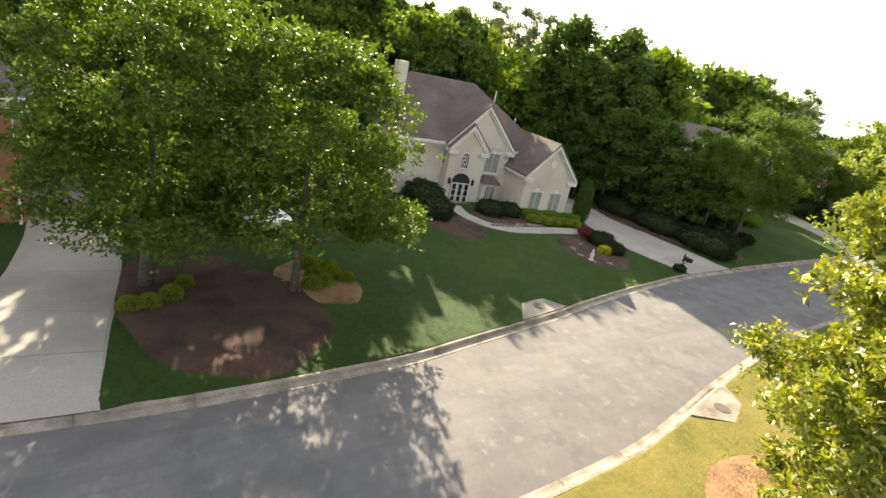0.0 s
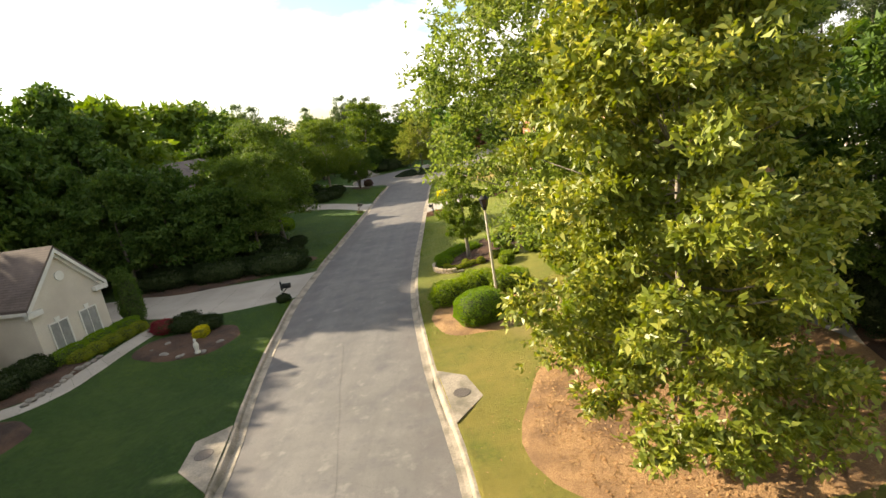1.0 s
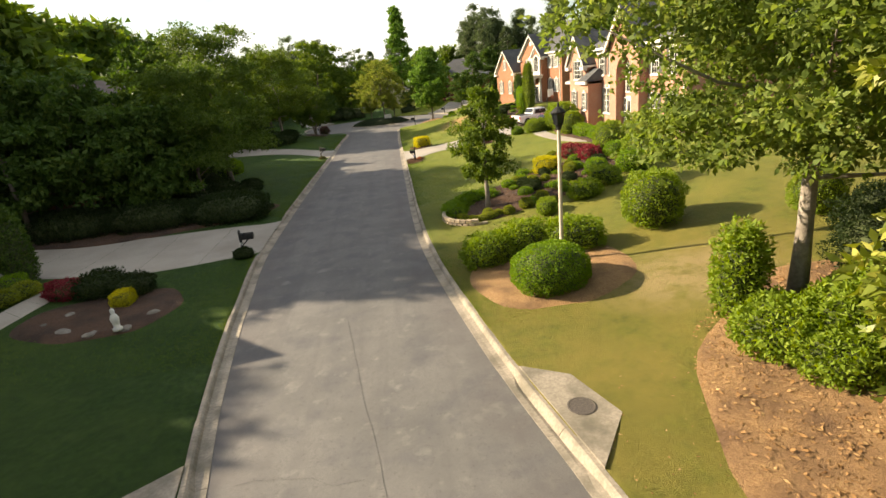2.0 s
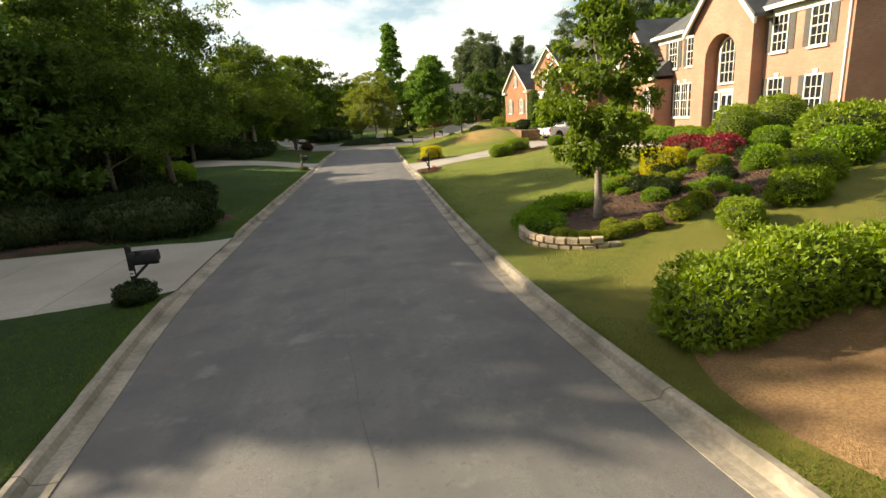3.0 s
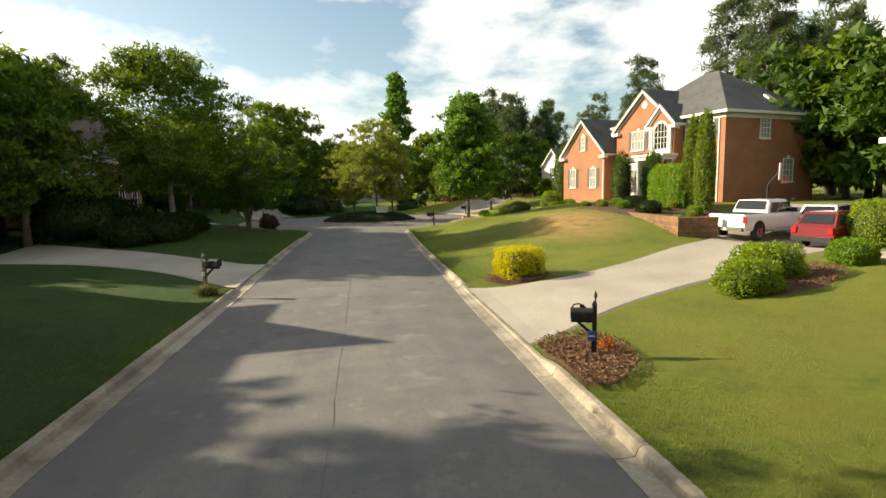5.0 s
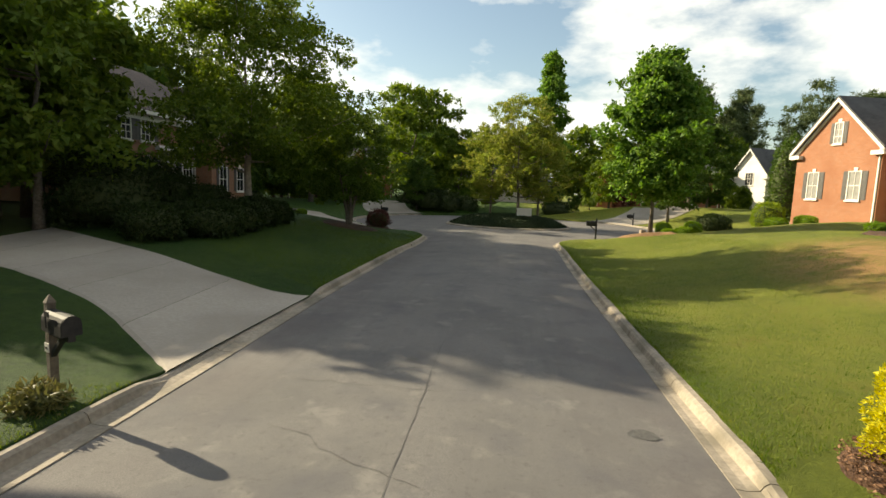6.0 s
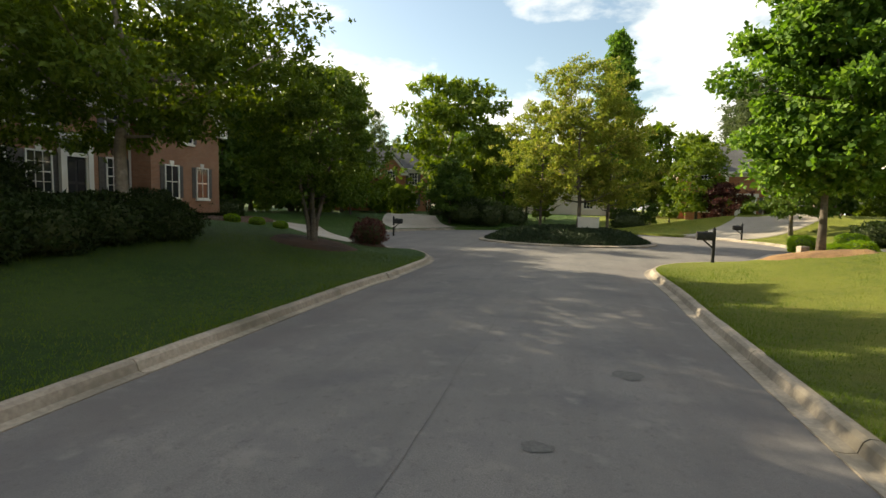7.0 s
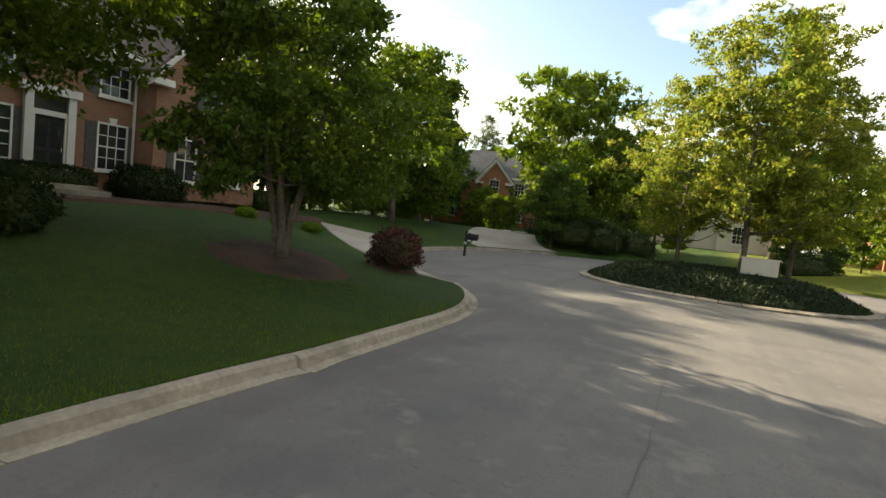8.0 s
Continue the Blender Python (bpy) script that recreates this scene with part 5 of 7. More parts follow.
def litter(name, label, cx, cy, rx, ry, n, size, mat, seed, turn=0.0, category="leaf litter", flat=0.35):
    """Dry fallen leaves lying on a bed."""
    g = np.random.default_rng(seed)
    a, u = g.uniform(0, 6.283, n), np.sqrt(g.uniform(0, 1, n))
    du, dv = rx * u * np.cos(a), ry * u * np.sin(a)
    x, y = cx + du * math.cos(turn) - dv * math.sin(turn), cy + du * math.sin(turn) + dv * math.cos(turn)
    x = np.array([max(p, kerb_r(q) + 0.1) for p, q in zip(x, y)])
    z = np.array([ground(p, q) for p, q in zip(x, y)]) + 0.12 + g.uniform(0, 0.03, n)
    lv = leaves(g, np.stack([x, y, z], 1), size, 0.45, 0.0)
    lv[:, :, 2] = z[:, None] + flat * (lv[:, :, 2] - z[:, None])
    tagged(new(name, quads_mesh(name, lv, [mat])), label, category, kind="stuff")


def grass_blades(name, label, edge, side, cuts, n, seed):
    """Loose blades standing in the lawn beside the kerb."""
    g = np.random.default_rng(seed)
    y = g.uniform(20, 89, n)
    d = 0.02 + 7.5 * g.random(n) ** 1.8
    keep = np.ones(n, bool)
    for a, b in cuts:
        keep &= (y < a - 0.6 - 0.75 * d) | (y > b + 0.6 + 0.75 * d)
    y, d = y[keep], d[keep]
    x = np.array([edge(v) for v in y]) + side * d
    z = np.array([ground(p, q) for p, q in zip(x, y)]) - 0.01
    lv = leaves(g, np.stack([x, y, z], 1), 0.062, 0.16, -2.2, None, True)
    tagged(new(name, quads_mesh(name, lv, [BLADE])), label, "grass", kind="stuff")


BLADE = leaf("grass_blade", (0.055, 0.10, 0.009), (0.105, 0.16, 0.016), (0.19, 0.19, 0.034), 0.35, 0.6)
grass_blades("grass_blades", "short mown grass blades along the shaded kerb", kerb_l, -1, CUTS_L, 110000, 51)
grass_blades("grass_blades", "short mown grass blades along the sunlit kerb", kerb_r, 1, CUTS_R + ((27.5, 36.0),), 110000, 52)
DRY = leaf("dry_leaf", (0.26, 0.13, 0.05), (0.42, 0.25, 0.11), (0.56, 0.40, 0.2), 0.1, 0.7)
litter("leaf_litter", "dry tan magnolia leaves scattered on pine straw", 13.9, 13.2, 4.8, 6.1, 4200, 0.13, DRY, 41)
litter("leaf_litter", "a few dry leaves blown over the lawn", 9.6, 12.5, 3.0, 5.0, 160, 0.10, DRY, 42)
CHIP = leaf("bark_chip", (0.10, 0.05, 0.027), (0.18, 0.095, 0.052), (0.29, 0.175, 0.105), 0.0, 0.85)
litter("bark_chips", "coarse dark bark chips on the planted bank", 12.2, 34.8, 5.2, 3.4, 6000, 0.085, CHIP, 46, 0.35, "bark chips", 0.6)
litter("bark_chips", "coarse brown bark chips round the mailbox post", 4.65, 54.5, 1.08, 1.7, 5200, 0.07, CHIP, 43, -0.35, "bark chips", 0.6)
litter("bark_chips", "coarse brown bark chips under the golden bush", 6.0, 63.2, 1.3, 1.0, 2600, 0.065, CHIP, 44, 0.2, "bark chips", 0.6)
litter("bark_chips", "coarse brown bark chips at the driveway corner", 13.0, 58.6, 2.35, 1.35, 3600, 0.07, CHIP, 45, 0.45, "bark chips", 0.6)


# ---- houses ----
def window(parent, x, y, z0, w, h, cols=2, rows=3, shutters=True, sill=True, pane=None, wide=0.4):
    """A sash window set on the wall plane y, seen from the side of lower y."""
    top = part("window", MB().box(x - w / 2, x + w / 2, y - 0.02, y + 0.05, z0, z0 + h), pane or GLASS, parent)
    fr, t = MB(), 0.075
    fr.box(x - w / 2 - t, x - w / 2, y - 0.07, y + 0.02, z0 - t, z0 + h + t)
    fr.box(x + w / 2, x + w / 2 + t, y - 0.07, y + 0.02, z0 - t, z0 + h + t)
    fr.box(x - w / 2, x + w / 2, y - 0.07, y + 0.02, z0 + h, z0 + h + t)
    fr.box(x - w / 2, x + w / 2, y - 0.07, y + 0.02, z0 - t, z0)
    part("frame", fr, WHITE, top, "white window frame")
    for k in range(1, cols):
        u = x - w / 2 + w * k / cols
        part("glazing_bar", MB().box(u - 0.018, u + 0.018, y - 0.045, y - 0.018, z0, z0 + h), WHITE, top)
    for k in range(1, rows):
        u = z0 + h * k / rows
        g = 0.03 if 2 * k == rows or (rows % 2 and k == rows // 2) else 0.016
        part("glazing_bar", MB().box(x - w / 2, x + w / 2, y - 0.05, y - 0.022, u - g, u + g), WHITE, top)
    if sill:
        part("sill", MB().box(x - w / 2 - 0.14, x + w / 2 + 0.14, y - 0.13, y + 0.01, z0 - 0.17, z0 - t), WHITE, top)
        part("lintel", MB().prism([(x - 0.12, y - 0.05, z0 + h + t), (x + 0.12, y - 0.05, z0 + h + t), (x + 0.12, y, z0 + h + t), (x - 0.12, y, z0 + h + t)],
                                  [(x - 0.17, y - 0.05, z0 + h + 0.3), (x + 0.17, y - 0.05, z0 + h + 0.3), (x + 0.17, y, z0 + h + 0.3), (x - 0.17, y, z0 + h + 0.3)]), WHITE, top)
    if shutters:
        for side in (-1, 1):
            c = x + side * (w / 2 + t + wide / 2 + 0.02)
            s = MB().box(c - wide / 2, c + wide / 2, y - 0.035, y + 0.01, z0 - 0.03, z0 + h + 0.05)
            k = z0 + 0.08
            while k < z0 + h - 0.1:
                s.box(c - wide / 2 + 0.05, c + wide / 2 - 0.05, y - 0.05, y - 0.035, k, k + 0.05)
                k += 0.11
            part("shutter", s, SHUTTER, parent, "dark louvred shutter")
    return top


def arch_window(parent, x, y, z0, w, h, trim=0.14):
    """A round-headed window with a fan of bars."""
    r, n = w / 2, 12
    def outline(g):
        return [(x - r - g, z0 - g), (x + r + g, z0 - g)] + [(x + (r + g) * math.cos(math.pi * k / n), z0 + h - r + (r + g) * math.sin(math.pi * k / n)) for k in range(n + 1)]
    top = part("arched_window", MB().prism([(a, y - 0.02, b) for a, b in outline(0)], [(a, y + 0.03, b) for a, b in outline(0)]), GLASS, parent)
    o, i, fr = outline(trim), outline(0), MB()
    for k in range(len(o)):
        j = (k + 1) % len(o)
        fr.prism([(i[k][0], y - 0.09, i[k][1]), (i[j][0], y - 0.09, i[j][1]), (o[j][0], y - 0.09, o[j][1]), (o[k][0], y - 0.09, o[k][1])],
                 [(i[k][0], y + 0.02, i[k][1]), (i[j][0], y + 0.02, i[j][1]), (o[j][0], y + 0.02, o[j][1]), (o[k][0], y + 0.02, o[k][1])])
    part("frame", fr, WHITE, top, "white arched frame")
    for k in (-1, 0, 1):
        part("glazing_bar", MB().box(x + k * w / 4 - 0.018, x + k * w / 4 + 0.018, y - 0.05, y - 0.02, z0, z0 + h - r * (0.05 if k == 0 else 0.15)), WHITE, top)
    for k in range(1, 4):
        part("glazing_bar", MB().box(x - r, x + r, y - 0.05, y - 0.02, z0 + (h - r) * k / 3 - 0.018, z0 + (h - r) * k / 3 + 0.018), WHITE, top)
    return top


def gable_block(parent, x0, x1, y0, y1, z0, eave, peak, wall, roof, over=0.4, front=True, back=True):
    """A block with its ridge running in depth and its gable to the street."""
    xm = 0.5 * (x0 + x1)
    prof = [(x0, z0), (x1, z0), (x1, eave), (xm, peak), (x0, eave)]
    part("wall", MB().prism([(a, y0, b) for a, b in prof], [(a, y1, b) for a, b in prof]), wall, parent)
    sl = (peak - eave) / (xm - x0)
    t = 0.16
    rf, trim = MB(), MB()
    for sx in (-1, 1):
        e = xm + sx * (xm - x0 + over)
        ze = eave - sl * over
        up = [(e, ze + 0.05), (xm, peak + 0.05), (xm, peak + 0.05 + t), (e, ze + 0.05 + t)]
        up = up if sx > 0 else up[::-1]
        rf.prism([(a, y0 - over, b) for a, b in up], [(a, y1 + 0.1, b) for a, b in up])
        rk = [(e, ze - 0.2), (xm, peak - 0.2), (xm, peak + 0.05), (e, ze + 0.05)]
        rk = rk if sx > 0 else rk[::-1]
        trim.prism([(a, y0 - over, b) for a, b in rk], [(a, y0 - over + 0.12, b) for a, b in rk])
        rk2 = [(e, ze - 0.42), (xm, peak - 0.42), (xm, peak - 0.2), (e, ze - 0.2)]
        rk2 = rk2 if sx > 0 else rk2[::-1]
        trim.prism([(a, y0 - 0.14, b) for a, b in rk2], [(a, y0 + 0.02, b) for a, b in rk2])
        trim.box(min(e, e - sx * 0.16), max(e, e - sx * 0.16), y0 - over, y1 + 0.1, ze - 0.14, ze + 0.05)
        ret0, ret1 = sorted((e, xm + sx * (xm - x0 - 0.55)))
        trim.box(ret0, ret1, y0 - over + 0.02, y0, ze - 0.34, ze - 0.06)
    part("roof", rf, roof, parent)
    part("eaves_trim", trim, WHITE, parent, "white eaves trim")


def hip_block(parent, x0, x1, y0, y1, z0, eave, ridge, wall, roof, over=0.45, run=None):
    part("wall", MB().box(x0, x1, y0, y1, z0, eave), wall, parent)
    a, b, c, d = x0 - over, x1 + over, y0 - over, y1 + over
    ym = 0.5 * (c + d)
    k = run if run is not None else 0.5 * (d - c)
    k = min(k, 0.5 * (b - a) - 0.05)
    r1, r2 = (a + k, ym, ridge), (b - k, ym, ridge)
    q = [(a, c, eave), (b, c, eave), (b, d, eave), (a, d, eave)]
    part("roof", MB().poly([q[0], q[1], r2, r1]).poly([q[1], q[2], r2]).poly([q[2], q[3], r1, r2]).poly([q[3], q[0], r1]).poly([q[3], q[2], q[1], q[0]]), roof, parent)
    tr = MB()
    tr.box(a - 0.02, b + 0.02, c - 0.05, c + 0.1, eave - 0.2, eave + 0.02)
    tr.box(a - 0.02, b + 0.02, d - 0.1, d + 0.05, eave - 0.2, eave + 0.02)
    tr.box(a - 0.05, a + 0.1, c, d, eave - 0.2, eave + 0.02)
    tr.box(b - 0.1, b + 0.05, c, d, eave - 0.2, eave + 0.02)
    tr.box(x0 - 0.06, x1 + 0.06, y0 - 0.08, y0, eave - 0.55, eave - 0.2)
    tr.box(x0 - 0.06, x0, y0, y1, eave - 0.55, eave - 0.2)
    tr.box(x1, x1 + 0.06, y0, y1, eave - 0.55, eave - 0.2)
    part("eaves_trim", tr, WHITE, parent, "white eaves trim")


def downpipe(parent, x, y, z0, z1):
    part("downpipe", MB().box(x - 0.05, x + 0.05, y - 0.09, y - 0.01, z0, z1).box(x - 0.06, x + 0.06, y - 0.3, y - 0.01, z0, z0 + 0.08), WHITE, parent)


def door(parent, x, y, z0, w, h, mat=BLACK, lights=True):
    top = part("door", MB().box(x - w / 2, x + w / 2, y - 0.03, y + 0.03, z0, z0 + h), mat, parent)
    fr = MB().box(x - w / 2 - 0.16, x - w / 2, y - 0.1, y + 0.02, z0, z0 + h + 0.2).box(x + w / 2, x + w / 2 + 0.16, y - 0.1, y + 0.02, z0, z0 + h + 0.2)
    fr.box(x - w / 2, x + w / 2, y - 0.1, y + 0.02, z0 + h, z0 + h + 0.2)
    part("door_frame", fr, WHITE, top)
    pn = MB()
    for sx in (-1, 1):
        for a, b in ((0.12, 0.42), (0.48, 0.92)):
            pn.box(x + sx * w * 0.24 - w * 0.17, x + sx * w * 0.24 + w * 0.17, y - 0.045, y - 0.03, z0 + h * a, z0 + h * b)
    part("door_panel", pn, GLASS if lights else mat, top)
    part("door_handle", MB().box(x + w * 0.42, x + w * 0.45, y - 0.08, y - 0.03, z0 + 0.95, z0 + 1.15), CHROME, top, "bright metal handle")
    return top


def column(parent, x, y, z0, z1, r=0.16):
    part("column", MB().lathe([(r * 1.5, z0), (r * 1.5, z0 + 0.12), (r, z0 + 0.2), (r * 0.9, z1 - 0.2), (r * 1.4, z1 - 0.1), (r * 1.4, z1)], 14, x, y), WHITE, parent, "white round column", True)


def orange_house():
    """Two-storey brick house; its front runs along the street, x from its far end to its near end."""
    h = empty("brick_house", pose(22.97, 63.95, -0.36, 0, 0, -89.7), "two-storey orange brick house with white trim and dark shutters", "house")
    hip_block(h, 7.5, 23.6, 0, 11, 0.2, 8.75, 13.3, ORANGE_BRICK, ROOF_GREY)
    gable_block(h, 3.1, 7.5, -0.9, 8, 0.5, 7.75, 10.2, ORANGE_BRICK, ROOF_GREY)
    part("wall", MB().box(-0.3, 3.1, 0.6, 9, 0.5, 5.75), ORANGE_BRICK, h)
    part("roof", MB().prism([(-0.8, 0.1, 5.75), (3.1, 0.1, 5.75), (3.1, 9.2, 5.75), (-0.8, 9.2, 5.75)], [(1.6, 2.4, 7.8), (3.1, 2.4, 7.8), (3.1, 7.4, 7.8), (1.6, 7.4, 7.8)]), ROOF_GREY, h)
    part("eaves_trim", MB().box(-0.9, 3.1, -0.02, 0.6, 5.5, 5.75).box(-0.9, -0.7, 0.6, 9.2, 5.5, 5.75), WHITE, h)
    part("roof", MB().prism([(7.2, -1.75, 5.95), (9.6, -1.75, 5.95), (9.6, 0, 5.95), (7.2, 0, 5.95)], [(7.5, -0.3, 7.0), (9.2, -0.3, 7.0), (9.2, 0, 7.0), (7.5, 0, 7.0)]), ROOF_GREY, h)
    part("eaves_trim", MB().box(7.1, 9.7, -1.8, -1.6, 5.72, 5.96), WHITE, h)
    part("wall", MB().box(7.5, 9.4, -1.4, 0, 0.6, 5.72), ORANGE_BRICK, h)
    # entrance: a tall recessed arch under a street gable
    x0, x1, w0, w1 = 12.8, 18.2, 14.1, 16.9
    xm, zc, r, n = 15.5, 6.5, 1.4, 12
    arcs = [(xm + r * math.cos(math.pi * k / n), zc + r * math.sin(math.pi * k / n)) for k in range(n + 1)]
    f = MB()
    f.box(x0, w0, -0.75, 0, 0.6, 8.75)
    f.box(w1, x1, -0.75, 0, 0.6, 8.75)
    for (a, b), (c, d) in zip(arcs, arcs[1:]):
        f.prism([(a, -0.75, b), (a, -0.75, 8.75), (c, -0.75, 8.75), (c, -0.75, d)], [(a, 0, b), (a, 0, 8.75), (c, 0, 8.75), (c, 0, d)])
    f.prism([(x0, -0.75, 8.75), (x1, -0.75, 8.75), (xm, -0.75, 11.6)], [(x0, 3, 8.75), (x1, 3, 8.75), (xm, 3, 11.6)])
    part("wall", f, ORANGE_BRICK, h)
    rf, tr = MB(), MB()
    for sx in (-1, 1):
        e = xm + sx * 3.25
        ze = 8.75 - 0.5 * 2.85 / 2.75
        up = [(e, ze + 0.05), (xm, 11.65), (xm, 11.82), (e, ze + 0.22)]
        lo = [(e, ze - 0.3), (xm, 11.3), (xm, 11.65), (e, ze + 0.05)]
        up, lo = (up, lo) if sx > 0 else (up[::-1], lo[::-1])
        rf.prism([(a, -1.2, b) for a, b in up], [(a, 5, b) for a, b in up])
        tr.prism([(a, -1.2, b) for a, b in lo], [(a, -1.05, b) for a, b in lo])
    part("roof", rf, ROOF_GREY, h)
    part("eaves_trim", tr, WHITE, h, "white gable trim")
    door(h, 15.5, -0.06, 2.2, 1.1, 2.3, WHITE)
    arch_window(h, 15.5, -0.05, 5.1, 1.5, 2.5)
    for x in (14.55, 16.45):
        window(h, x, -0.05, 2.3, 0.45, 2.2, 1, 4, False, sill=False)
    # windows
    window(h, 5.5, -0.9, 6.15, 1.75, 1.6, 4, 4)
    window(h, 4.4, -0.9, 3.4, 0.95, 1.5, 3, 4)
    window(h, 8.5, -1.4, 3.4, 0.8, 1.5, 3, 4, wide=0.3)
    for x in (9.4, 11.6):
        window(h, x, 0, 6.45, 0.95, 1.8, 3, 4)
    for x in (10.1, 10.98, 11.86):
        window(h, x, 0, 3.1, 0.74, 2.15, 3, 4, False)
    for x in (9.48, 12.48):
        part("shutter", MB().box(x - 0.17, x + 0.17, -0.04, 0.01, 3.05, 5.3), SHUTTER, h, "dark louvred shutter")
    for x in (19.3, 21.8):
        window(h, x, 0, 6.45, 0.95, 1.75, 3, 4)
        window(h, x, 0, 2.8, 1.0, 2.2, 3, 4)
    downpipe(h, 23.4, 0, 0.6, 8.6)
    downpipe(h, -0.1, 0.6, 0.6, 5.5)
    side = empty("side_wall", pose(23.6, 0, 0, 0, 0, 90), "", "")
    side.parent = h
    for x in (3.0, 7.4):
        window(side, x, 0, 6.45, 0.95, 1.75, 3, 4, False)
        window(side, x, 0, 0.9, 1.0, 1.3, 3, 3, False)
    return h


def red_house():
    h = empty("brick_house", pose(23.05, 101.75, -0.35, 0, 0, -76.6) @ Matrix.Scale(0.94, 4), "two-storey red brick house with a white arched entrance", "house")
    hip_block(h, 9.6, 22.4, 0, 11.2, 0.2, 10.0, 14.6, RED_BRICK, ROOF_GREY)
    gable_block(h, 2.6, 9.7, -1.6, 9, 1.2, 7.7, 11.1, RED_BRICK, ROOF_GREY)
    gable_block(h, 10.3, 17.9, -0.6, 6, 1.2, 9.7, 12.9, RED_BRICK, ROOF_GREY)
    gable_block(h, 15.2, 18.2, -1.1, 2, 1.2, 9.7, 11.2, RED_BRICK, ROOF_GREY, 0.3)
    # white entrance surround with an arched window over the porch
    part("surround", MB().box(15.5, 15.85, -1.35, -1.1, 3.0, 9.3).box(17.65, 18.0, -1.35, -1.1, 3.0, 9.3).box(15.85, 17.65, -1.3, -1.1, 6.7, 7.2), WHITE, h, "white painted surround")
    arch_window(h, 16.75, -1.15, 7.3, 1.5, 2.3, 0.2)
    part("porch_roof", MB().box(15.1, 18.5, -2.7, -1.1, 6.3, 6.7).box(14.9, 18.7, -2.85, -1.1, 6.6, 6.8), WHITE, h)
    for x in (15.4, 18.2):
        column(h, x, -2.45, 2.6, 6.3, 0.17)
        column(h, x, -1.35, 2.6, 6.3, 0.17)
    part("porch_floor", MB().box(14.9, 18.7, -2.9, -1.1, 1.4, 2.6), CONCRETE, h)
    door(h, 16.75, -1.12, 2.6, 1.1, 2.4, BLACK)
    bay = [(12.0, -0.6), (12.6, -1.5), (14.4, -1.5), (15.0, -0.6)]
    part("bay_window", MB().prism([(a, b, 1.6) for a, b in bay], [(a, b, 6.3) for a, b in bay]), WHITE, h, "white panelled bay window")
    part("bay_roof", MB().prism([(a, b, 6.3) for a, b in ((11.8, -0.6), (12.5, -1.7), (14.5, -1.7), (15.2, -0.6))], [(a, b, 7.1) for a, b in ((13.0, -0.6), (13.1, -0.8), (13.9, -0.8), (14.0, -0.6))]), ROOF_GREY, h)
    for x in (13.0, 14.0):
        window(h, x, -1.5, 3.4, 0.62, 2.1, 2, 4, False, sill=False, pane=BLIND)
    window(h, 13.3, -0.6, 7.5, 1.5, 1.7, 4, 2, pane=BLIND)
    for x in (18.95, 20.8):
        window(h, x, 0, 7.8, 0.95, 1.8, 2, 2, pane=BLIND)
        window(h, x, 0, 4.2, 0.95, 1.8, 2, 2, pane=BLIND)
    window(h, 6.15, -1.6, 8.0, 0.6, 1.4, 2, 3, pane=BLIND, wide=0.3)
    window(h, 4.4, -1.6, 4.0, 0.9, 1.9, 2, 2, pane=BLIND)
    window(h, 7.9, -1.6, 4.0, 0.9, 1.9, 2, 2, pane=BLIND)
    part("round_vent", MB().tube([(14.1, -0.66, 11.6), (14.1, -0.6, 11.6)], [0.35, 0.35], 18), WHITE, h, "round white attic vent")
    downpipe(h, 9.55, -1.6, 1.3, 7.5)
    downpipe(h, 21.85, 0, 1.3, 9.8)
    # gable side with its windows
    side = empty("side_wall", pose(22.4, 0, 0, 0, 0, 90), "", "")
    side.parent = h
    window(side, 4.6, 0, 7.9, 1.1, 1.6, 3, 4, False, pane=BLIND)
    window(side, 7.7, 0, 4.2, 1.2, 1.9, 3, 4, False, pane=BLIND)
    for x in (2.4, 4.6, 6.6, 8.6):
        window(side, x, 0, 1.5, 0.8, 0.9, 2, 2, False)
    part("skylight", MB().prism([(21.5, 6.6, 11.0), (21.5, 7.2, 11.0), (20.6, 7.2, 11.72), (20.6, 6.6, 11.72)], [(21.55, 6.6, 11.16), (21.55, 7.2, 11.16), (20.65, 7.2, 11.88), (20.65, 6.6, 11.88)]), WHITE, h)
    return h


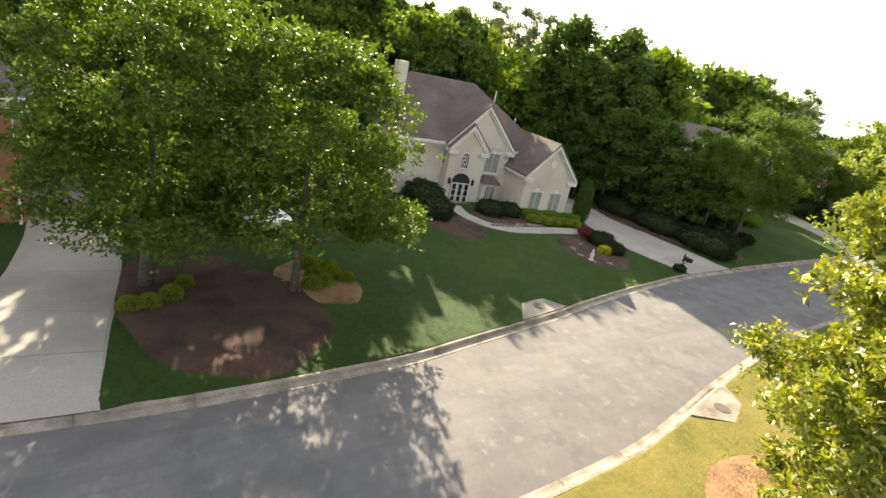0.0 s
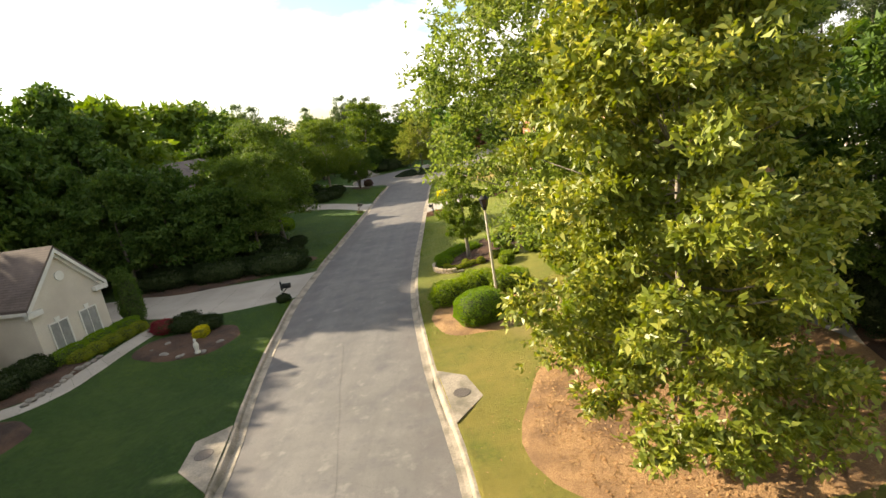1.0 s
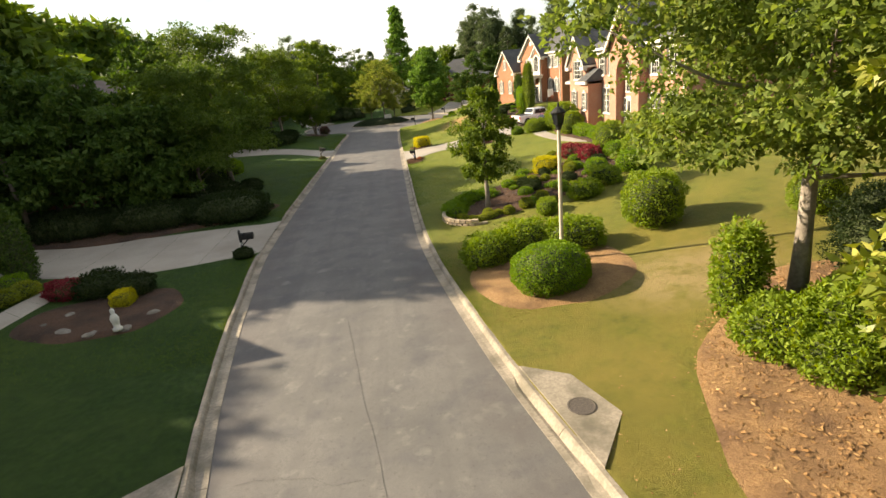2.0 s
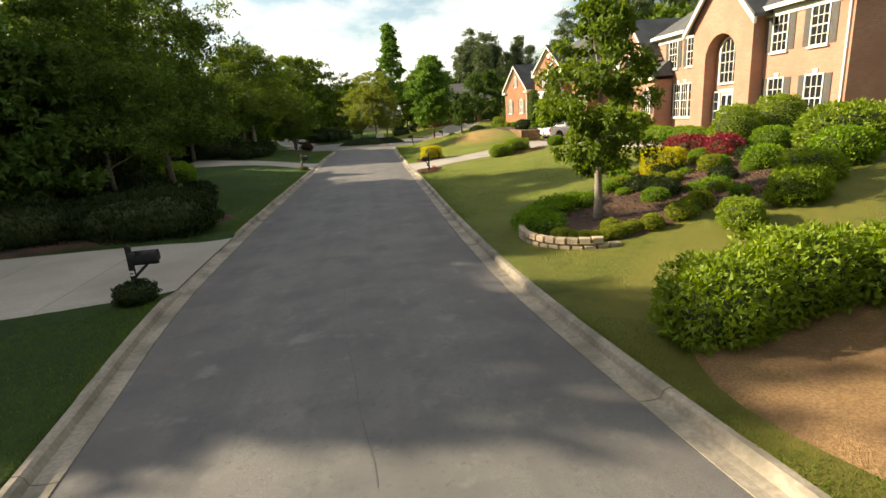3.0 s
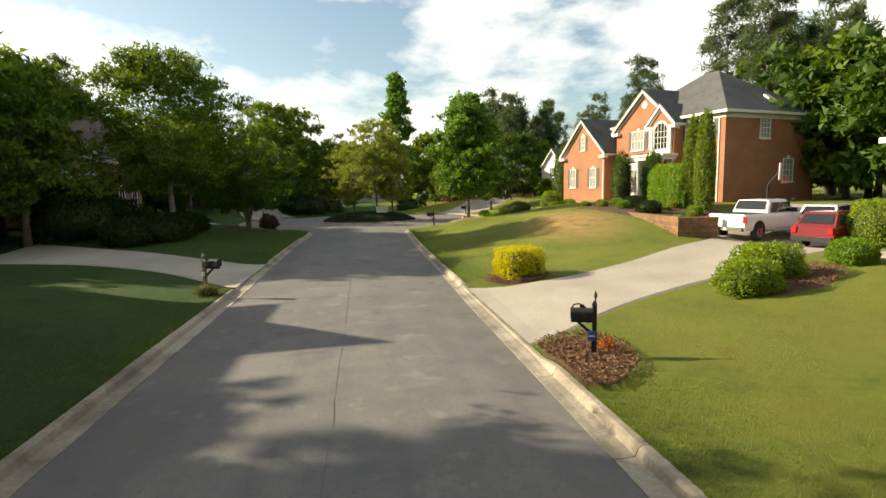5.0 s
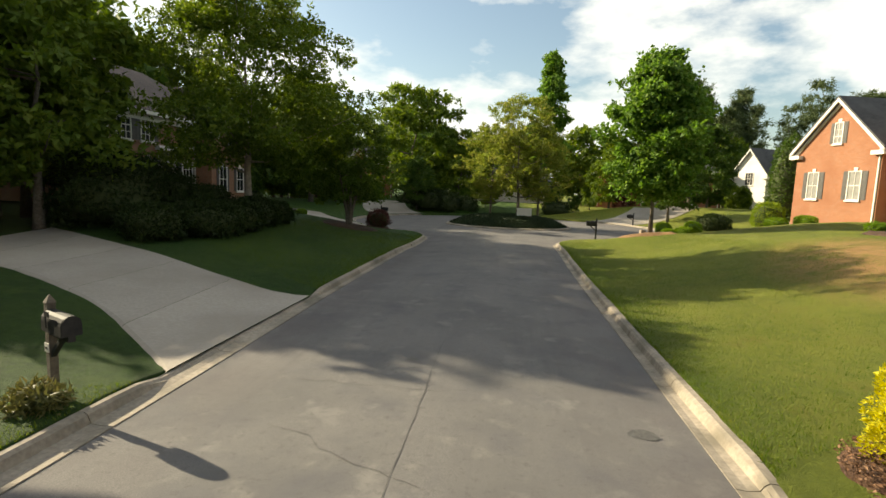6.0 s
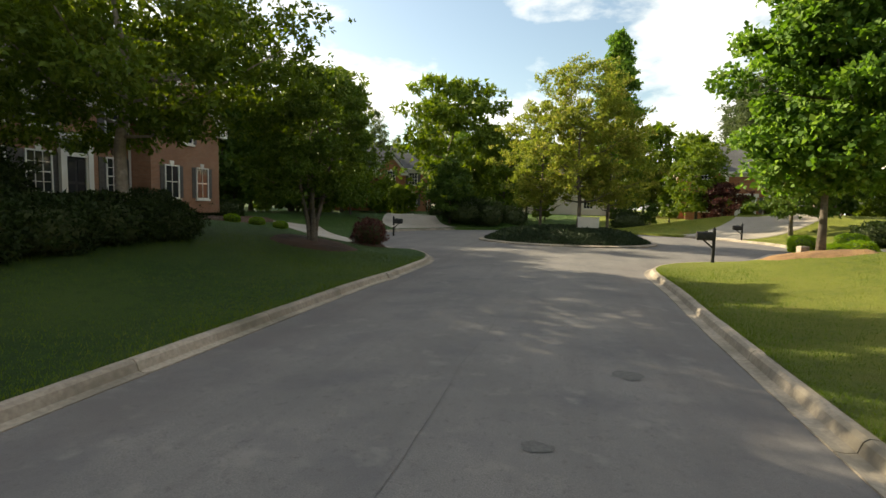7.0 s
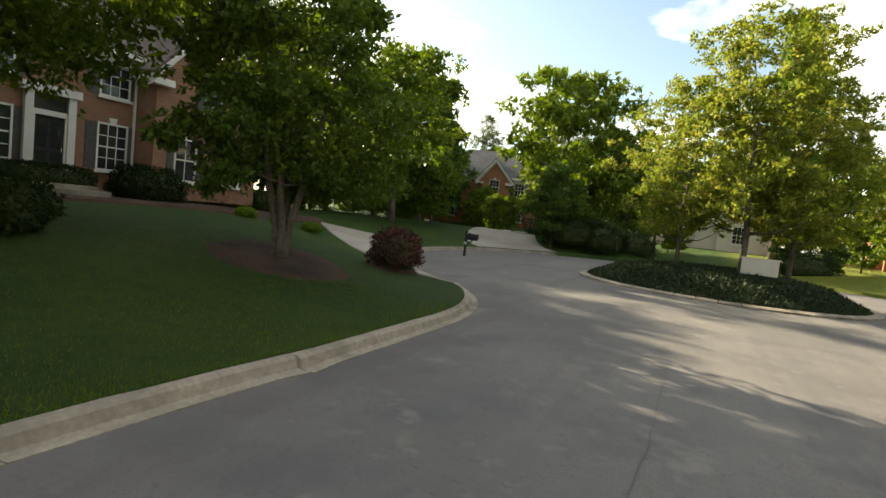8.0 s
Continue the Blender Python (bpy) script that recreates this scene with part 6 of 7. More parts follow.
def stucco_house():
    h = empty("stucco_house", pose(-19.7, 17.8, 0.6, 0, 0, 80), "two-storey cream stucco house with a steep brown shingle roof", "house")
    hip_block(h, -7, 9.6, 0, 10.5, -0.1, 4.7, 9.2, STUCCO, ROOF_BROWN, 0.4)
    gable_block(h, 0.35, 3.5, -0.9, 5, -0.1, 4.6, 6.3, STUCCO, ROOF_BROWN, 0.25)
    gable_block(h, 0.3, 6.0, -0.45, 6, -0.1, 4.9, 7.9, STUCCO, ROOF_BROWN, 0.3)
    gable_block(h, 6.0, 10.5, -3.6, 4, -0.1, 3.7, 6.1, STUCCO, ROOF_BROWN, 0.3)
    arch_window(h, 1.75, -0.92, 2.95, 0.6, 1.2, 0.06)
    arcs = [(1.75 + 0.8 * math.cos(a), 1.75 + 0.75 * math.sin(a)) for a in [k * math.pi / 10 for k in range(11)]] + [(0.95, 0), (2.55, 0)]
    # no recess is built: a flat black panel paints the porch's shade
    part("porch_arch", MB().prism([(a, -0.98, b) for a, b in arcs], [(a, -0.86, b) for a, b in arcs]), BLACK, h, "black arched panel standing in for the shaded porch opening")
    for x in (1.2, 1.75, 2.3):
        window(h, x, -1.0, 0.15, 0.34, 1.5, 1, 3, False, sill=False)
    for x in (0.7, 2.8):
        part("wall_lamp", MB().box(x - 0.08, x + 0.08, -1.08, -0.92, 1.6, 1.95).prism([(x - 0.1, -1.1, 1.95), (x + 0.1, -1.1, 1.95), (x + 0.1, -0.9, 1.95), (x - 0.1, -0.9, 1.95)], [(x - 0.02, -1.02, 2.1), (x + 0.02, -1.02, 2.1), (x + 0.02, -0.98, 2.1), (x - 0.02, -0.98, 2.1)]), BLACK, h)
    part("step", MB().box(0.75, 2.75, -2.0, -0.9, -0.1, 0.12).box(0.95, 2.55, -1.6, -0.9, 0.12, 0.24), CONCRETE, h)
    window(h, 4.45, -0.45, 2.75, 1.25, 1.55, 2, 1, False, pane=BLIND)
    bay = [(3.4, -0.45), (3.7, -1.1), (5.2, -1.1), (5.5, -0.45)]
    part("bay_window", MB().prism([(a, b, -0.1) for a, b in bay], [(a, b, 1.9) for a, b in bay]), STUCCO, h)
    part("bay_roof", MB().prism([(a, b, 1.9) for a, b in ((3.2, -0.45), (3.6, -1.3), (5.3, -1.3), (5.7, -0.45))], [(a, b, 2.45) for a, b in ((3.9, -0.45), (4.0, -0.7), (4.9, -0.7), (5.0, -0.45))]), ROOF_BROWN, h, "dark metal bay roof")
    window(h, 4.45, -1.1, 0.5, 0.9, 1.2, 2, 1, False, pane=BLIND)
    for x in (7.3, 9.2):
        window(h, x, -3.6, 0.75, 1.05, 1.5, 2, 1, False, pane=BLIND)
    part("round_vent", MB().tube([(8.25, -3.66, 4.6), (8.25, -3.6, 4.6)], [0.28, 0.28], 16), WHITE, h)
    downpipe(h, 0.1, -0.02, 0, 4.5)
    part("chimney", MB().box(-3.6, -2.8, 3, 4, 7, 9.9), STUCCO, h)
    for x, y, z in ((6.5, 5.0, 8.6), (8.6, 4.2, 6.6)):
        part("vent_pipe", MB().tube([(x, y, z - 0.7), (x, y, z + 0.35)], [0.06, 0.06], 8), WHITE, h)
    return h


def shade_house(name, label, m, length, depth, eave, ridge, gables, wall, roof, doors=(), step=2.9, skip=()):
    """A house seen mostly through leaves: body, street gables, rows of windows and a framed door."""
    h = empty(name, m, label, "house")
    hip_block(h, 0, length, 0, depth, -0.2, eave, ridge, wall, roof)
    for x0, x1, out, e, p in gables:
        gable_block(h, x0, x1, -out, 4, -0.2, e, p, wall, roof)
        window(h, 0.5 * (x0 + x1), -out, 0.9, 1.1, 1.7, 3, 4, False)
        if e > 5:
            window(h, 0.5 * (x0 + x1), -out, 3.9, 1.1, 1.6, 3, 4, False)
    x = 1.5
    while x < length - 1:
        if not (skip and (skip[0] < x < skip[1] or skip[2] < x < skip[3])) and all(not (a - 0.9 < x < b + 0.9) for a, b in [(g[0], g[1]) for g in gables] + [(d - 0.8, d + 0.8) for d in doors]):
            window(h, x, 0, 0.8, 1.1, 1.8, 3, 4, wall is not WHITE)
            if eave > 5:
                window(h, x, 0, 3.8, 1.1, 1.6, 3, 4, wall is not WHITE)
        x += step
    for d in doors:
        door(h, d, -0.04, 0.15, 1.1, 2.15, BLACK)
        part("surround", MB().box(d - 1.1, d - 0.75, -0.2, 0, 0, 2.9).box(d + 0.75, d + 1.1, -0.2, 0, 0, 2.9).box(d - 1.25, d + 1.25, -0.28, 0, 2.6, 3.05), WHITE, h, "white door surround")
    downpipe(h, length - 0.2, 0, 0, eave - 0.2)
    downpipe(h, 0.2, 0, 0, eave - 0.2)
    return h


orange_house()
red_house()
stucco_house()
loop_house = shade_house("brick_house", "brown brick house shaded by street trees", pose(-22, 84.6, 1.6, 0, 0, 90), 15.0, 10, 5.6, 9.3, (), BROWN_BRICK, ROOF_BROWN, (), 2.05, (4, 7, 8.5, 14.5))
gable_block(loop_house, 8.6, 14.2, -1.3, 4, -0.2, 5.3, 8.4, BROWN_BRICK, ROOF_BROWN)
for x, z, w, h in ((10.1, 0.7, 0.95, 1.75), (12.6, 0.7, 0.95, 1.75), (11.35, 3.9, 0.8, 1.5)):
    window(loop_house, x, -1.3, z, w, h, 2, 2, True, wide=0.3)
door(loop_house, 5.3, -0.06, 0.25, 1.0, 2.25, BLACK)
part("surround", MB().box(4.45, 4.72, -0.22, 0, 0, 3.3).box(5.88, 6.15, -0.22, 0, 0, 3.3).box(4.3, 6.3, -0.3, 0, 3.3, 3.6).box(4.72, 5.88, -0.18, 0, 2.5, 2.62), WHITE, loop_house, "white door surround with a transom")
part("transom", MB().box(4.75, 5.85, -0.1, -0.02, 2.64, 3.28), GLASS, loop_house)
part("step", MB().box(4.2, 6.4, -1.5, -0.05, -0.6, 0.06).box(4.0, 6.6, -2.0, -1.5, -0.6, -0.1), CONCRETE, loop_house)
downpipe(loop_house, 8.5, 0, 0, 5.3)
shade_house("brick_house", "dark brick house deep in tree shade", pose(-17.5, 48.5, 0.5, 0, 0, 90), 18.0, 10, 7.0, 9.6, ((0.5, 5.0, 1.5, 5.8, 7.6), (12.95, 15.65, 1.5, 6.2, 7.8)), BROWN_BRICK, ROOF_BROWN, (8.2,), 2.8)
shade_house("brick_house", "red brick house with a dark roof beyond the loop", pose(-32.4, 137.0, 1.2, 0, 0, 14), 15, 10, 6.0, 9.8, ((7.8, 11.6, 1.2, 5.8, 8.0),), RED_BRICK, ROOF_GREY, (), 2.8)
shade_house("brick_house", "brick house with a grey roof beyond the loop", pose(14.5, 139.0, 1.3, 0, 0, -10), 17, 10, 5.6, 9.4, ((1, 5, 1.5, 5.2, 7.4), (11, 15, 1.0, 3.4, 5.2)), RED_BRICK, ROOF_GREY, (7.5,), 2.8)
shade_house("pale_house", "white house with a steep gable behind hedges", pose(33.5, 138, 1.3, 0, 0, -60), 12, 9, 5.8, 9.0, ((1, 6, 1.2, 5.6, 8.8),), WHITE, ROOF_GREY, (8.0,), 2.8)
shade_house("pale_house", "pale house behind the island trees", pose(-7, 142.5, 1.3, 0, 0, 0), 15, 9, 3.4, 6.6, ((9, 13, 1.0, 3.2, 5.2),), STUCCO, ROOF_GREY, (5.0,), 2.6)
shade_house("brick_house", "dark red brick house beside the first driveway", pose(-15.5, -24.0, 0.1, 0, 0, 90), 16.2, 10, 5.9, 9.6, ((5.0, 10.0, 1.4, 5.6, 8.0),), RED_BRICK, ROOF_BROWN, (), 2.8)
shade_house("brick_house", "orange brick house behind the magnolia", pose(24.2, 20.5, 1.2, 0, 0, -90), 15, 10, 6.0, 10.0, ((9.5, 14.2, 1.4, 5.8, 8.6),), BROWN_BRICK, ROOF_GREY, (5.0,), 2.8)


# ---- street furniture and small things ----
def mailbox(x, y, turn, sign=False, group="mailboxes"):
    """A black box on a timber post, its mouth to the street."""
    top = empty("mailbox", pose(x, y, ground(x, y), 0, 0, turn) @ Matrix.Scale(0.86 if sign else 1.0, 4), "black metal mailbox on a dark timber post", "mailbox", group)
    part("post", MB().box(-0.05, 0.05, -0.05, 0.05, -0.3, 1.28).prism([(-0.06, -0.06, 1.28), (0.06, -0.06, 1.28), (0.06, 0.06, 1.28), (-0.06, 0.06, 1.28)], [(-0.01, -0.01, 1.38), (0.01, -0.01, 1.38), (0.01, 0.01, 1.38), (-0.01, 0.01, 1.38)]), WOODP if sign is None else BLACK, top)
    reach = 0.52 if sign else 0.62
    part("arm", MB().box(-0.05, reach, -0.04, 0.04, 0.86, 0.94).prism([(0.05, -0.03, 0.55), (0.05, 0.03, 0.55), (0.4, 0.03, 0.86), (0.4, -0.03, 0.86)], [(0.05, -0.03, 0.63), (0.05, 0.03, 0.63), (0.32, 0.03, 0.86), (0.32, -0.03, 0.86)]), BLACK, top)
    prof = [(-0.12, 0.94), (0.12, 0.94), (0.12, 1.08)] + [(0.12 * math.cos(a), 1.08 + 0.12 * math.sin(a)) for a in [k * math.pi / 8 for k in range(1, 8)]] + [(-0.12, 1.08)]
    box = part("box", MB().prism([(0.04, a, b) for a, b in prof], [(reach, a, b) for a, b in prof]), BLACK, top)
    part("door", MB().prism([(reach, 0.96 * a, b) for a, b in prof], [(reach + 0.015, 0.96 * a, b) for a, b in prof]), BLACK, box)
    part("flag", MB().box(0.2, 0.23, -0.14, -0.125, 1.0, 1.22).box(0.2, 0.32, -0.14, -0.125, 1.15, 1.22), BLACK, box, "small signal flag")
    if sign:
        part("finial", MB().tube([(-0.02, 0, 1.3), (-0.02, 0, 1.42), (-0.02, 0, 1.47), (-0.02, 0, 1.53), (-0.02, 0, 1.6)], [0.02, 0.018, 0.04, 0.03, 0.006], 8), BLACK, top)
        part("scroll", MB().tube([(0.5, 0, 1.2), (0.46, 0, 1.27), (0.36, 0, 1.29), (0.26, 0, 1.26), (0.2, 0, 1.2)], [0.018] * 5, 6), BLACK, box, "curled iron ornament on the box")
        part("blue_sign", MB().box(-0.02, 0.15, 0.11, 0.125, 0.46, 0.68), BLUE, top, "small blue sign with a white bar")
        part("stake", MB().box(0.05, 0.07, 0.09, 0.11, -0.2, 0.5), BLACK, top)
        part("bar", MB().box(0.0, 0.13, 0.125, 0.129, 0.55, 0.59), WHITE, top)
        return top
    part("plate", MB().box(-0.058, 0.058, -0.062, -0.05, 0.62, 0.74), WHITE if not sign else BLUE, top, "small plate with a plain bar")
    part("bar", MB().box(-0.035, 0.035, -0.066, -0.062, 0.66, 0.69), BLACK if not sign else WHITE, top)
    return top


mailbox(-4.75, 30.6, 0)
mailbox(-4.95, 63.35, -26, None)
mailbox(4.9, 54.4, 160, True)
mailbox(6.75, 91.6, 180)
mailbox(-10.4, 103.4, 0)
mailbox(13.6, 111.0, 180)


def lamp_post(x, y):
    top = empty("street_lamp", pose(x, y, ground(x, y)), "black lantern on a pale slender street lamp post", "street lamp")
    part("pole", MB().tube([(0, 0, -0.3), (0, 0, 0.5), (0, 0, 5.0)], [0.085, 0.075, 0.06], 12), STUCCO, top, "pale pole")
    part("base", MB().lathe([(0.15, -0.1), (0.15, 0.25), (0.11, 0.4), (0.09, 0.5)], 14), CONCRETE, top)
    part("collar", MB().lathe([(0.06, 4.95), (0.10, 5.0), (0.10, 5.06), (0.17, 5.16)], 12), BLACK, top)
    part("lantern", MB().lathe([(0.15, 5.16), (0.22, 5.52)], 6), GLASS, top)
    cage = MB()
    for k in range(6):
        a = math.pi * k / 3
        cage.tube([(0.155 * math.cos(a), 0.155 * math.sin(a), 5.16), (0.225 * math.cos(a), 0.225 * math.sin(a), 5.52)], [0.014, 0.014], 5)
    part("cage", cage, BLACK, top)
    part("hood", MB().lathe([(0.26, 5.52), (0.27, 5.56), (0.12, 5.70), (0.05, 5.74), (0.03, 5.86), (0.005, 5.9)], 12), BLACK, top, "black hood")


lamp_post(8.95, 23.8)


def wheel(parent, x, y, r=0.38, w=0.26):
    side = -1 if y < 0 else 1
    t = part("wheel", MB().tube([(x, y - w / 2, r), (x, y - w * 0.42, r), (x, y + w * 0.42, r), (x, y + w / 2, r)], [r * 0.92, r, r, r * 0.92], 22), RUBBER, parent, "black tyre")
    part("rim", MB().tube([(x, y + side * w * 0.3, r), (x, y + side * (w / 2 + 0.012), r)], [r * 0.64, r * 0.6], 16), CHROME, t)


def pickup(x, y, turn):
    """A crew-cab pickup, nose along its x."""
    top = empty("pickup_truck", pose(x, y, ground(x, y) + 0.04, 0, 0, turn), "white crew-cab pickup truck parked on the driveway", "truck")
    def loft(sections):
        mb = MB()
        n = len(sections[0])
        for s in sections:
            mb.v += s
        for a in range(len(sections) - 1):
            for k in range(n):
                t = (k + 1) % n
                mb.f.append((a * n + k, a * n + t, (a + 1) * n + t, (a + 1) * n + k))
                mb.m.append(0)
        mb.f += [tuple(reversed(range(n))), tuple(range((len(sections) - 1) * n, len(sections) * n))]
        mb.m += [0, 0]
        return mb
    def ring(u, w, z0, z1):
        return [(u, -w + 0.06, z0), (u, w - 0.06, z0), (u, w, z0 + 0.12), (u, w, z1 - 0.14), (u, w - 0.09, z1), (u, -w + 0.09, z1), (u, -w, z1 - 0.14), (u, -w, z0 + 0.12)]
    part("body", loft([ring(-2.85, 0.95, 0.55, 1.22), ring(-2.75, 0.98, 0.48, 1.28), ring(1.35, 0.98, 0.46, 1.26), ring(2.5, 0.97, 0.48, 1.2), ring(2.85, 0.9, 0.55, 1.08)]), PAINT_WHITE, top)
    part("bed", MB().box(-2.62, -0.95, -0.8, 0.8, 1.275, 1.29), BLACK, top, "black load bed")
    part("cab", loft([ring(-0.95, 0.88, 1.2, 1.5), ring(-0.72, 0.82, 1.2, 1.9), ring(0.75, 0.8, 1.2, 1.92), ring(1.55, 0.86, 1.2, 1.3)]), PAINT_WHITE, top)
    for s in (-1, 1):
        for a, b in ((-0.62, 0.05), (0.13, 0.85)):
            glass = MB().prism([(a, s * 0.86, 1.32), (b + 0.12, s * 0.86, 1.32), (b, s * 0.835, 1.78), (a + 0.06, s * 0.835, 1.78)], [(a, s * 0.895, 1.32), (b + 0.12, s * 0.895, 1.32), (b, s * 0.86, 1.78), (a + 0.06, s * 0.86, 1.78)])
            part("side_glass", glass, GLASS, top)
    part("rear_glass", MB().prism([(-0.94, -0.76, 1.46), (-0.94, 0.76, 1.46), (-0.75, 0.68, 1.84), (-0.75, -0.68, 1.84)], [(-0.995, -0.76, 1.46), (-0.995, 0.76, 1.46), (-0.79, 0.68, 1.86), (-0.79, -0.68, 1.86)]), GLASS, top)
    part("bumper", MB().box(-3.0, -2.83, -0.9, 0.9, 0.5, 0.68), CHROME, top, "chrome rear bumper")
    part("number_plate", MB().box(-3.01, -2.995, -0.16, 0.16, 0.54, 0.64), WHITE, top)
    for s in (-1, 1):
        part("tail_light", MB().box(-2.87, -2.8, s * 0.93 - 0.09, s * 0.93 + 0.06, 0.88, 1.18), TAILLIGHT, top, "red tail light")
        part("mirror", MB().box(0.98, 1.1, s * 1.0 - 0.12, s * 1.0 + 0.12, 1.28, 1.5), BLACK, top)
        part("step_bar", MB().tube([(-0.6, s * 0.98, 0.42), (1.2, s * 0.98, 0.42)], [0.04, 0.04], 8), CHROME, top)
        for u in (-1.75, 1.9):
            part("wheel_arch", MB().tube([(u, s * 0.9, 0.5), (u, s * 0.992, 0.5)], [0.47, 0.47], 20), BLACK, top)
            wheel(top, u, s * 0.9)
    return top


def suv(x, y, turn, paint, label):
    top = empty("car", pose(x, y, ground(x, y) + 0.04, 0, 0, turn), label, "car")
    low = [(-2.18, 0.35), (2.1, 0.35), (2.3, 0.5), (2.28, 0.78), (2.05, 0.93), (1.1, 1.07), (-2.12, 1.07), (-2.24, 0.95), (-2.28, 0.5)]
    body = MB()
    rings = [[(a * (0.97 if abs(w) < 0.9 and k in (0, 3) else 1.0), w * (0.96 if b < 0.45 or b > 1.0 else 1.0), b) for a, b in low] for k, w in enumerate((-0.9, -0.82, 0.82, 0.9))]
    n = len(low)
    for r in rings:
        body.v += r
    for k in range(3):
        for q in range(n):
            t = (q + 1) % n
            body.f.append((k * n + q, (k + 1) * n + q, (k + 1) * n + t, k * n + t))
            body.m.append(0)
    body.f += [tuple(range(n)), tuple(reversed(range(3 * n, 4 * n)))]
    body.m += [0, 0]
    part("body", body, paint, top)
    cab = MB().prism([(-2.1, -0.84, 1.05), (1.05, -0.84, 1.05), (1.05, 0.84, 1.05), (-2.1, 0.84, 1.05)], [(-1.7, -0.68, 1.62), (0.4, -0.68, 1.62), (0.4, 0.68, 1.62), (-1.7, 0.68, 1.62)])
    part("cab", cab, paint, top)
    part("rear_glass", MB().prism([(-2.08, -0.7, 1.14), (-2.08, 0.7, 1.14), (-1.8, 0.6, 1.54), (-1.8, -0.6, 1.54)], [(-2.0, -0.7, 1.14), (-2.0, 0.7, 1.14), (-1.72, 0.6, 1.54), (-1.72, -0.6, 1.54)]), GLASS, top)
    part("windscreen", MB().prism([(0.98, -0.72, 1.12), (0.98, 0.72, 1.12), (0.52, 0.62, 1.55), (0.52, -0.62, 1.55)], [(0.9, -0.72, 1.12), (0.9, 0.72, 1.12), (0.44, 0.62, 1.55), (0.44, -0.62, 1.55)]), GLASS, top)
    part("bumper", MB().box(-2.36, -2.2, -0.84, 0.84, 0.36, 0.56), BLACK, top, "black rear bumper")
    for w in (-1, 1):
        part("tail_light", MB().box(-2.31, -2.2, w * 0.76 - 0.1, w * 0.76 + 0.1, 0.72, 0.98), TAILLIGHT, top, "red tail light")
        part("mirror", MB().box(0.72, 0.86, w * 0.94 - 0.09, w * 0.94 + 0.09, 1.06, 1.22), BLACK, top)
    for s in (-1, 1):
        gl = MB().prism([(-1.85, s * 0.78, 1.12), (0.82, s * 0.78, 1.12), (0.36, s * 0.68, 1.54), (-1.6, s * 0.68, 1.54)], [(-1.85, s * 0.835, 1.12), (0.82, s * 0.835, 1.12), (0.36, s * 0.72, 1.54), (-1.6, s * 0.72, 1.54)])
        part("side_glass", gl, GLASS, top)
    for u in (-1.4, 1.4):
        for s in (-1, 1):
            wheel(top, u, s * 0.82, 0.34, 0.22)
    return top


pickup(20.3, 68.3, 19)
suv(21.9, 65.2, 14, PAINT_RED, "dark red car parked beside the truck")
suv(-15.4, 2.6, 20, PAINT_WHITE, "white car parked behind the shade trees")
suv(24.4, 68.4, 30, PAINT_WHITE, "white car parked beside the brick house")


def hoop(x, y, turn):
    top = empty("basketball_hoop", pose(x, y, ground(x, y), 0, 0, turn) @ Matrix.Scale(0.88, 4), "basketball hoop on a black pole beside the driveway", "basketball hoop")
    part("pole", MB().tube([(0, 0, -0.2), (0, 0, 2.6), (-0.5, 0, 3.3)], [0.06, 0.06, 0.05], 8), BLACK, top)
    part("backboard", MB().box(-0.62, -0.57, -0.75, 0.75, 2.9, 3.9).box(-0.64, -0.62, -0.75, 0.75, 2.9, 2.96).box(-0.64, -0.62, -0.75, 0.75, 3.84, 3.9), WHITE, top)
    rim = MB()
    pts = [(-0.87 + 0.23 * math.cos(a), 0.23 * math.sin(a), 3.05) for a in [k * math.pi / 8 for k in range(17)]]
    rim.tube(pts, [0.012] * 17, 5)
    part("rim", rim, HOOP, top)
    net = MB()
    for k in range(12):
        a = k * math.pi / 6
        net.tube([(-0.87 + 0.22 * math.cos(a), 0.22 * math.sin(a), 3.04), (-0.87 + 0.13 * math.cos(a + 0.4), 0.13 * math.sin(a + 0.4), 2.65)], [0.008, 0.008], 4)
    part("net", net, HOOP, top)


hoop(22.4, 70.4, 135)


def statue(x, y):
    mb = MB().lathe([(0.16, 0), (0.17, 0.08), (0.1, 0.12), (0.12, 0.3), (0.15, 0.45), (0.1, 0.58), (0.05, 0.62), (0.08, 0.72), (0.06, 0.8), (0.01, 0.83)], 12)
    ob = part("garden_statue", mb, WHITE, None, smooth=True)
    ob.matrix_world = pose(x, y, ground(x, y) + 0.12)
    tagged(ob, "small pale garden statue among rocks", "statue")


statue(-7.2, 23.3)


def rock_mesh(seed):
    r = random.Random(seed)
    bm = bmesh.new()
    bmesh.ops.create_icosphere(bm, subdivisions=2, radius=1.0)
    for v in bm.verts:
        v.co *= 1 + 0.35 * noise.noise(v.co * 1.3 + Vector((seed * 7.1, 0, 0)))
        v.co.z *= 0.6
    me = bpy.data.meshes.new("rock")
    bm.to_mesh(me)
    bm.free()
    me.materials.append(ROCK)
    return me


ROCKS = [rock_mesh(k) for k in range(4)]
rr = random.Random(3)
for k in range(4, 22):
    if k < 10:
        x, y = -8.5 + 2.3 * math.cos(k * 0.7) * rr.uniform(0.5, 1), 24.6 + 1.9 * math.sin(k * 0.7) * rr.uniform(0.5, 1)
    else:
        x, y = -13.0 + 0.1 * math.sin(k), 18.9 + 0.45 * (k - 10)
    ob = new("garden_rock", ROCKS[k % 4])
    s = rr.uniform(0.12, 0.24)
    ob.matrix_world = pose(x, y, ground(x, y) + 0.06, 0, 0, rr.uniform(0, 360)) @ Matrix.Diagonal((s * 1.3, s, s, 1))
    tagged(ob, "rounded grey garden rock in mulch", "rock", "garden rocks")


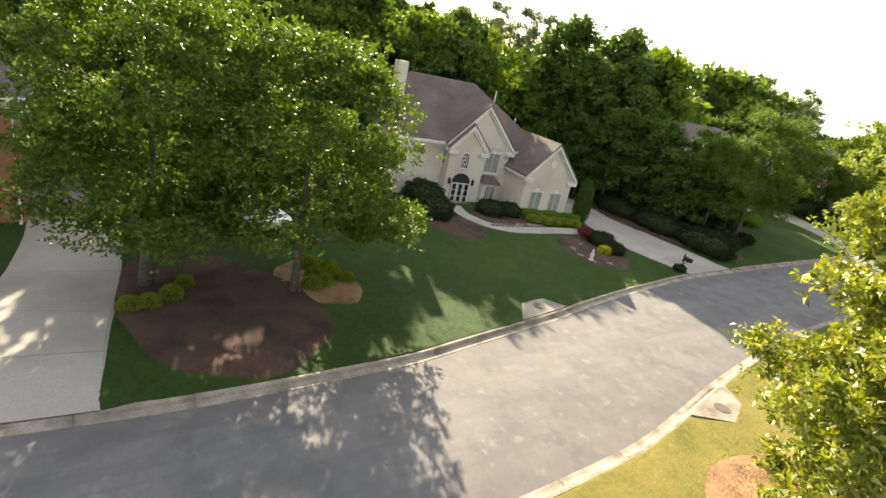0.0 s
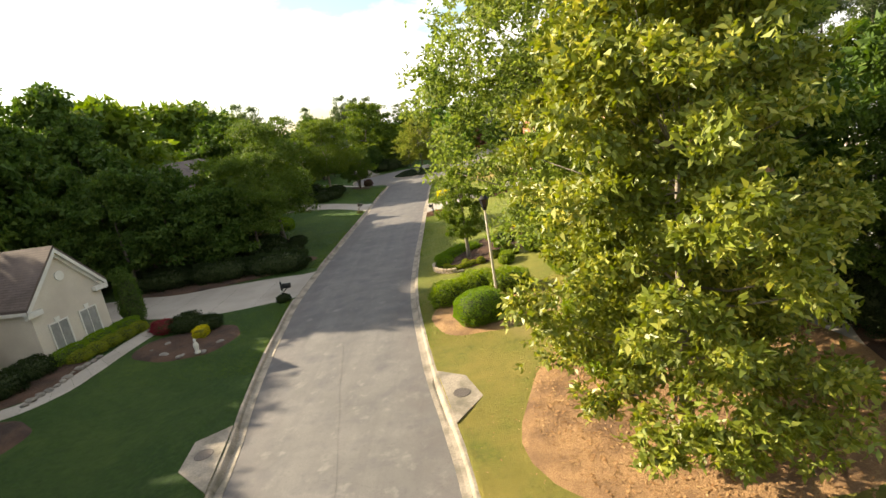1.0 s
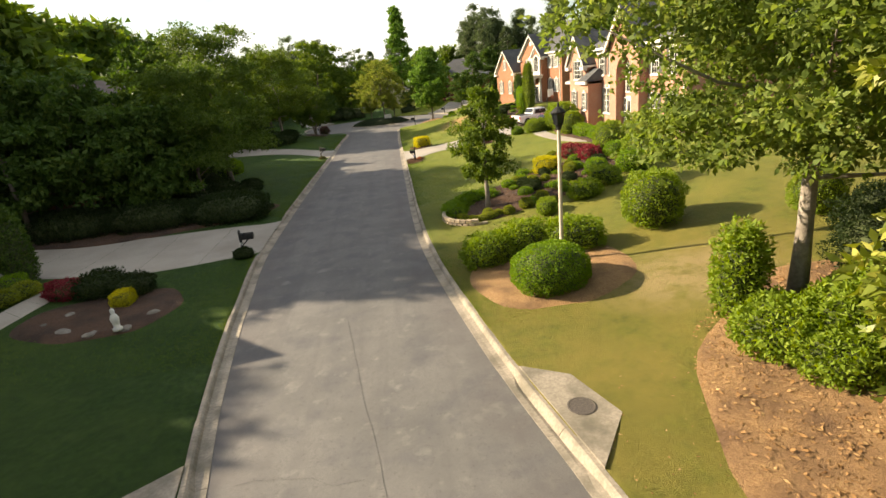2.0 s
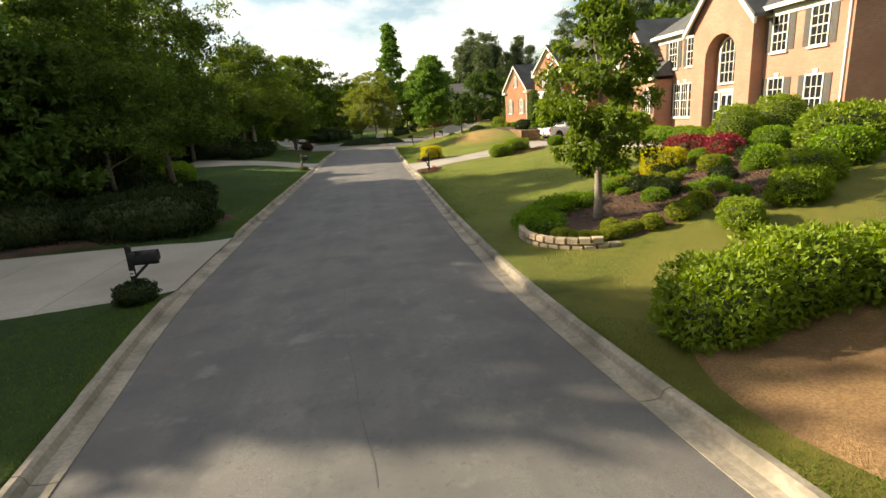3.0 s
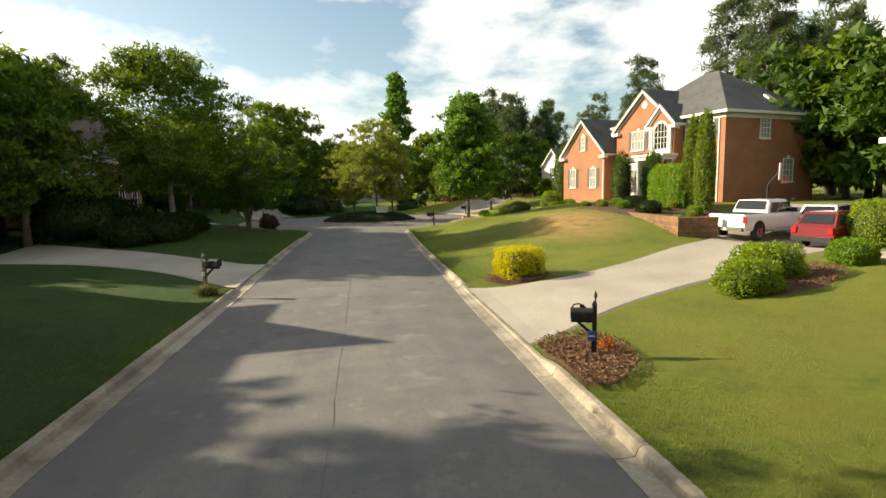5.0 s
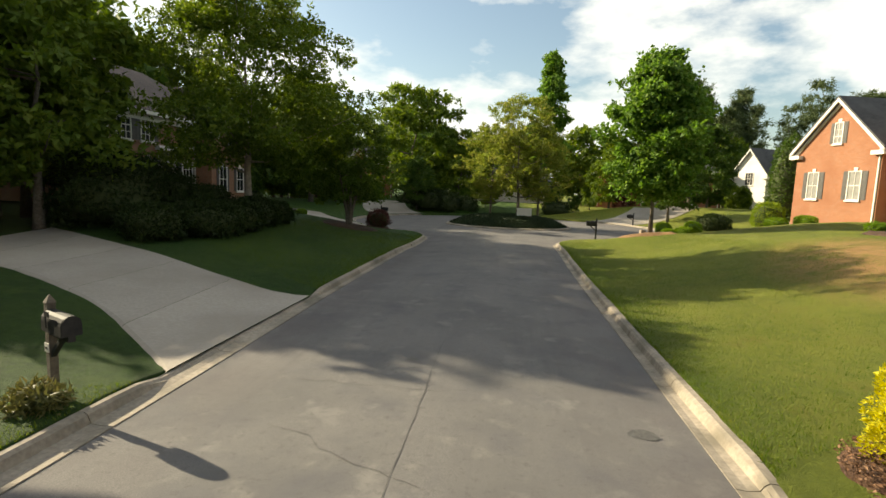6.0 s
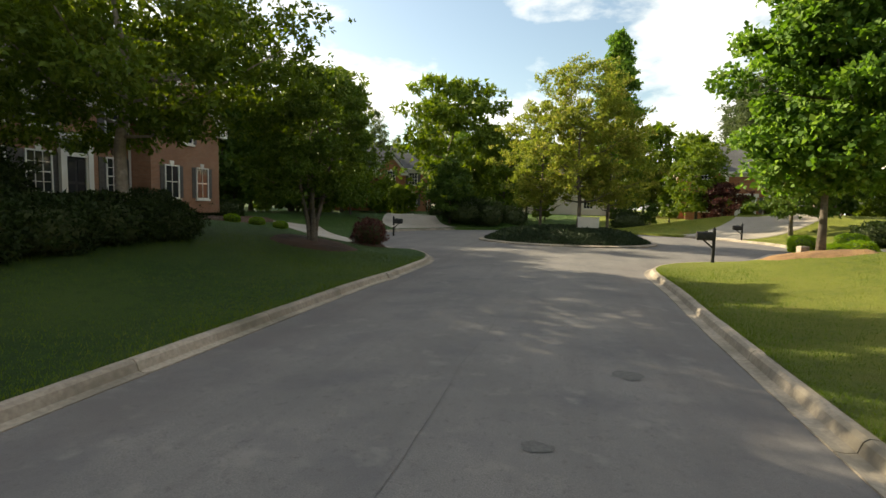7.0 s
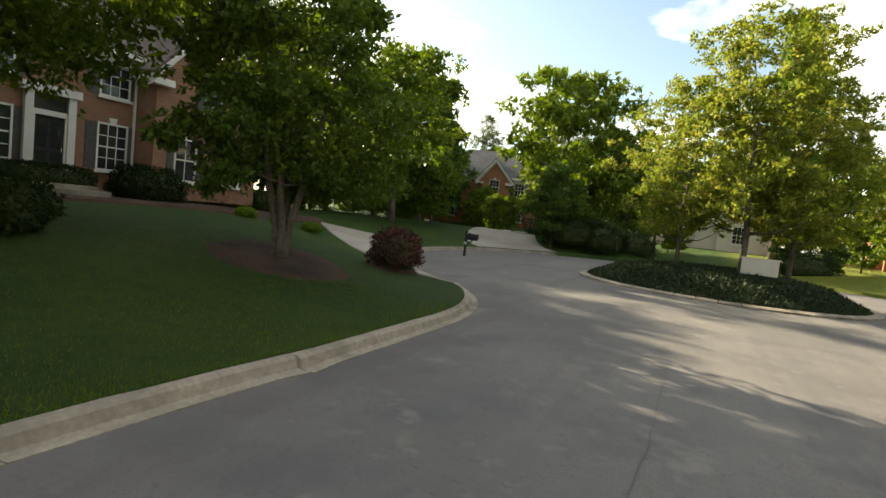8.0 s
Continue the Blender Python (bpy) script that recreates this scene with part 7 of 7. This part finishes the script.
def block_mesh(w, d, h, mat):
    b = 0.02
    mb = MB()
    mb.prism([(-w / 2 + b, -d / 2, 0), (w / 2 - b, -d / 2 - 0.01, 0), (w / 2, d / 2, 0), (-w / 2, d / 2, 0)], [(-w / 2 + b, -d / 2, h - b), (w / 2 - b, -d / 2, h - b), (w / 2, d / 2, h - b), (-w / 2, d / 2, h - b)])
    mb.prism([(-w / 2 + b, -d / 2, h - b), (w / 2 - b, -d / 2, h - b), (w / 2, d / 2, h - b), (-w / 2, d / 2, h - b)], [(-w / 2 + 2 * b, -d / 2 + b, h), (w / 2 - 2 * b, -d / 2 + b, h), (w / 2 - b, d / 2 - b, h), (-w / 2 + b, d / 2 - b, h)])
    return mb.mesh("block", mat)


def stone_edging():
    """Two courses of tan blocks round the front of the planted bed."""
    top = empty("stone_edging", pose(0, 0, 0), "curved edging of tan stacked blocks round a planted bed", "edging")
    me = block_mesh(0.31, 0.2, 0.15, STONE)
    r = random.Random(2)
    cx, cy, rx, ry = 7.25, 32.7, 1.9, 2.05
    for course in range(2):
        a = math.radians(138 + 24 * course)
        while a < math.radians(270 - 14 * course):
            x, y = cx + rx * math.cos(a), cy + ry * math.sin(a)
            d = math.hypot(rx * math.sin(a), ry * math.cos(a))
            low = 0.06 if course == 0 else 0
            ob = new("block", me)
            ob.parent = top
            ob.matrix_world = pose(x, y, ground(x, y) - low + 0.15 * course, r.uniform(-2, 2), r.uniform(-2, 2), math.degrees(math.atan2(ry * math.cos(a), -rx * math.sin(a))) + r.uniform(-3, 3))
            a += 0.325 / d


stone_edging()


def retaining_wall():
    """Sleepers laid in level courses, running out into the rising bank, with a short return at the corner."""
    top = empty("retaining_wall", pose(0, 0, 0), "low retaining wall of weathered orange-brown timbers below the house", "wall")
    r = random.Random(8)
    kinds = {w: block_mesh(w, 0.2, 0.14, TIMBER) for w in (0.9, 1.5, 2.3)}
    for (x0, y0), (x1, y1), low in (((15.75, 68.1), (16.2, 79.4), 0), ((17.3, 67.5), (15.9, 68.0), 0)):
        seg, turn = math.hypot(x1 - x0, y1 - y0), math.degrees(math.atan2(y1 - y0, x1 - x0))
        for course in range(7):
            s = 0.0
            while s < seg - 0.5:
                w = r.choice((1.5, 2.3)) if seg - s > 2.4 and (course % 2 or s > 0) else 0.9 if seg - s < 1.6 or s == 0 else 1.5
                u = (s + w / 2) / seg
                x, y = x0 + (x1 - x0) * u, y0 + (y1 - y0) * u
                z = 0.93 + 0.145 * course
                if z + 0.06 > ground(x, y) - 0.2:
                    ob = new("timber", kinds[w])
                    ob.parent = top
                    ob.matrix_world = pose(x + r.uniform(-0.012, 0.012), y, z, 0, r.uniform(-0.25, 0.25), turn)
                s += w + 0.008
    return top


retaining_wall()
for k, (x, y, s, m, lab) in enumerate(((21.3, 74.2, 0.9, ARBOR, "tall narrow arborvitae at the house corner"), (21.2, 75.3, 0.86, ARBOR, "tall narrow arborvitae at the house corner"), (21.0, 76.9, 1.1, HEDGE, "tall clipped hedge before the brick wall"),
                                   (21.2, 78.6, 1.0, HEDGE, "tall clipped hedge before the brick wall"), (24.0, 84.6, 1.15, SPIRE, "narrow conifer beside the entrance"), (23.3, 88.3, 1.2, SPIRE, "narrow conifer beside the bay window"),
                                   (20.4, 76.0, 0.6, LIME, "small shrub above the stone wall"), (20.2, 79.0, 0.6, JUNIPER, "small shrub above the stone wall"), (20.6, 82.4, 0.7, JUNIPER, "small shrub above the stone wall"),
                                   (21.4, 95.6, 0.8, HEDGE, "clipped low hedge before the garage wing"), (20.8, 98.2, 0.9, HEDGE, "clipped low hedge before the garage wing"), (21.4, 100.8, 1.0, BALL, "clipped round shrub beside the garage"),
                                   (18.6, 104.0, 1.2, DARK, "dark shrub at the lawn's edge"), (16.2, 101.8, 0.9, HEDGE, "hedge along the far driveway"), (14.0, 102.2, 0.9, HEDGE, "hedge along the far driveway"), (12.2, 94.6, 0.7, BOX_MID, "small shrub near the maple"),
                                   (13.4, 95.2, 0.8, BOX_MID, "small shrub near the maple"))):
    shrub("garden_shrub", lab, x, y, m, 80 if m is HEDGE else 30 * k, s, sz=2.7 if "tall clipped" in lab else None)


rw = random.Random(12)
for k in range(14):
    shrub("bedding_plant", "low green plant in the bed above the stone wall", 17.6 + 1.3 * (k % 3) + rw.uniform(-0.4, 0.4), 71.0 + 0.95 * k, (JUNIPER, LIME, BOX_MID, DARK)[k % 4], 50 * k, rw.uniform(0.45, 0.7), "plants above the stone wall", lift=0.05)
shrub("conifer", "tall dark conifer beside the garage wing", 25.4, 106.6, SPIRE, 0, 2.0, category="conifer")


def island():
    """The planted island in the turning loop, kerbed and covered with juniper."""
    cx, cy, rx, ry, n = 1.1, 103.4, 5.2, 4.5, 48
    top = empty("island_kerb", pose(0, 0, 0), "low concrete kerb round the planted island", "kerb", kind="structure")
    for k in range(n):
        a0, a1 = 2 * math.pi * k / n + 0.004, 2 * math.pi * (k + 1) / n - 0.004
        mb = MB()
        lo = [(cx + (rx + o) * math.cos(a), cy + (ry + o) * math.sin(a), -0.05) for o, a in ((0.3, a0), (0.3, a1), (0, a1), (0, a0))]
        hi = [(x, y, z) for (x, y, _), z in zip(lo, (0.12, 0.12, 0.17, 0.17))]
        part("kerb_length", mb.prism(lo, hi), CONCRETE, top)
    soil, rings = MB(), []
    for i in range(7):
        u = i / 6
        rings.append([len(soil.v) + j for j in range(n)])
        soil.v += [(cx + rx * u * math.cos(2 * math.pi * j / n), cy + ry * u * math.sin(2 * math.pi * j / n), 0.12 + 0.55 * (1 - u * u)) for j in range(n)]
    for p, q in zip(rings, rings[1:]):
        for j in range(n):
            t = (j + 1) % n
            soil.f.append((p[j], q[j], q[t], p[t]))
            soil.m.append(0)
    tagged(part("island_ground", soil, MULCH, smooth=True), "mounded dark soil of the island", "ground", kind="structure")
    g = np.random.default_rng(77)
    m = 60000
    a, u = g.uniform(0, 6.283, m), np.sqrt(g.uniform(0, 1, m))
    z = 0.12 + 0.55 * (1 - u * u) + g.uniform(0.0, 0.42, m) * np.clip(4 * (1.02 - u), 0.15, 1)
    p = np.stack([cx + rx * 0.98 * u * np.cos(a), cy + ry * 0.98 * u * np.sin(a), z], 1)
    ob = new("juniper_cover", quads_mesh("juniper_cover", leaves(g, p, 0.15, 0.32, -0.5, None, True), [LEAF_JUNIPER]))
    tagged(ob, "dark spreading juniper covering the island", "ground cover", kind="stuff")


island()


def island_sign(x, y):
    top = empty("sign_board", pose(x, y, 0.78, 0, 0, 4), "low blank white sign board standing on the island", "sign")
    part("board", MB().box(-0.62, 0.62, -0.04, 0.04, 0.25, 0.85), WHITE, top)
    part("cap", MB().box(-0.67, 0.67, -0.06, 0.06, 0.85, 0.9), WHITE, top)
    for u in (-0.5, 0.5):
        part("post", MB().box(u - 0.05, u + 0.05, 0.04, 0.13, -0.6, 0.85), WOODP, top)


island_sign(2.45, 102.0)


def utility_box(x, y):
    top = empty("utility_box", pose(x, y, ground(x, y), 0, 0, 12), "small pale utility box on the lawn beside the maple", "utility box")
    part("cabinet", MB().box(-0.15, 0.15, -0.12, 0.12, -0.1, 0.28), CONCRETE, top)
    part("lid", MB().prism([(-0.17, -0.14, 0.28), (0.17, -0.14, 0.28), (0.17, 0.14, 0.28), (-0.17, 0.14, 0.28)], [(-0.13, -0.1, 0.33), (0.13, -0.1, 0.33), (0.13, 0.1, 0.33), (-0.13, 0.1, 0.33)]), CONCRETE, top)


utility_box(9.35, 90.4)


def gate_pillar(x, y):
    top = empty("pillar", pose(x, y, ground(x, y), 0, 0, 8), "small white pillar beside the far driveway", "pillar", "pillars at the far driveway")
    part("shaft", MB().box(-0.25, 0.25, -0.25, 0.25, -0.1, 0.7), WHITE, top)
    part("cap", MB().box(-0.31, 0.31, -0.31, 0.31, 0.7, 0.8), WHITE, top)


gate_pillar(-18.2, 125.0)
gate_pillar(-15.9, 125.4)
